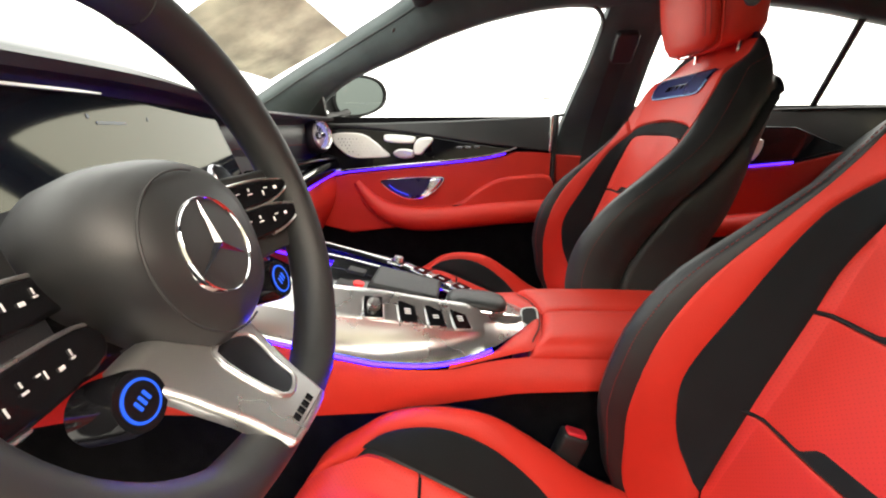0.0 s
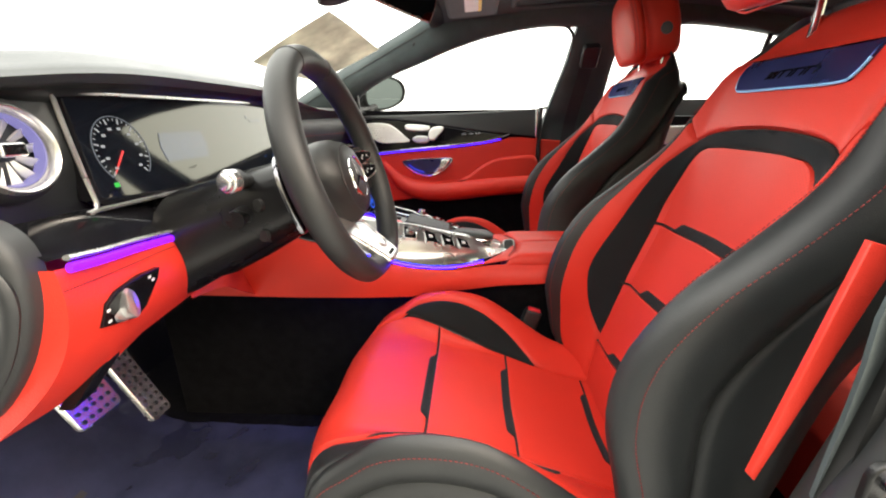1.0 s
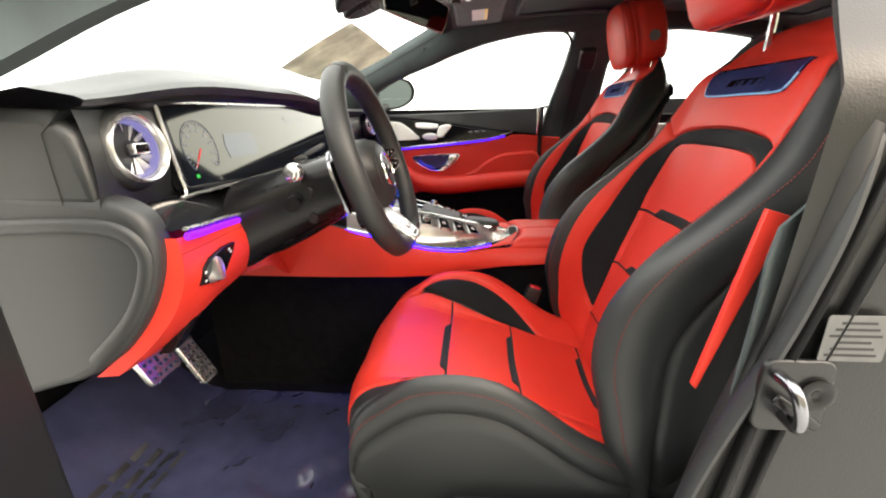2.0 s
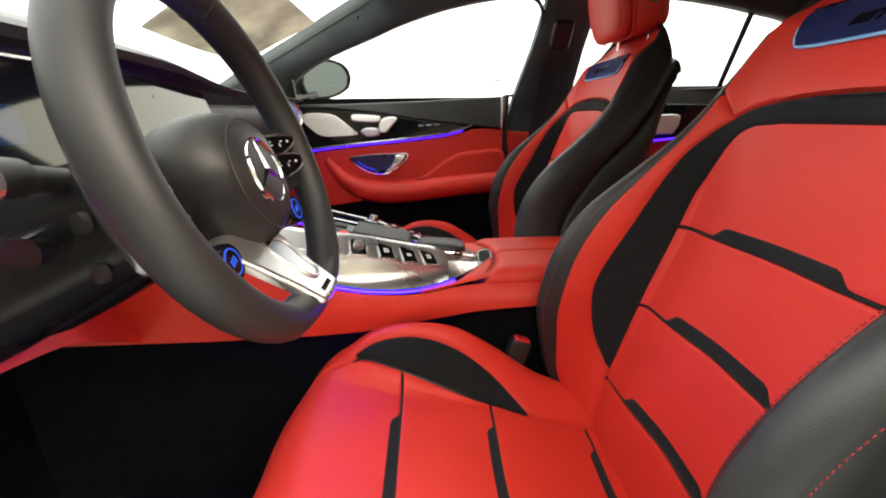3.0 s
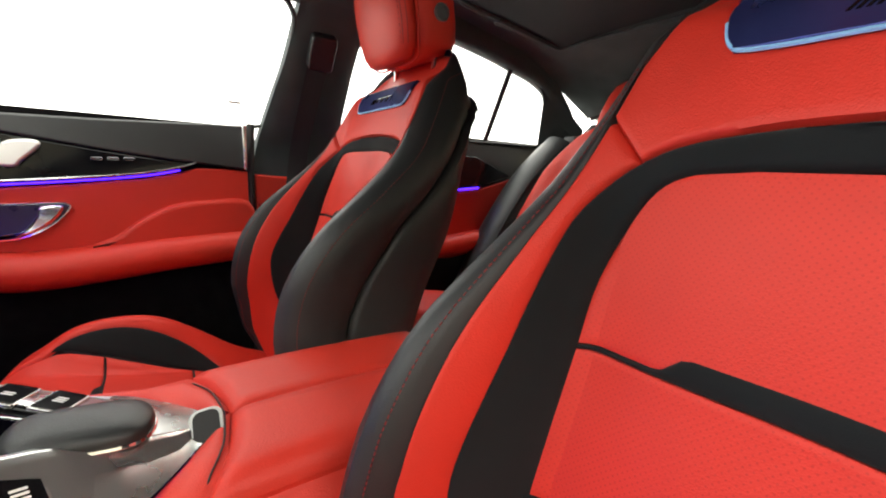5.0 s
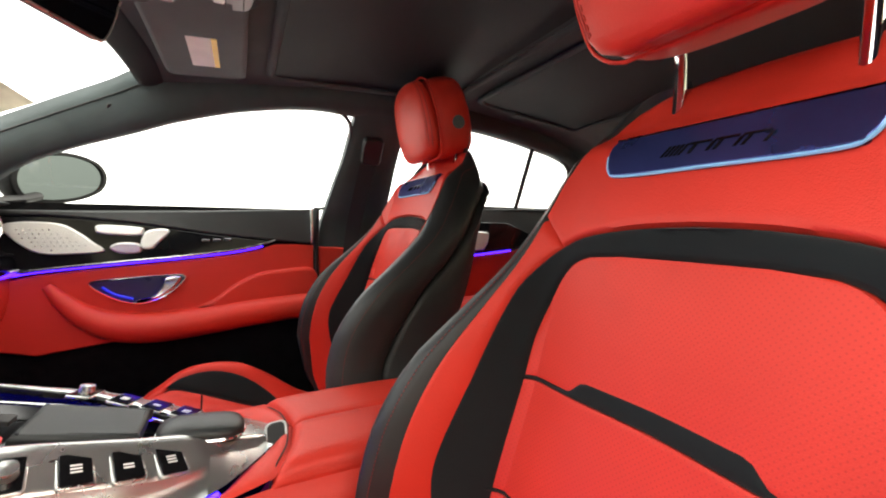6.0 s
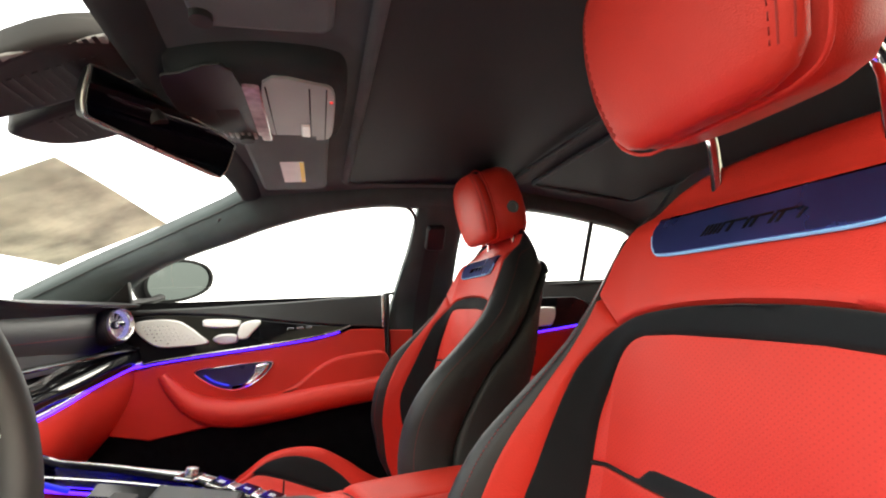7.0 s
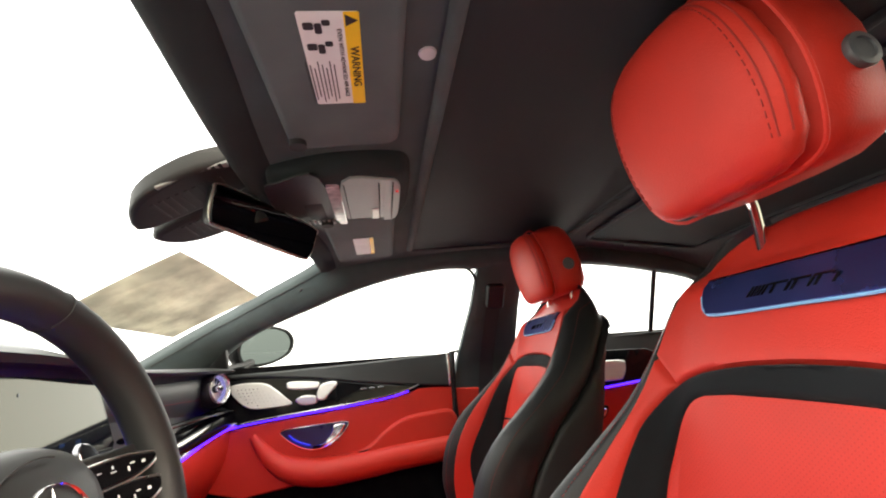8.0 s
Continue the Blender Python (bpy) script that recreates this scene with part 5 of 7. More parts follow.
def deck_z(x):
    return lerp_table([(-0.45, 0.872), (-0.30, 0.804), (-0.20, 0.783), (-0.10, 0.764), (0.015, 0.730), (0.08, 0.712), (0.13, 0.702)], x)


def deck_half(x):
    """Half the width at the rails' crest."""
    return lerp_table([(-0.45, 0.150), (-0.20, 0.140), (-0.10, 0.122), (-0.02, 0.098), (0.03, 0.078), (0.08, 0.055), (0.11, 0.035), (0.125, 0.012)], x)


def foot_half(x):
    return lerp_table([(-0.45, 0.165), (-0.20, 0.162), (-0.10, 0.158), (-0.02, 0.146), (0.03, 0.126), (0.07, 0.098), (0.105, 0.058), (0.135, 0.016)], x)


def foot_z(x):
    return lerp_table([(-0.45, 0.785), (-0.20, 0.727), (-0.15, 0.714), (-0.10, 0.703), (-0.05, 0.697), (0.0, 0.695), (0.06, 0.698), (0.105, 0.700), (0.135, 0.702)], x)


for s in (-1, 1):
    def flank(u, v, s=s):
        x = -0.45 + 0.57 * u
        yo, yi = foot_half(x) + 0.0045 * (1 - u ** 4), deck_half(x)
        zo, zi = foot_z(x), deck_z(x)
        k = min(1.0, deck_half(x) / 0.08)
        yi, zi = yi + 0.014 * k, zi - 0.011 * k
        y = yo + (yi - yo) * math.sin(math.pi / 2 * v)
        z = zo + (zi - zo) * (1 - math.cos(math.pi / 2 * v))
        return Vector((x, s * y, z))
    part("console_neck", grid(lambda u, v: flank(0.24 * u, v), 12, 14), gloss, console, "gloss black console neck")
    part("silver_flank", grid(lambda u, v: flank(0.24 + 0.76 * u, v), 34, 14), silver, console, "satin silver console flank")

    def rail(u, v, s=s):
        x = -0.45 + 0.57 * u
        yo = deck_half(x)
        k = min(1.0, yo / 0.08)
        wide = 0.052 if s < 0 else lerp_table([(-0.45, 0.004), (-0.25, 0.010), (-0.12, 0.026), (0.0, 0.044), (0.05, 0.052)], x)
        y0, y1 = yo + 0.014 * k, max(0.0, yo - wide * k)
        y = y0 + (y1 - y0) * v
        ramp = lerp_table([(0, -0.0125), (0.06, -0.0075), (0.14, -0.0045), (0.62, 0.0130), (0.74, 0.0150), (0.86, 0.0135), (0.93, 0.008), (1.0, -0.012)], v)
        return Vector((x, s * y, deck_z(x) + (ramp if s < 0 else 0.35 * ramp - 0.008) * k))
    part("neck_rail", grid(lambda u, v: rail(0.24 * u, v * 0.87), 12, 26), gloss, console)
    part("silver_rail", grid(lambda u, v: rail(0.24 + 0.76 * u, v * 0.87), 34, 26), silver, console, "satin silver console rail")
    part("rail_lip", grid(lambda u, v: rail(u, 0.87 + 0.13 * v), 40, 6), gloss, console)
    part("rail_edge", sweep([(x, s * (deck_half(x) - 0.050 * min(1, deck_half(x) / 0.08)), deck_z(x) + (0.004 if s < 0 else -0.010)) for x in np.linspace(-0.42, 0.05, 24)], 0.0014, n=6), silver, console)
    line = [(x, s * (foot_half(x) + 0.0012), foot_z(x) - 0.0052) for x in np.linspace(-0.40, 0.062, 26)]
    part("light_strip", sweep(line, 0.0026, 0.0026, n=8), led_console if s < 0 else led, console, "glowing blue light strip")

    # red leather side wall
    def wall(u, v, s=s):
        x = -0.66 + 1.11 * u
        top = lerp_table([(-0.66, 0.81), (-0.45, 0.791), (-0.20, 0.718), (-0.15, 0.705), (-0.10, 0.694), (-0.05, 0.688), (0.0, 0.686), (0.06, 0.689), (0.12, 0.690), (0.45, 0.690)], x)
        low = lerp_table([(-0.66, 0.632), (-0.36, 0.625), (-0.10, 0.624), (0.10, 0.645), (0.45, 0.665)], x)
        yt = lerp_table([(-0.66, 0.172), (-0.20, 0.165), (-0.10, 0.161), (0.0, 0.150), (0.06, 0.128), (0.11, 0.116), (0.45, 0.116)], x)
        yl = lerp_table([(-0.66, 0.20), (-0.20, 0.178), (0.10, 0.140), (0.45, 0.135)], x)
        return Vector((x, s * (yl + (yt - yl) * v + 0.006 * math.sin(math.pi * v)), low + (top - low) * v))
    part("red_side_wall", grid(wall, 50, 10), red, console, "red leather console side")
    part("lower_side_wall", grid(lambda u, v, s=s: Vector((-0.75 + 1.25 * u, s * (0.145 - 0.03 * u), 0.25 + 0.40 * v)), 12, 4), carpet, console, "black carpeted console base")
    # keys let into the rail
    for k, (kx, nm) in enumerate(((-0.111, "key"), (-0.064, "key"), (-0.024, "key"), (0.013, "key"))):
        yc = deck_half(kx) - (0.006 if s < 0 else 0.018)
        slope = (deck_z(kx + 0.01) - deck_z(kx - 0.01)) / 0.02
        turn = math.degrees(math.atan2(deck_half(kx + 0.02) - deck_half(kx - 0.02), 0.04)) * s
        m = pose(kx, s * yc, deck_z(kx) - (0.0015 if s < 0 else 0.0065), 0, 0, turn) @ pose(0, 0, 0, 26 if s < 0 else -9, 0, 0) @ pose(0, 0, 0, 0, -math.degrees(math.atan(slope)), 0)
        key = part("key_frame", moved(slab(rounded_rect(0.031, 0.043, 0.003, 2), lambda a, b, h: Vector((a, b, h)), 0.0035, 0.001), m), silver, console, "silver-framed black key")
        part("key_face", moved(slab(rounded_rect(0.0265, 0.0385, 0.002, 2), lambda a, b, h: Vector((a, b, 0.0033 + h)), 0.0012, 0.0004, 1), m), gloss, key)
        if k == 0:
            part("key_knob", moved(lathe([(0.001, 0.004), (0.010, 0.004), (0.009, 0.014), (0.001, 0.015)], 20), m), silver, key, "silver volume roller")
        else:
            part("key_symbol", moved(join(*[slab(rounded_rect(0.010, 0.0022, 0.0006, 1, 0, -0.004 + 0.004 * q), lambda a, b, h: Vector((a, b, 0.0044 + h)), 0.0004, 0.0001, 1) for q in range(3 if k != 2 else 2)]), m), white_print, key)

# well between the rails with cup holder light
part("well", grid(lambda u, v: Vector((-0.45 + 0.50 * u, (2 * v - 1) * (deck_half(-0.45 + 0.50 * u) - 0.035), deck_z(-0.45 + 0.50 * u) - 0.020 - 0.012 * math.sin(math.pi * v) - (0.045 if u < 0.42 else 0))), 30, 8), gloss, console, "gloss black console well")
part("cup_light", sweep([(-0.36, 0.09, 0.812), (-0.26, 0.085, 0.772)], 0.002, 0.004, n=8), blue_glow, console, "blue-lit compartment edge")
part("palm_rest", moved(slab([tuple(p) for p in spline([(-0.058, -0.046), (0.040, -0.042), (0.047, -0.030), (0.047, 0.030), (0.040, 0.042), (-0.058, 0.046), (-0.066, 0.035), (-0.066, -0.035)], 4, True)], lambda a, b, h: Vector((a, b, h)), 0.014, 0.006, 4), pose(-0.070, -0.006, 0.7500, 0, 13, 0)), plastic, console, "matt black touch pad rest")
sel_o = [(1.06 * p[0], 0.80 * p[1]) for p in spline([(-0.046, -0.026), (-0.030, -0.038), (0.020, -0.042), (0.040, -0.030), (0.046, 0.0), (0.040, 0.030), (0.020, 0.042), (-0.030, 0.038), (-0.046, 0.026), (-0.050, 0.0)], 4, True)]
part("selector_pad", moved(loft([[Vector((a * k, c * k, h)) for a, c in sel_o] for k, h in ((0.90, 0.0), (0.97, 0.003), (1.0, 0.007), (0.985, 0.0108), (0.93, 0.0142), (0.80, 0.0168), (0.55, 0.0186), (0.25, 0.0192), (0.04, 0.0194))]), pose(0.042, -0.014, 0.727, 0, 6, 0)), black, console, "rounded black hand rest")
part("selector_stem", moved(loft([[Vector((a * k, c * k, h)) for a, c in sel_o] for k, h in ((0.60, -0.030), (0.66, -0.012), (0.84, 0.0))]), pose(0.042, -0.014, 0.727, 0, 6, 0)), gloss, console)
part("selector_edge", moved(sweep([(a * 0.985, c * 0.985, 0.0035) for a, c in sel_o], 0.0022, n=6, closed=True), pose(0.042, -0.014, 0.727, 0, 6, 0)), chrome, console, "chrome edge line")


def tip(u, v):
    """The rounded metal end of the deck."""
    x = 0.052 + 0.081 * u
    w = foot_half(x) + 0.002
    y = 2 * v - 1
    top = deck_z(x) + 0.010 - 0.012 * u
    return Vector((x, w * y, foot_z(x) + (top - foot_z(x)) * max(0.0, 1 - abs(y) ** 2.2)))


part("deck_tip", grid(tip, 16, 24), silver, console, "rounded satin silver deck end")
part("start_key", moved(lathe([(0.001, 0), (0.009, 0), (0.009, 0.004), (0.001, 0.005)], 20), pose(-0.150, -0.045, 0.772, 0, 14, 0)), lit_red, console, "red lit key")
for y in (-0.045, 0.02):
    part("small_key", moved(slab(rounded_rect(0.030, 0.022, 0.002, 2), lambda a, b, h: Vector((a, b, h)), 0.006, 0.001), pose(-0.170, y, 0.770, 0, 14, 0)), rubber, console)
# lower dash face in the middle with vents controls
part("climate_panel", moved(slab(rounded_rect(0.27, 0.075, 0.008, 3), lambda a, b, h: Vector((h, a, b)), 0.02, 0.004), pose(-0.425, 0.0, 0.885, 0, -14, 0)), gloss, console, "gloss black climate panel")
for k in range(8):
    part("climate_key", moved(slab(rounded_rect(0.020, 0.012, 0.002, 2), lambda a, b, h: Vector((h, a, b)), 0.008, 0.002), pose(-0.410, -0.105 + k * 0.030, 0.862, 0, -14, 0)), silver, console, "silver climate key")
part("light_strip", sweep([(-0.405, -0.135, 0.905), (-0.40, 0.0, 0.908), (-0.405, 0.135, 0.905)], 0.004, 0.006, n=8), led, console, "glowing blue light strip")

# red collar and armrest


def collar(s):
    def fn(u, v):
        x = 0.0 + 0.137 * u
        p = Vector((x, s * foot_half(x), foot_z(x) - 0.012 + 0.009 * smoothstep((u - 0.35) / 0.4)))
        q = Vector((lerp_table([(0, 0.0), (0.45, 0.085), (0.7, 0.122), (0.85, 0.142), (1, 0.154)], u), s * lerp_table([(0, 0.152), (0.45, 0.121), (0.70, 0.114), (0.85, 0.070), (1, 0.0)], u), lerp_table([(0, 0.689), (0.45, 0.695), (1, 0.706)], u)))
        return p + (q - p) * v + Vector((0, 0, 0.006 * math.sin(math.pi * v)))
    return grid(fn, 30, 8)


part("armrest_collar", collar(-1), red, console, "red leather collar")
part("armrest_collar", collar(1), red, console)


def lid(side):
    """One lid: a tight edge along the middle, a fuller one outside, its front bowed."""
    o = [tuple(p) for p in spline([(0.153, 0.703), (0.1495, 0.692), (0.150, 0.668), (0.418, 0.672), (0.424, 0.690), (0.421, 0.706), (0.408, 0.7135), (0.30, 0.7165), (0.185, 0.7150), (0.162, 0.7115)], 4, True)]
    rings = []
    for y in [0.0012, 0.0018, 0.003, 0.005, 0.02, 0.05, 0.08, 0.092, 0.101, 0.108, 0.1125, 0.1155, 0.117]:
        inner = 1 - 0.10 * (1 - min(1.0, (y - 0.0012) / 0.0038)) ** 2
        out = max(0.0, (y - 0.090) / 0.027)
        k = inner * (0.50 + 0.50 * math.sqrt(max(0.0, 1 - out ** 2)))
        bow_ = 0.034 * (y / 0.117) ** 2
        rings.append([Vector((x - bow_ * max(0.0, (0.40 - x) / 0.25), side * y, 0.672 + (z - 0.672) * k)) for x, z in o])
    return loft(rings)


rest_ = thing("armrest", "red leather two-lid centre armrest behind the console", "armrest")
part("lid", lid(-1), red, rest_)
part("lid", lid(1), red, rest_)
part("lid_gap", join(*[sweep(spline([(0.1480, 0.0, 0.7085), (0.1415, s * 0.05, 0.7075), (0.1265, s * 0.088, 0.704), (0.1185, s * 0.107, 0.694), (0.1150, s * 0.1165, 0.680), (0.1145, s * 0.1178, 0.666), (0.124, s * 0.1182, 0.6635), (0.30, s * 0.1182, 0.668), (0.425, s * 0.1182, 0.671)], 5), 0.0010, n=6) for s in (-1, 1)]), rubber, rest_, "dark gap round the lids")
part("armrest_body", box(0.122, 0.425, -0.114, 0.114, 0.40, 0.672, 0.008), red, rest_, "red leather armrest box")
cap_ = [[Vector((0.426 + 0.030 * u, y * (1 - 0.03 * u), z)) for y, z in [(-0.112, 0.40), (0.112, 0.40), (0.112, top - 0.022), (0.108, top - 0.010), (0.096, top - 0.002), (0.05, top), (-0.05, top), (-0.096, top - 0.002), (-0.108, top - 0.010), (-0.112, top - 0.022)]] for u, top in ((0.0, 0.700), (0.03, 0.705), (0.5, 0.701), (0.85, 0.691), (1.0, 0.676))]
part("armrest_end", loft(cap_), material("pale_grey_plastic", (0.22, 0.24, 0.24), 0.4, spread=0.1, patch=9),  rest_, "grey plastic end cap")
tag = part("key_slot_frame", moved(slab(rounded_rect(0.030, 0.060, 0.010, 4), lambda a, b, h: Vector((a, b, h)), 0.004, 0.001), pose(0.131, -0.024, 0.7010, 30, -8, -6)), pale_silver, rest_, "silver-framed slot plate")
part("key_slot", moved(slab(rounded_rect(0.0235, 0.0535, 0.008, 4), lambda a, b, h: Vector((a, b, 0.0038 + h)), 0.001, 0.0003, 1), pose(0.131, -0.024, 0.7010, 30, -8, -6)), rubber, tag)

# belt buckles
for sx, m in ((1, pose(0.175, -0.150, 0.560, 0, 18, 0)), (-1, pose(0.20, 0.150, 0.572, 0, 18, 0))):
    bk = thing("belt_buckle", "black seat belt buckle with red release key", "belt buckle", "belt buckles", at=m)
    part("buckle_body", box(-0.020, 0.020, -0.013, 0.013, -0.14, 0.03, 0.006, 3), plastic, bk)
    part("release_key", box(-0.015, 0.015, -0.009, 0.009, 0.024, 0.034, 0.003), material("red_plastic", (0.5, 0.02, 0.03), 0.35, spread=0.1, patch=30), bk, "red release key")
    part("buckle_mark", box(-0.004, 0.004, -0.0142, -0.0125, -0.02, -0.012, 0.0005, 1), white_print, bk)


# ---- passenger front door ----
door = thing("door_passenger", "closed front door with gloss black insert and red leather panels", "car door", kind="structure")
LEDC = [(-0.405, 0.875), (-0.36, 0.883), (-0.25, 0.894), (-0.05, 0.911), (0.08, 0.926), (0.15, 0.941), (0.184, 0.953)]


def dpt(x, z, h=0.0):
    y = 0.731 + 0.018 * x + max(0.0, z - 0.95) * 0.28
    return Vector((x, y - h, z))


part("door_core", join(grid(lambda u, v: dpt(-0.55 + 0.85 * u, 0.33 + 0.725 * v, -0.004), 30, 30), grid(lambda u, v: dpt(-0.55 + 0.85 * u, 0.33 + 0.725 * v, -0.06), 6, 6), [list(p) for p in ((),)] and box(-0.56, 0.302, 0.775, 0.81, 0.33, 1.05, 0.01)), carpet, door, "dark lower door panel with pocket")
# upper dark shoulder
sh_o = [(-0.50, 1.034), (-0.27, 1.036), (0.0, 1.043), (0.295, 1.056), (0.297, 0.945), (0.19, 0.956), (0.10, 0.966), (0.0, 0.979), (-0.08, 0.992), (-0.17, 1.006), (-0.28, 1.017), (-0.35, 1.022), (-0.45, 1.022)]
part("shoulder_trim", slab(sh_o, lambda x, z, h: dpt(x, z, h), 0.012, 0.005, 3), black, door, "black leather door shoulder")
part("shoulder_end", box(0.288, 0.297, 0.722, 0.735, 0.945, 1.055, 0.002), silver, door, "bright metal edge strip")
ins_o = LEDC + [(0.10, 0.964), (0.0, 0.977), (-0.08, 0.990), (-0.17, 1.004), (-0.28, 1.015), (-0.35, 1.020), (-0.45, 1.019), (-0.47, 0.96), (-0.45, 0.90)]
part("gloss_insert", slab(ins_o, lambda x, z, h: dpt(x, z, h), 0.010, 0.003), gloss, door, "gloss black door insert")
part("light_strip", sweep([dpt(x, z - 0.002, 0.012) for x, z in spline(LEDC[:-1], 6)], 0.0020, 0.0019, n=8, up=(0, 0, 1)), led, door, "glowing blue light strip")
part("strip_edge", sweep([dpt(x, z + 0.005, 0.013) for x, z in spline(LEDC, 6)], 0.0022, n=6, up=(0, 0, 1)), silver, door, "thin silver edge")
gr = [(-0.428, 0.996), (-0.39, 1.006), (-0.32, 1.002), (-0.28, 0.980), (-0.250, 0.955), (-0.228, 0.931), (-0.29, 0.925), (-0.355, 0.928), (-0.395, 0.955), (-0.418, 0.980)]
gr = [tuple(p) for p in spline(gr, 4, True)]
spk = part("speaker_grille", slab(gr, lambda x, z, h: dpt(x, z, 0.009 + h), 0.006, 0.003), pale_silver, door, "perforated silver speaker grille")
holes = []
for i in range(14):
    for j in range(6):
        hx, hz = -0.415 + i * 0.012 + (j % 2) * 0.006, 0.936 + j * 0.010
        if all((gr[k][0] - hx) ** 2 + (gr[k][1] - hz) ** 2 > 0.013 ** 2 for k in range(len(gr))) and hz < 0.995 - max(0, hx + 0.34) * 0.60 and hz > 0.94 - (hx + 0.36) * 0.9:
            holes.append(lathe([(0.0004, 0), (0.0022, 0), (0.0022, 0.0006), (0.0004, 0.0006)], 6, Matrix.Translation(dpt(hx, hz, 0.0150)) @ pose(0, 0, 0, 90, 0, 0)))
part("grille_holes", join(*holes), silver, spk)
for nm, o in (("seat_switch", [(-0.247, 0.989), (-0.235, 1.000), (-0.154, 0.994), (-0.144, 0.984), (-0.156, 0.972), (-0.233, 0.976)]), ("seat_switch", [(-0.099, 0.991), (-0.086, 0.980), (-0.112, 0.950), (-0.125, 0.936), (-0.150, 0.941), (-0.140, 0.982)]), ("seat_switch", [(-0.216, 0.941), (-0.196, 0.954), (-0.158, 0.952), (-0.148, 0.938), (-0.155, 0.926), (-0.195, 0.925)])):
    part(nm, slab([tuple(p) for p in spline(o, 4, True)], lambda x, z, h: dpt(x, z, 0.008 + h), 0.013, 0.005, 3), pale_silver, door, "pale silver seat adjustment switch")
for k in range(3):
    part("memory_key", slab(rounded_rect(0.020, 0.007, 0.002, 2, 0.0 + k * 0.028, 0.958 + k * 0.001), lambda x, z, h: dpt(x, z, 0.009 + h), 0.003, 0.001), dark_chrome, door)
# red panel
red_o = [(-0.56, 0.80), (-0.48, 0.845)] + [(x, z - 0.008) for x, z in LEDC] + [(0.24, 0.945), (0.297, 0.940), (0.297, 0.735), (0.20, 0.722), (0.0, 0.700), (-0.12, 0.690), (-0.22, 0.690), (-0.37, 0.672), (-0.48, 0.700), (-0.56, 0.715)]
part("red_panel", slab(red_o, lambda x, z, h: dpt(x, z, h), 0.008, 0.004), red, door, "red leather door panel")
arm = spline([(-0.345, 0.846, 0.012), (-0.315, 0.806, 0.022), (-0.27, 0.762, 0.032), (-0.21, 0.733, 0.040), (-0.12, 0.722, 0.043), (0.0, 0.730, 0.042), (0.12, 0.743, 0.041), (0.29, 0.755, 0.040)], 6)
rings = []
for i, (x, z, r) in enumerate(arm):
    q, p = arm[min(len(arm) - 1, i + 1)], arm[max(0, i - 1)]
    t = np.array([q[0] - p[0], q[1] - p[1]])
    t /= np.linalg.norm(t)
    rings.append([Vector((x - t[1] * r * math.sin(a), dpt(x, z).y - 0.004 - 1.7 * r * max(-0.4, math.cos(a)) ** 1 * (0.7 if math.cos(a) > 0 else 0.2), z + t[0] * r * math.sin(a))) for a in [2 * math.pi * k / 20 for k in range(20)]])
part("door_armrest", loft(rings), red, door, "red leather door armrest roll")
up = [(0.297, 0.865), (0.20, 0.868), (0.13, 0.858), (0.07, 0.828), (0.02, 0.790), (-0.03, 0.762), (0.10, 0.760), (0.297, 0.772)]
part("elbow_pad", slab([tuple(p) for p in spline(up, 4, True)], lambda x, z, h: dpt(x, z, h), 0.022, 0.012, 4), red, door, "red leather elbow pad")
# inner handle in a lit bowl
hb = [(-0.262, 0.848), (-0.20, 0.858), (-0.11, 0.862), (-0.052, 0.860), (-0.075, 0.825), (-0.12, 0.797), (-0.165, 0.790), (-0.215, 0.808)]
hb = [tuple(p) for p in spline(hb, 5, True)]
# the strip's blue light is also put into the bowl's base colour
bowl = part("handle_bowl", slab(hb, lambda x, z, h: dpt(x, z, 0.004 + h), 0.008, 0.002), material("dark_bowl_painted_blue_light", (0.012, 0.012, 0.07), 0.3, spread=0.2, patch=20), door, "dark handle bowl with blue light put into its colour")
part("bowl_light", sweep([dpt(x, z, 0.0135) for x, z in spline([(-0.235, 0.838), (-0.21, 0.818), (-0.17, 0.803)], 4)], 0.0035, n=6), blue_glow, bowl)
part("bowl_frame", sweep([dpt(x, z, 0.012) for x, z in hb], 0.003, n=6, closed=True, up=(0, 1, 0)), chrome, bowl, "chrome frame")
part("inner_handle", slab([tuple(p) for p in spline([(-0.165, 0.797), (-0.13, 0.806), (-0.105, 0.835), (-0.095, 0.857), (-0.060, 0.857), (-0.080, 0.825), (-0.12, 0.800)], 4, True)], lambda x, z, h: dpt(x, z, 0.010 + h), 0.016, 0.005, 3), chrome, door, "chrome inner door handle")
part("tweeter_corner", slab([(-0.56, 1.03), (-0.50, 1.06), (-0.43, 1.115), (-0.44, 1.03)], lambda x, z, h: Vector((x, side_y(z) - 0.02 - h, z)), 0.02, 0.006), plastic, door, "black mirror corner cover")
part("door_edge_seal", sweep([(0.305, 0.745, 0.36), (0.305, 0.742, 0.94), (0.312, 0.752, 1.06)], 0.010, 0.012, n=8, up=(0, 1, 0)), rubber, door)
part("glass_mark", box(0.262, 0.290, side_y(1.108) + 0.0095, side_y(1.108) + 0.0115, 1.106, 1.112, 0.0), material("glass_etch", (0.5, 0.5, 0.48), 0.6, spread=0.05, patch=40), door)
part("pillar_red_patch", slab([(0.315, 0.935), (0.40, 0.93), (0.46, 0.92), (0.46, 0.60), (0.33, 0.60)], lambda x, z, h: Vector((x, 0.758 - h, z)), 0.016, 0.006), red, door, "red leather lower pillar panel")

# rear passenger door
rdoor = thing("door_rear_passenger", "closed rear door with red leather panel and gloss black insert", "car door", kind="structure")


def rpt(x, z, h=0.0):
    y = lerp_table([(0.30, 0.75), (0.60, 0.748), (0.80, 0.735), (0.95, 0.730), (1.08, 0.762)], z)
    return Vector((x, y - h, z))


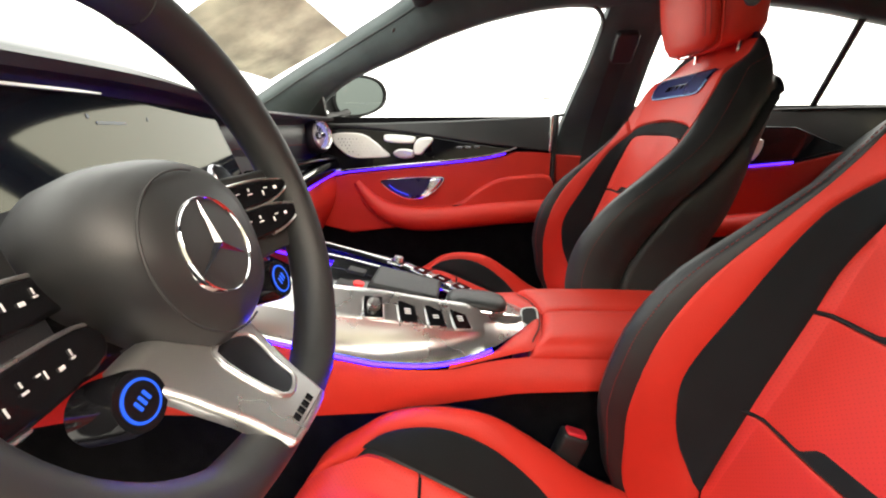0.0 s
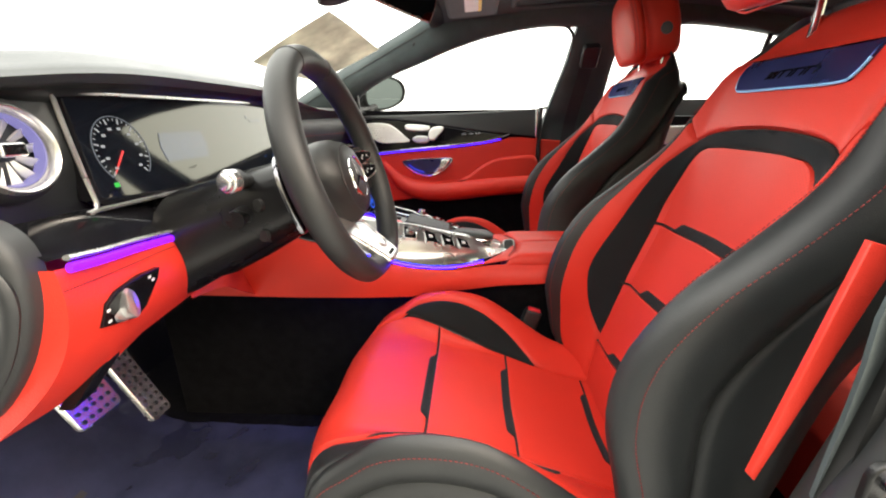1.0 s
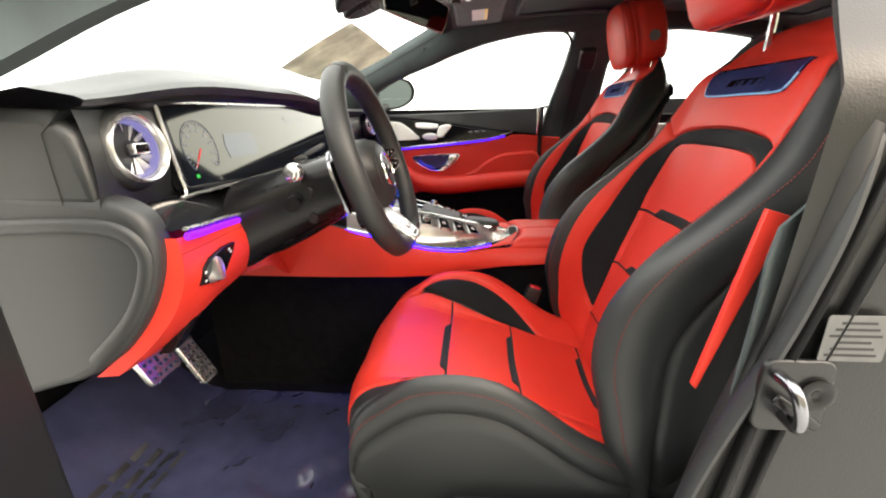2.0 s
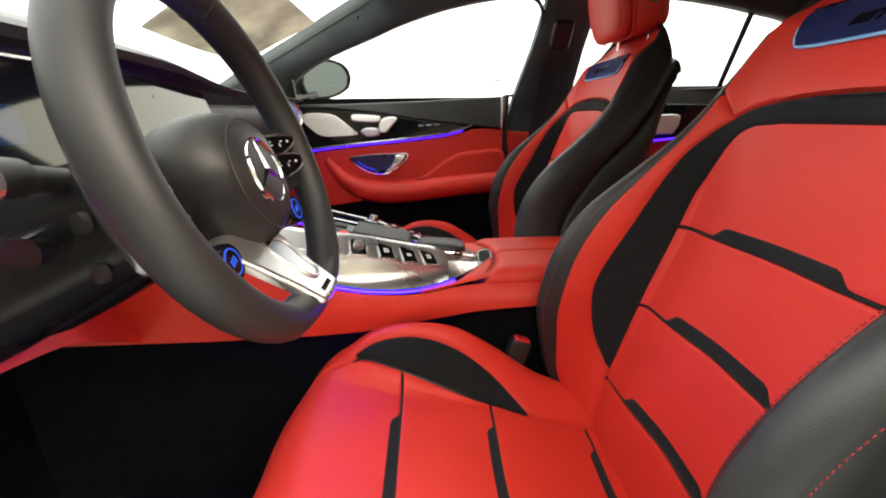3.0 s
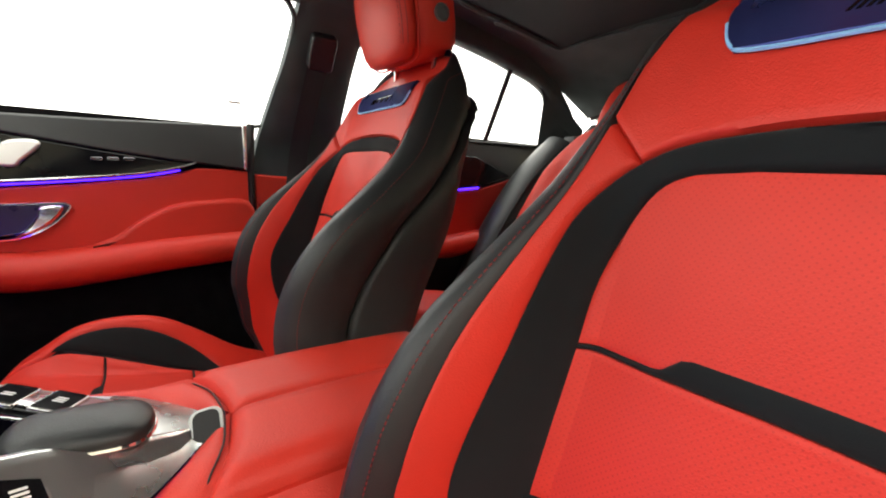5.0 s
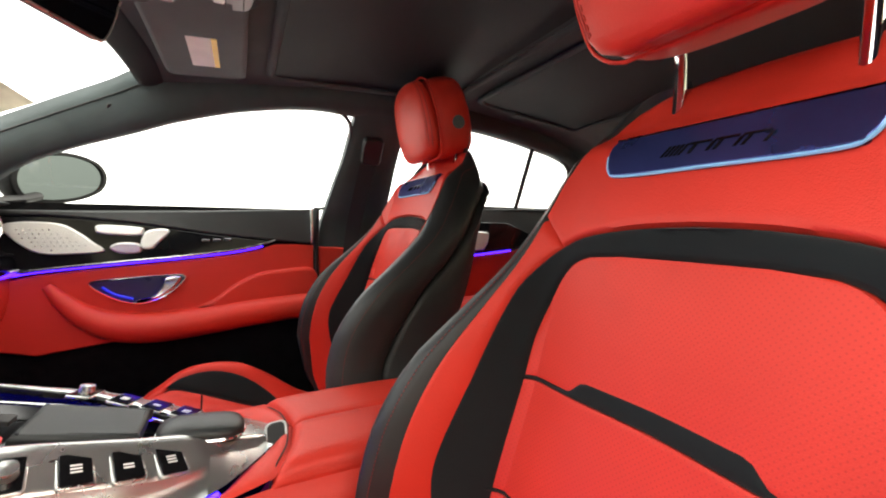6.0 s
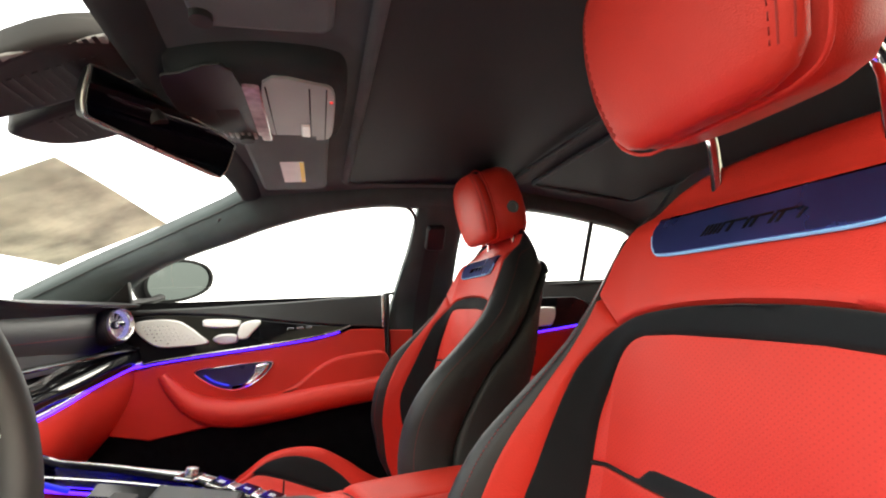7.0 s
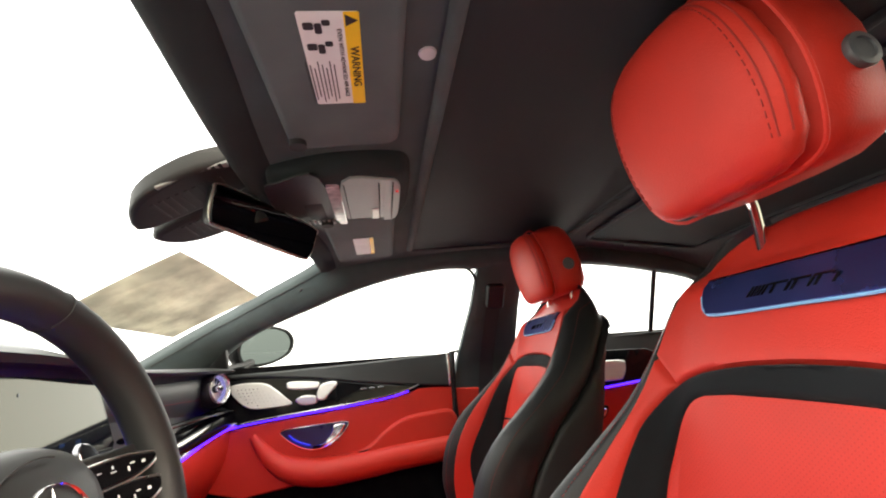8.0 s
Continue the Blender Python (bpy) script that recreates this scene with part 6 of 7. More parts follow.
part("rear_door_core", join(grid(lambda u, v: rpt(0.52 + 0.92 * u, 0.30 + 0.785 * v, -0.004), 12, 12), box(0.52, 1.44, 0.775, 0.81, 0.33, 1.07, 0.01)), plastic, rdoor)
part("rear_gloss_insert", slab([(0.55, 0.878), (0.80, 0.893), (1.05, 0.915), (1.20, 0.955), (1.05, 1.02), (0.80, 1.025), (0.55, 1.02)], lambda x, z, h: rpt(x, z, h), 0.010, 0.003), gloss, rdoor, "gloss black rear door insert")
part("light_strip", sweep([rpt(x, z, 0.012) for x, z in spline([(0.55, 0.874), (0.80, 0.889), (1.05, 0.911)], 6)], 0.0022, 0.0032, n=8), led, rdoor, "glowing blue light strip")
part("rear_red_panel", slab([(0.54, 0.868), (0.80, 0.883), (1.05, 0.905), (1.25, 0.955), (1.32, 0.94), (1.30, 0.70), (0.95, 0.66), (0.54, 0.68)], lambda x, z, h: rpt(x, z, h), 0.009, 0.004), red, rdoor, "red leather rear door panel")
part("rear_armrest", sweep(spline([(0.56, 0.72, 0.70), (0.80, 0.70, 0.705), (1.10, 0.70, 0.735), (1.25, 0.72, 0.76)], 5), 0.04, 0.035, n=14), red, rdoor)
rh = part("rear_handle_bowl", slab([tuple(p) for p in spline([(0.765, 0.835), (0.84, 0.835), (0.856, 0.825), (0.840, 0.795), (0.800, 0.780), (0.768, 0.790)], 4, True)], lambda x, z, h: rpt(x, z, 0.007 + h), 0.006, 0.002, 2), gloss, rdoor, "dark handle bowl")
part("rear_handle", slab([tuple(p) for p in spline([(0.775, 0.822), (0.83, 0.826), (0.846, 0.820), (0.830, 0.797), (0.800, 0.788), (0.778, 0.795)], 4, True)], lambda x, z, h: rpt(x, z, 0.012 + h), 0.012, 0.004, 3), chrome, rh, "chrome door handle")
part("rear_speaker_panel", slab([tuple(p) for p in spline([(0.72, 0.975), (0.86, 0.985), (0.935, 0.984), (0.948, 0.970), (0.930, 0.925), (0.90, 0.915), (0.74, 0.920)], 4, True)], lambda x, z, h: rpt(x, z, 0.008 + h), 0.011, 0.004, 3), pale_silver, rdoor, "pale metal speaker panel")

# outer mirror
om = thing("door_mirror", "black outer mirror with grey reflecting glass on the door", "door mirror")
mo = [tuple(p) for p in spline([(-0.470, 1.115), (-0.450, 1.168), (-0.400, 1.195), (-0.335, 1.205), (-0.275, 1.190), (-0.250, 1.150), (-0.268, 1.100), (-0.335, 1.066), (-0.41, 1.056), (-0.455, 1.070)], 4, True)]


def mp(x, z, h):
    """The mirror's outline, turned towards the cabin."""
    k = x + 0.36
    return Vector((-0.36 + k * 0.69 - h * 0.81, 0.90 + k * 0.95 + h * 0.59, z))


mirror_mat = material("mirror_glass", (0.055, 0.065, 0.062), 0.03, metal=1.0)
rings = []
for k, h in ((0.6, 0.085), (0.85, 0.07), (0.97, 0.045), (1.0, 0.02), (0.995, 0.0), (0.97, -0.006), (0.88, -0.007), (0.86, 0.002)):
    rings.append([mp(-0.36 + (x + 0.36) * k, 1.13 + (z - 1.13) * k, h) for x, z in mo])
part("mirror_shell", loft(rings), material("matt_black_mirror_shell", (0.010, 0.010, 0.010), 0.8, spread=0.2, patch=12, spec=0.08), om, "black mirror shell")
part("mirror_pane", slab([(-0.36 + (x + 0.36) * 0.855, 1.13 + (z - 1.13) * 0.855) for x, z in mo], lambda x, z, h: mp(x, z, -h + 0.001), 0.002, 0.0004, 1), mirror_mat, om, "reflecting mirror glass")
part("mirror_foot", sweep(spline([(-0.46, 0.765, 1.055), (-0.43, 0.81, 1.062), (-0.40, 0.85, 1.075)], 4), 0.024, 0.012, n=10), rubber, om)

# seat belt at the passenger pillar
sb = thing("seat_belt", "black seat belt hanging from the pillar slide", "seat belt")


def strap(path, w, side):
    P = [Vector(p) for p in path]
    verts, faces = [], []
    sd = Vector(side)
    for p in P:
        verts += [p - sd * w, p + sd * w]
    n = len(P)
    off = Vector((0, -0.0015, 0))
    verts2 = [v + off for v in verts]
    f = [(2 * i, 2 * i + 1, 2 * i + 3, 2 * i + 2) for i in range(n - 1)]
    return verts + verts2, f + [tuple(j + 2 * n for j in q) for q in f]


part("webbing", strap(spline([(0.450, 0.610, 1.225), (0.440, 0.665, 1.13), (0.425, 0.722, 1.0), (0.41, 0.728, 0.85), (0.40, 0.715, 0.62), (0.40, 0.70, 0.45)], 6), 0.024, (1, 0, 0)), webbing, sb)
part("belt_slide", moved(slab(rounded_rect(0.062, 0.085, 0.012, 4), lambda a, b, h: Vector((a, -h, b)), 0.022, 0.006, 3), pose(0.452, 0.612, 1.235, 38, 0, 0)), plastic, sb, "black belt height slide")
part("slide_key", moved(slab(rounded_rect(0.030, 0.016, 0.004, 3), lambda a, b, h: Vector((a, -h, b)), 0.027, 0.003), pose(0.452, 0.612, 1.250, 38, 0, 0)), dark_chrome, sb)

# driver-side pillar, open door frame
jamb_paint = material("dark_grey_body_paint", (0.0080, 0.0083, 0.0083), 0.38, spread=0.2, patch=7, grain=0.1, grain_size=500)
dp = thing("door_frame_driver", "open door frame with striker, seal and red patch at the driver side", "door frame", kind="structure")
part("frame_panel", join(grid(lambda u, v: Vector((0.33 + 0.30 * u + lerp_table([(0, -0.04), (0.75, 0.0), (1, 0.06)], v), -0.791 - 0.022 * u + lerp_table([(0, 0), (0.72, 0.0), (1, 0.20)], v), 0.36 + 0.98 * v)), 6, 24)), jamb_paint, dp, "dark grey body frame")
part("door_seal", sweep(spline([(0.280, -0.757, 0.37), (0.298, -0.772, 0.62), (0.338, -0.780, 0.85), (0.362, -0.777, 1.02), (0.385, -0.70, 1.14), (0.42, -0.62, 1.27)], 6), 0.014, 0.018, n=10, up=(0, 1, 0)), rubber, dp, "grey rubber door seal")
part("door_seal_lip", sweep(spline([(0.235, -0.780, 0.37), (0.278, -0.790, 0.62), (0.322, -0.796, 0.79), (0.340, -0.798, 0.87), (0.356, -0.795, 0.95), (0.372, -0.775, 1.03), (0.405, -0.70, 1.14)], 6), 0.007, 0.012, n=10, up=(0, 1, 0)), grey_plastic, dp)
part("pillar_red_patch", slab([(0.280, 0.722), (0.286, 0.716), (0.344, 0.930), (0.320, 0.937)], lambda x, z, h: Vector((x, -0.742 - h, z)), 0.006, 0.002), red, dp, "red leather pillar strip")
stk = part("striker_plate", slab(rounded_rect(0.070, 0.085, 0.014, 4, 0.345, 0.755), lambda x, z, h: Vector((x, -0.803 - h, z)), 0.006, 0.002), jamb_paint, dp, "dark striker plate")
part("striker_loop", sweep(spline([(0.322, -0.806, 0.782), (0.324, -0.832, 0.780), (0.330, -0.840, 0.758), (0.336, -0.832, 0.736), (0.338, -0.806, 0.734)], 5), 0.006, n=10, up=(1, 0, 0)), dark_chrome, stk)
part("striker_bore", lathe([(0.004, 0.0), (0.017, 0.0), (0.018, 0.004), (0.012, 0.006), (0.004, 0.002)], 20, pose(0.364, -0.809, 0.760, 90, 0, 0)), satin_black, stk)
part("striker_bar", moved(box(-0.030, 0.030, -0.006, 0.0, -0.006, 0.006, 0.003), pose(0.345, -0.814, 0.742, 0, 35, 0)), satin_black, stk)
for dx, rr in ((0.0, 0.0045), (0.030, 0.004)):
    part("pressed_ridge", sweep(spline([(0.300 + dx, -0.797, 0.52), (0.318 + dx, -0.799, 0.70), (0.345 + dx, -0.800, 0.83), (0.372 + dx, -0.797, 0.95), (0.392 + dx, -0.788, 1.03), (0.43 + dx, -0.72, 1.12)], 6), rr, rr * 2.0, n=8, up=(0, 1, 0)), jamb_paint, dp)
# pale label whose shade is put into a dark grey base colour
lb = part("data_label", slab(rounded_rect(0.06, 0.05, 0.002, 1, 0.388, 0.822), lambda x, z, h: Vector((x, -0.806 - h, z)), 0.0008, 0.0002, 1), material("shaded_label_paper", (0.09, 0.09, 0.09), 0.5, spread=0.2, patch=40), dp, "data label with small print, greyed to stand for shade")
part("label_print", join(*[slab(rounded_rect(0.048 - 0.008 * (k % 3), 0.0028, 0.0004, 1, 0.387, 0.804 + 0.007 * k), lambda x, z, h: Vector((x, -0.8066 - h, z)), 0.0005, 0.0001, 1) for k in range(6)]), rubber, lb)


# ---- roof fittings ----
def visor(at, label, big):
    v = thing("sun_visor", label, "sun visor", "sun visors", at=at)
    o = [tuple(p) for p in rounded_rect(0.378, 0.158, 0.022, 5, 0.0, 0.004)]
    part("visor_panel", slab([(b, a) for a, b in o], lambda a, b, h: Vector((a, b, -h)), 0.020, 0.009, 4), visor_cloth, v, "charcoal cloth visor panel")
    return v


vm = pose(0.024, -0.372, 1.369, 0, -4, 0)
v1 = visor(vm, "charcoal driver sun visor with white and yellow warning label", True)
lab = part("warning_label", slab(rounded_rect(0.058, 0.140, 0.002, 1, 0.017, 0.005), lambda a, b, h: Vector((a, b, -0.0203 - h)), 0.0006, 0.0002, 1), paper, v1, "white label with black print")
part("yellow_band", slab(rounded_rect(0.015, 0.140, 0.001, 1, 0.0385, 0.005), lambda a, b, h: Vector((a, b, -0.0210 - h)), 0.0004, 0.0001, 1), yellow, lab, "yellow warning band")
pr = [slab(rounded_rect(0.0013, 0.070 - 0.010 * (k % 3), 0.0003, 1, -0.014 + k * 0.0042, 0.035), lambda a, b, h: Vector((a, b, -0.0210 - h)), 0.0004, 0.0001, 1) for k in range(8)]
for c in (-0.033, -0.006):
    for q, (da, db, w, hh) in enumerate(((-0.003, 0.0, 0.010, 0.009), (0.006, 0.003, 0.007, 0.013), (0.014, -0.004, 0.008, 0.007))):
        pr.append(slab(rounded_rect(w, hh, 0.002, 2, da, c + db - 0.015), lambda a, b, h: Vector((a, b, -0.0210 - h)), 0.0004, 0.0001, 1))
part("label_print", join(*pr), rubber, lab)
part("warning_triangle", slab([(0.0325, -0.062), (0.0445, -0.055), (0.0325, -0.048)], lambda a, b, h: Vector((a, b, -0.0214 - h)), 0.0005, 0.0001, 1), rubber, lab)
curve = bpy.data.curves.new("warning_text", "FONT")
curve.body = "WARNING"
curve.size = 0.013
curve.extrude = 0.0003
curve.align_x, curve.align_y = "CENTER", "CENTER"
tmp = new("warning_word", curve)
dg = bpy.context.evaluated_depsgraph_get()
me = bpy.data.meshes.new_from_object(tmp.evaluated_get(dg))
bpy.data.objects.remove(tmp)
me.materials.clear()
me.materials.append(rubber)
word = put(new("warning_word", me), lab)
curve = bpy.data.curves.new("bag_text", "FONT")
curve.body = "EVEN WITH ADVANCED AIR BAGS"
curve.size = 0.0068
curve.extrude = 0.0002
curve.align_x, curve.align_y = "CENTER", "CENTER"
tmp = new("bag_words", curve)
me = bpy.data.meshes.new_from_object(tmp.evaluated_get(bpy.context.evaluated_depsgraph_get()))
bpy.data.objects.remove(tmp)
me.materials.clear()
me.materials.append(rubber)
line_word = put(new("heading_line", me), lab)
line_word.matrix_basis = pose(0.0255, 0.008, -0.0214, 180, 0, 90)
word.matrix_basis = pose(0.0385, 0.010, -0.0218, 180, 0, 90)
lab.location = (-0.009, 0.002, 0)
part("visor_pivot", lathe([(0.003, 0), (0.012, 0), (0.012, 0.018), (0.003, 0.018)], 16, pose(-0.062, 0.165, -0.028)), rubber, v1)
v2 = visor(pose(0.024, 0.282, 1.357, 0, -4, 0), "charcoal passenger sun visor with small white label", False)
l2 = part("small_label", slab(rounded_rect(0.050, 0.150, 0.002, 1, 0.006, 0.035), lambda a, b, h: Vector((a, b, -0.0203 - h)), 0.0006, 0.0002, 1), paper, v2, "small white and yellow label")
part("yellow_band", slab(rounded_rect(0.010, 0.150, 0.001, 1, 0.026, 0.035), lambda a, b, h: Vector((a, b, -0.0210 - h)), 0.0004, 0.0001, 1), yellow, l2)
part("visor_pivot", lathe([(0.003, 0), (0.012, 0), (0.012, 0.018), (0.003, 0.018)], 16, pose(-0.062, -0.175, -0.028)), rubber, v2)

console_grey = material("mid_grey_plastic", (0.21, 0.215, 0.21), 0.4, spread=0.1, patch=8, grain=0.1, grain_size=1400)
oc = thing("overhead_console", "dark overhead console with map lamps and sunroof key", "overhead console")
o = [tuple(p) for p in spline([(-0.13, -0.075), (-0.10, -0.105), (0.0, -0.125), (0.10, -0.118), (0.135, -0.09), (0.140, 0.0), (0.135, 0.09), (0.10, 0.118), (0.0, 0.125), (-0.10, 0.105), (-0.13, 0.075)], 4, True)]
part("console_body", slab(o, lambda a, b, h: Vector((0.004 + 0.92 * a, 0.012 + 1.1 * b, 1.385 - h + 0.05 * a)), 0.044, 0.022, 5), header_cloth, oc, "dark overhead console body")
part("console_face", slab([tuple(p) for p in spline([(0.008, -0.088), (0.09, -0.090), (0.116, -0.072), (0.120, 0.0), (0.116, 0.082), (0.09, 0.101), (0.008, 0.103)], 4, True)], lambda a, b, h: Vector((0.004 + 0.92 * a, 0.012 + 1.1 * b, 1.3418 + 0.05 * a - h)), 0.005, 0.002, 3), console_grey, oc, "grey plastic face with keys")
part("console_front", slab([tuple(p) for p in spline([(-0.118, -0.07), (-0.09, -0.098), (-0.022, -0.112), (-0.022, 0.134), (-0.09, 0.12), (-0.118, 0.09)], 4, True)], lambda a, b, h: Vector((a, b, 1.3385 + 0.045 * a - h)), 0.003, 0.001), plastic, oc, "black front cover")
part("map_lamp", slab(rounded_rect(0.024, 0.20, 0.006, 3, -0.006, 0.025), lambda a, b, h: Vector((a, b, 1.3395 - h)), 0.005, 0.002), material("clear_lamp_lens", (0.35, 0.22, 0.25), 0.15, spread=0.3, patch=60, coat=0.5), oc, "ribbed map lamp lens")
part("roof_key", slab(rounded_rect(0.016, 0.050, 0.003, 3, 0.066, 0.075), lambda a, b, h: Vector((a, b, 1.3445 - h)), 0.008, 0.003), pale_silver, oc, "pale sunroof key")
part("seam", join(*[sweep([(x, -0.075, 1.3398 + 0.05 * (x - 0.06)), (x, 0.115, 1.3398 + 0.05 * (x - 0.06))], 0.0012, n=5) for x in (0.014, 0.075, 0.100)]), rubber, oc)
part("alarm_light", lathe([(0.0005, 0), (0.003, 0), (0.003, 0.002), (0.0005, 0.002)], 10, pose(0.108, -0.040, 1.3385)), lit_red, oc, "red alarm light")
part("front_pocket", box(-0.085, -0.032, 0.0, 0.085, 1.3325, 1.345, 0.004), rubber, oc)
for k in range(6):
    part("front_rib", box(-0.074 + k * 0.010, -0.069 + k * 0.010, 0.090, 0.112, 1.331, 1.336, 0.001, 1), console_grey, oc)

hs = thing("sensor_housing", "black ribbed sensor housing behind the windscreen mirror", "sensor housing")
for s in (-1, 1):
    o = [(-0.12, s * 0.010), (0.06, s * 0.010), (0.06, s * 0.085), (0.0, s * 0.125), (-0.08, s * 0.115), (-0.125, s * 0.07)]
    part("housing_half", slab([tuple(p) for p in spline(o, 3, True)], lambda a, b, h: Vector((-0.203 + a * 0.95, b - 0.004, 1.376 + a * 0.48 - h)), 0.035, 0.012, 3), rubber, hs)
    for k in range(9):
        x0 = -0.085 + k * 0.0125
        part("rib", slab([(x0, s * 0.022), (x0 + 0.006, s * 0.022), (x0 + 0.006, s * 0.085), (x0, s * 0.085)], lambda a, b, h: Vector((-0.203 + a * 0.95, b - 0.004, 1.376 + a * 0.48 - 0.0345 - h)), 0.002, 0.0006, 1), rubber, hs)
vp = part("vent_plate", slab([(-0.06, -0.122), (0.04, -0.112), (0.04, -0.090), (-0.06, -0.096)], lambda a, b, h: Vector((-0.203 + a * 0.95, b - 0.004, 1.376 + a * 0.48 - 0.030 - h)), 0.004, 0.001, 1), console_grey, hs, "grey slotted vent plate")
for k in range(9):
    part("slot", slab([(-0.052 + k * 0.010, -0.116), (-0.047 + k * 0.010, -0.116), (-0.047 + k * 0.010, -0.096), (-0.052 + k * 0.010, -0.096)], lambda a, b, h: Vector((-0.203 + a * 0.95, b - 0.004, 1.376 + a * 0.48 - 0.0338 - h)), 0.0008, 0.0002, 1), rubber, vp)
rm = thing("rear_view_mirror", "frameless rear-view mirror with dark glass below the housing", "rear-view mirror")
RM = look((-0.132, 0.014, 1.298), (0.60, -0.55, 1.15), 7)
o = [tuple(p) for p in spline([(-0.115, 0.020), (-0.105, 0.034), (0.0, 0.037), (0.105, 0.034), (0.115, 0.020), (0.108, -0.028), (0.08, -0.035), (-0.08, -0.035), (-0.108, -0.028)], 4, True)]
part("mirror_back", moved(slab(o, lambda a, b, h: Vector((a, b, h)), 0.022, 0.008, 4), RM), plastic, rm)
part("mirror_pane", moved(slab([(a * 0.98, b * 0.97) for a, b in o], lambda a, b, h: Vector((a, b, -h)), 0.003, 0.0006, 1), RM), material("dark_mirror_glass", (0.10, 0.10, 0.11), 0.03, metal=1.0), rm, "dark mirror glass")
part("mirror_rim", moved(sweep([(a, b, 0.0) for a, b in o], 0.0022, n=6, closed=True), RM), silver, rm)
part("mirror_stem", sweep(spline([(-0.14, 0.0, 1.30), (-0.155, 0, 1.325), (-0.16, 0, 1.35)], 4), 0.014, n=10, up=(0, 1, 0)), plastic, rm)
mic = tagged(mesh_object("microphone_dot", *lathe([(0.001, 0), (0.011, 0), (0.010, -0.003), (0.001, -0.004)], 20, pose(0.137, -0.350, 1.381)), material("pale_plastic", (0.6, 0.6, 0.6), 0.5, spread=0.05, patch=40)), "pale round sensor in the headliner", "sensor")
air = tagged(mesh_object("airbag_tab", *moved(slab(rounded_rect(0.05, 0.022, 0.006, 3), lambda a, b, h: Vector((a, b, -h)), 0.004, 0.002), Matrix.Translation((-0.168, 0.622, 1.283)) @ pose(0, 0, 0, -48, 0, 0) @ pose(0, 0, 0, 0, -22, 6)), grey_plastic), "grey airbag tab on the windscreen pillar", "tab")
hook = tagged(mesh_object("grab_lamp", *moved(slab(rounded_rect(0.07, 0.03, 0.010, 3), lambda a, b, h: Vector((a, b, -h)), 0.010, 0.004), pose(0.91, 0.47, 1.366, -12, 0, 0)), plastic), "small dark reading lamp at the rear roof edge", "lamp")

# ---- floor things ----
mat_ = thing("floor_mat_film", "dark blue translucent protective film over the driver floor mat", "floor film")
film = material("blue_plastic_film", (0.030, 0.033, 0.066), 0.22, spread=0.5, patch=5, grain=0.5, grain_size=60, coat=0.4)


def crumple(u, v):
    x, y = -0.95 + 0.72 * u, -0.69 + 0.50 * v
    z = 0.258 + 0.010 * noise.noise(Vector((x * 9, y * 9, 0))) + 0.006 * noise.noise(Vector((x * 25, y * 22, 3))) + 0.16 * smoothstep((-0.72 - x) / 0.26)
    return Vector((x, y, z))


part("film_sheet", join(grid(crumple, 60, 50)), film, mat_)
pr = []
for k in range(4):
    for q in range(3):
        c = Vector((-0.78 + k * 0.03, -0.60 + q * 0.06, 0))
        pr.append(slab([(c.x, c.y), (c.x + 0.012, c.y), (c.x + 0.012, c.y + 0.05), (c.x, c.y + 0.05)], lambda a, b, h: crumple((a + 0.95) / 0.72, (b + 0.69) / 0.50) + Vector((0, 0, 0.003 + h)), 0.0006, 0.0001, 1))
for bar_ in pr:
    part("film_print_bar", bar_, rubber, mat_)
for nm, y0, y1, z0, z1, xx, lab_ in (("brake_pedal", -0.490, -0.398, 0.480, 0.556, -0.685, "steel brake pedal with rubber studs"), ("accelerator_pedal", -0.350, -0.294, 0.378, 0.565, -0.705, "steel accelerator pedal with rubber studs")):
    pd = thing(nm, lab_, "pedal", "pedals")
    m = pose(xx, (y0 + y1) / 2, (z0 + z1) / 2, 0, -28, 0)
    w, hgt = y1 - y0, z1 - z0
    part("pedal_plate", moved(slab(rounded_rect(w, hgt, 0.012, 4), lambda a, b, h: Vector((h, a, b)), 0.010, 0.003), m), silver, pd, "brushed steel plate")
    studs = []
    for i in range(int(w / 0.016)):
        for j in range(int(hgt / 0.018)):
            studs.append(moved(lathe([(0.0005, 0), (0.0045, 0), (0.004, 0.003), (0.0005, 0.003)], 8, pose(0.0095, -w / 2 + 0.013 + i * 0.016, -hgt / 2 + 0.014 + j * 0.018, 0, 90, 0)), m))
    part("rubber_studs", join(*studs), rubber, pd)
    part("pedal_arm", sweep([m @ Vector((0, 0, 0)), Vector((xx - 0.15, (y0 + y1) / 2, (z0 + z1) / 2 + 0.22))], 0.012, n=8, up=(0, 1, 0)), plastic, pd)


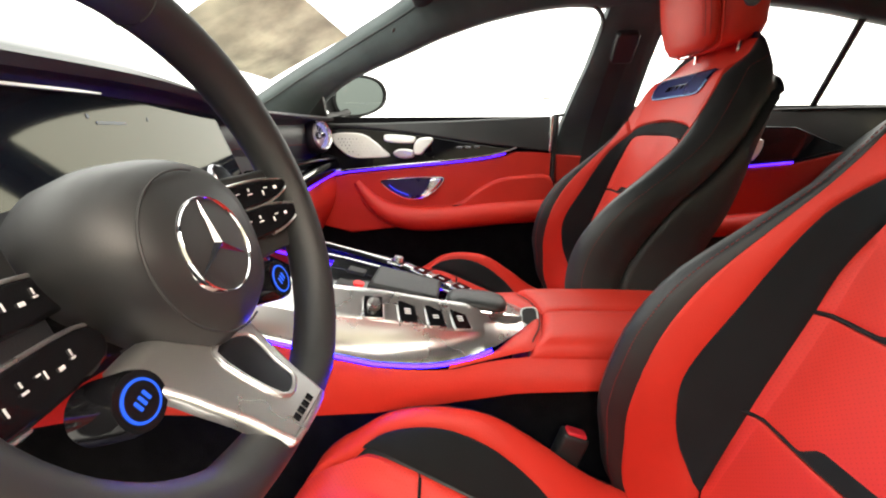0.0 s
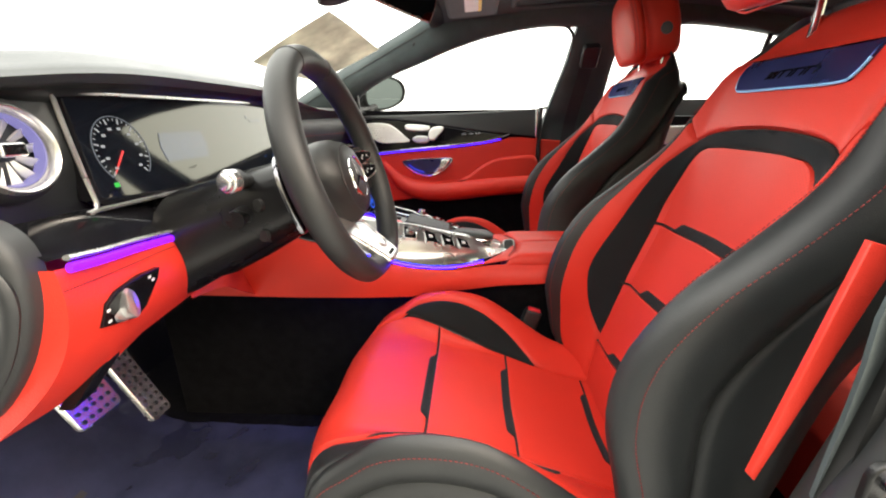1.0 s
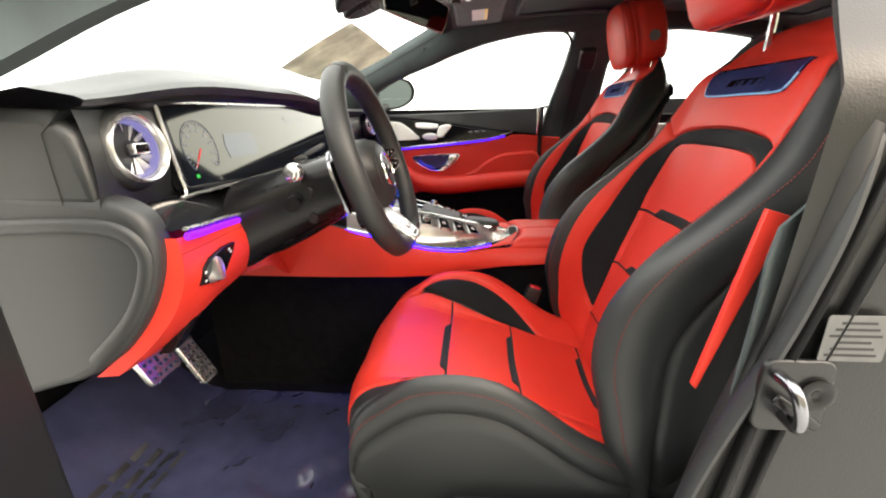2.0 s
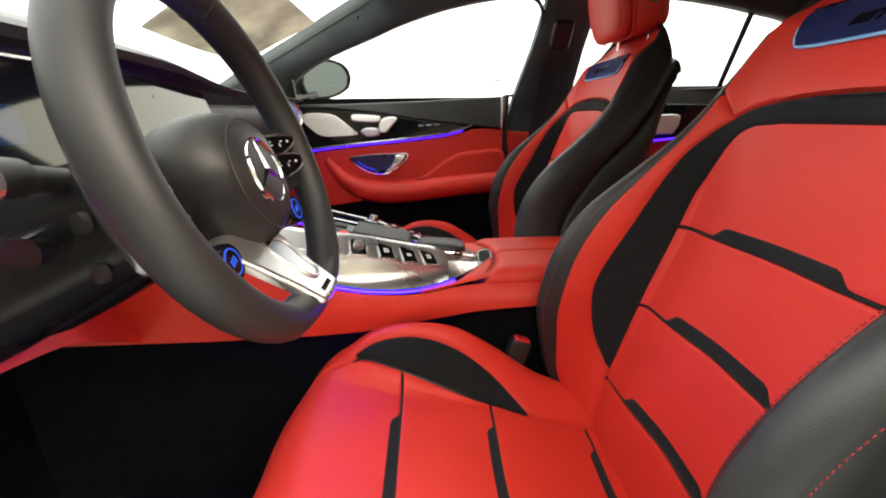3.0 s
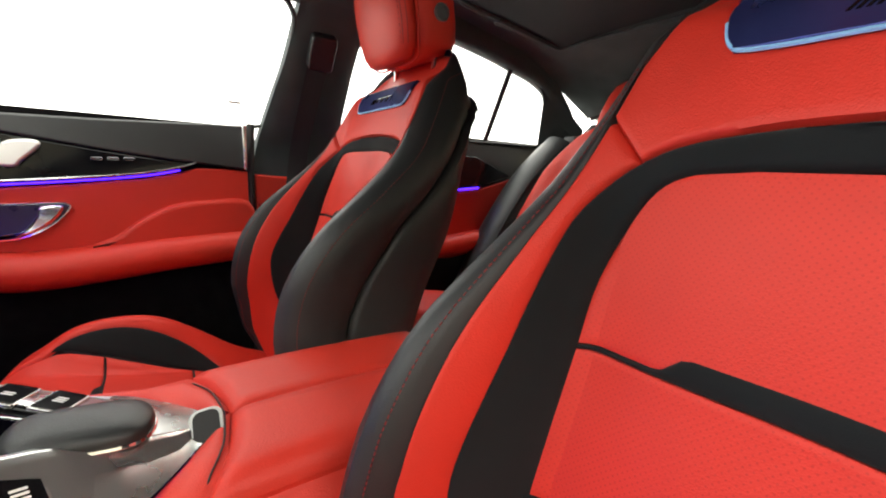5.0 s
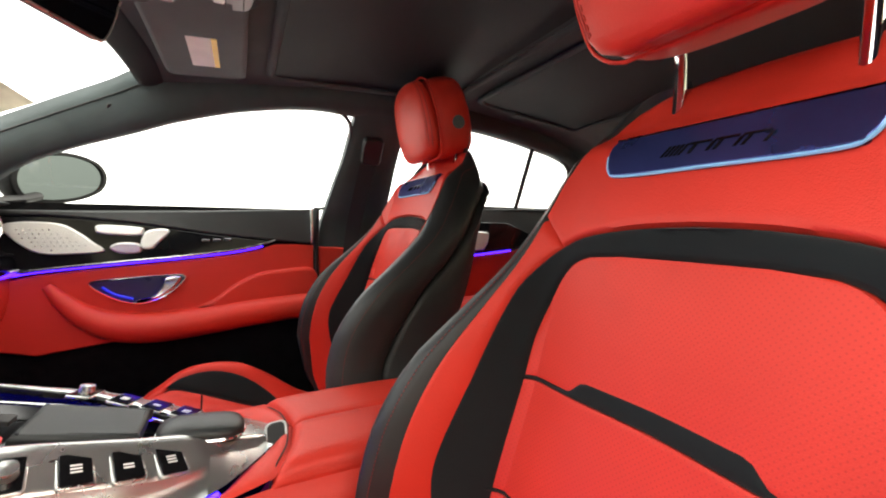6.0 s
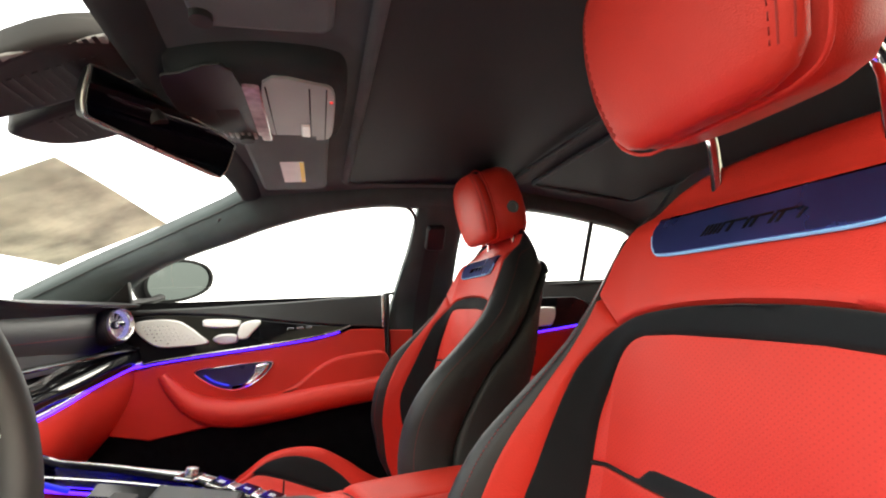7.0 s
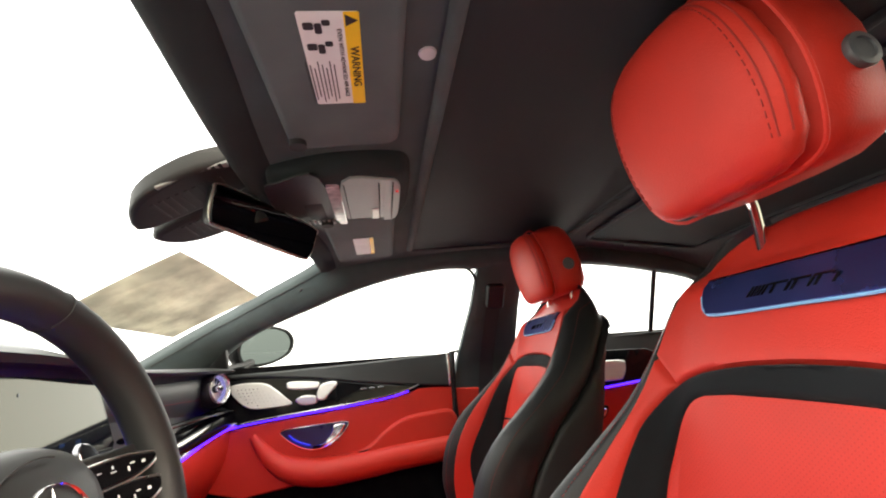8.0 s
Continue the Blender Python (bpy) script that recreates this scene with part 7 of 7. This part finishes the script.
# ---- rear seats ----
def rear_seat(at):
    rs = thing("back_row_seat", "red leather rear seat with black suede arch and black side", "car seat", "rear seats", at=at)

    def bk(a, z, h=0.0):
        x = 1.03 + (z - 0.55) * 0.46
        f = 0.045 * smoothstep((abs(a) - 0.12) / 0.10) * lerp_table([(0.55, 1), (0.95, 0.6), (1.05, 0)], z)
        return Vector((x - (f + h) * 0.9, a, z + 0.020 + (f + h) * 0.4))
    rings = []
    for z in np.linspace(0.46, 1.12, 18):
        r = lerp_table([(0.46, 0.25), (0.70, 0.26), (0.90, 0.235), (1.04, 0.19), (1.12, 0.13)], z)
        fr = [bk(a, z, -0.01) for a in np.linspace(-r, r, 13)]
        bkx = [Vector((fr[-1].x + 0.03, r + 0.02, z)), Vector((fr[6].x + 0.16, r, z)), Vector((fr[6].x + 0.16, -r, z)), Vector((fr[0].x + 0.03, -r - 0.02, z))]
        rings.append(fr + bkx)
    part("backrest_body", loft(rings), black, rs)
    bi = mirrored([tuple(p) for p in spline([(0.120, 0.60), (0.125, 0.75), (0.118, 0.85), (0.100, 0.905), (0.06, 0.918), (0, 0.92)], 5)])
    bo = mirrored([tuple(p) for p in spline([(0.130, 0.60), (0.155, 0.75), (0.150, 0.86), (0.125, 0.935), (0.07, 0.952), (0, 0.954)], 5)])
    ri = mirrored([tuple(p) for p in spline([(0.235, 0.55), (0.25, 0.72), (0.228, 0.90), (0.185, 1.04), (0.11, 1.10), (0, 1.11)], 5)])
    part("back_panel", pad([(-0.118, z) for z in np.linspace(0.58, 0.905, 10)], [(0.118, z) for z in np.linspace(0.58, 0.905, 10)], bk, 20, 16, 0.004, -0.004), red, rs)
    part("suede_arch", pad(bi, bo, bk, 60, 5, 0.007, -0.002), suede, rs)
    part("back_frame", pad(bo, ri, bk, 60, 10, 0.006, -0.004), red, rs)
    for z in (0.70, 0.80):
        lo, up_ = strip_curves(z, 0.115, 0.004, 0.016, 0.06)
        part("accent_strip", pad(lo, up_, bk, 30, 4, 0.007, 0.001, ends=False), suede, rs)

    def cu(a, s, h=0.0):
        x = 0.62 + s
        z = 0.60 - 0.09 * (s / 0.48) + 0.03 * smoothstep((abs(a) - 0.12) / 0.12) - (0.10 * (1 - smoothstep(s / 0.05)))
        return Vector((x - (h * 0.7 if s < 0.03 else 0), a, z + h))
    rings = []
    for s in np.linspace(0, 0.50, 14):
        fr = [cu(a, s, -0.008) for a in np.linspace(-0.26, 0.26, 15)]
        rings.append(fr + [Vector((fr[0].x, 0.265, 0.34)), Vector((fr[0].x, -0.265, 0.34))])
    part("cushion_body", loft(rings), red, rs)
    part("cushion_cover", pad([(-0.255, s) for s in np.linspace(0.0, 0.47, 16)], [(0.255, s) for s in np.linspace(0.0, 0.47, 16)], cu, 24, 26, 0.005, -0.004), red, rs)
    for sg in (-1, 1):
        part("suede_patch", pad([(sg * 0.15, s) for s in np.linspace(0.10, 0.36, 12)], [tuple(p) for p in spline([(sg * 0.152, 0.10), (sg * 0.205, 0.16), (sg * 0.21, 0.25), (sg * 0.152, 0.36)], 5)], cu, 24, 5, 0.0085, 0.0), suede, rs)
    rings = []
    for z, w, d in ((1.045, 0.082, 0.03), (1.06, 0.100, 0.045), (1.10, 0.106, 0.052), (1.17, 0.099, 0.052), (1.22, 0.084, 0.047), (1.248, 0.068, 0.038), (1.262, 0.046, 0.022)):
        rings.append([Vector((1.285 + (z - 1.04) * 0.25 + d * abs(math.cos(a)) ** 0.7 * (1 if math.cos(a) > 0 else -1), w * abs(math.sin(a)) ** 0.7 * (1 if math.sin(a) > 0 else -1), z)) for a in [2 * math.pi * k / 28 for k in range(28)]])
    part("rear_head_restraint", loft(rings), red, rs, "red leather head restraint")
    return rs


r1 = rear_seat(pose(0, 0.328, 0))
copy_thing(r1, pose(0, -0.328, 0))
rb = thing("rear_seat_belt", "black rear seat belt strap on the side bolster", "seat belt")
part("webbing", strap(spline([(1.335, 0.572, 1.095), (1.215, 0.545, 0.945), (1.085, 0.535, 0.76), (1.02, 0.53, 0.62)], 6), 0.024, (0.3, 1, 0)), webbing, rb)
part("belt_tongue", box(1.00, 1.02, 0.505, 0.555, 0.56, 0.64, 0.006), plastic, rb)
side_b = thing("rear_side_bolster", "black leather bolster beside the rear seat", "seat bolster")
part("belt_guide", box(1.335, 1.40, 0.545, 0.600, 1.080, 1.108, 0.008, 3), plastic, rb, "black belt guide")
line_ = [(1.00, 0.650, 0.55), (1.10, 0.645, 0.74), (1.22, 0.628, 0.925), (1.345, 0.605, 1.050)]
part("bolster_pad", sweep(spline(line_, 6), 0.075, 0.085, n=16, up=(0, 1, 0)), black, side_b)
part("bolster_piping", sweep(spline([(x - 0.058, y - 0.055, z + 0.02) for x, y, z in line_], 6), 0.003, n=6, up=(0, 1, 0)), rubber, side_b)
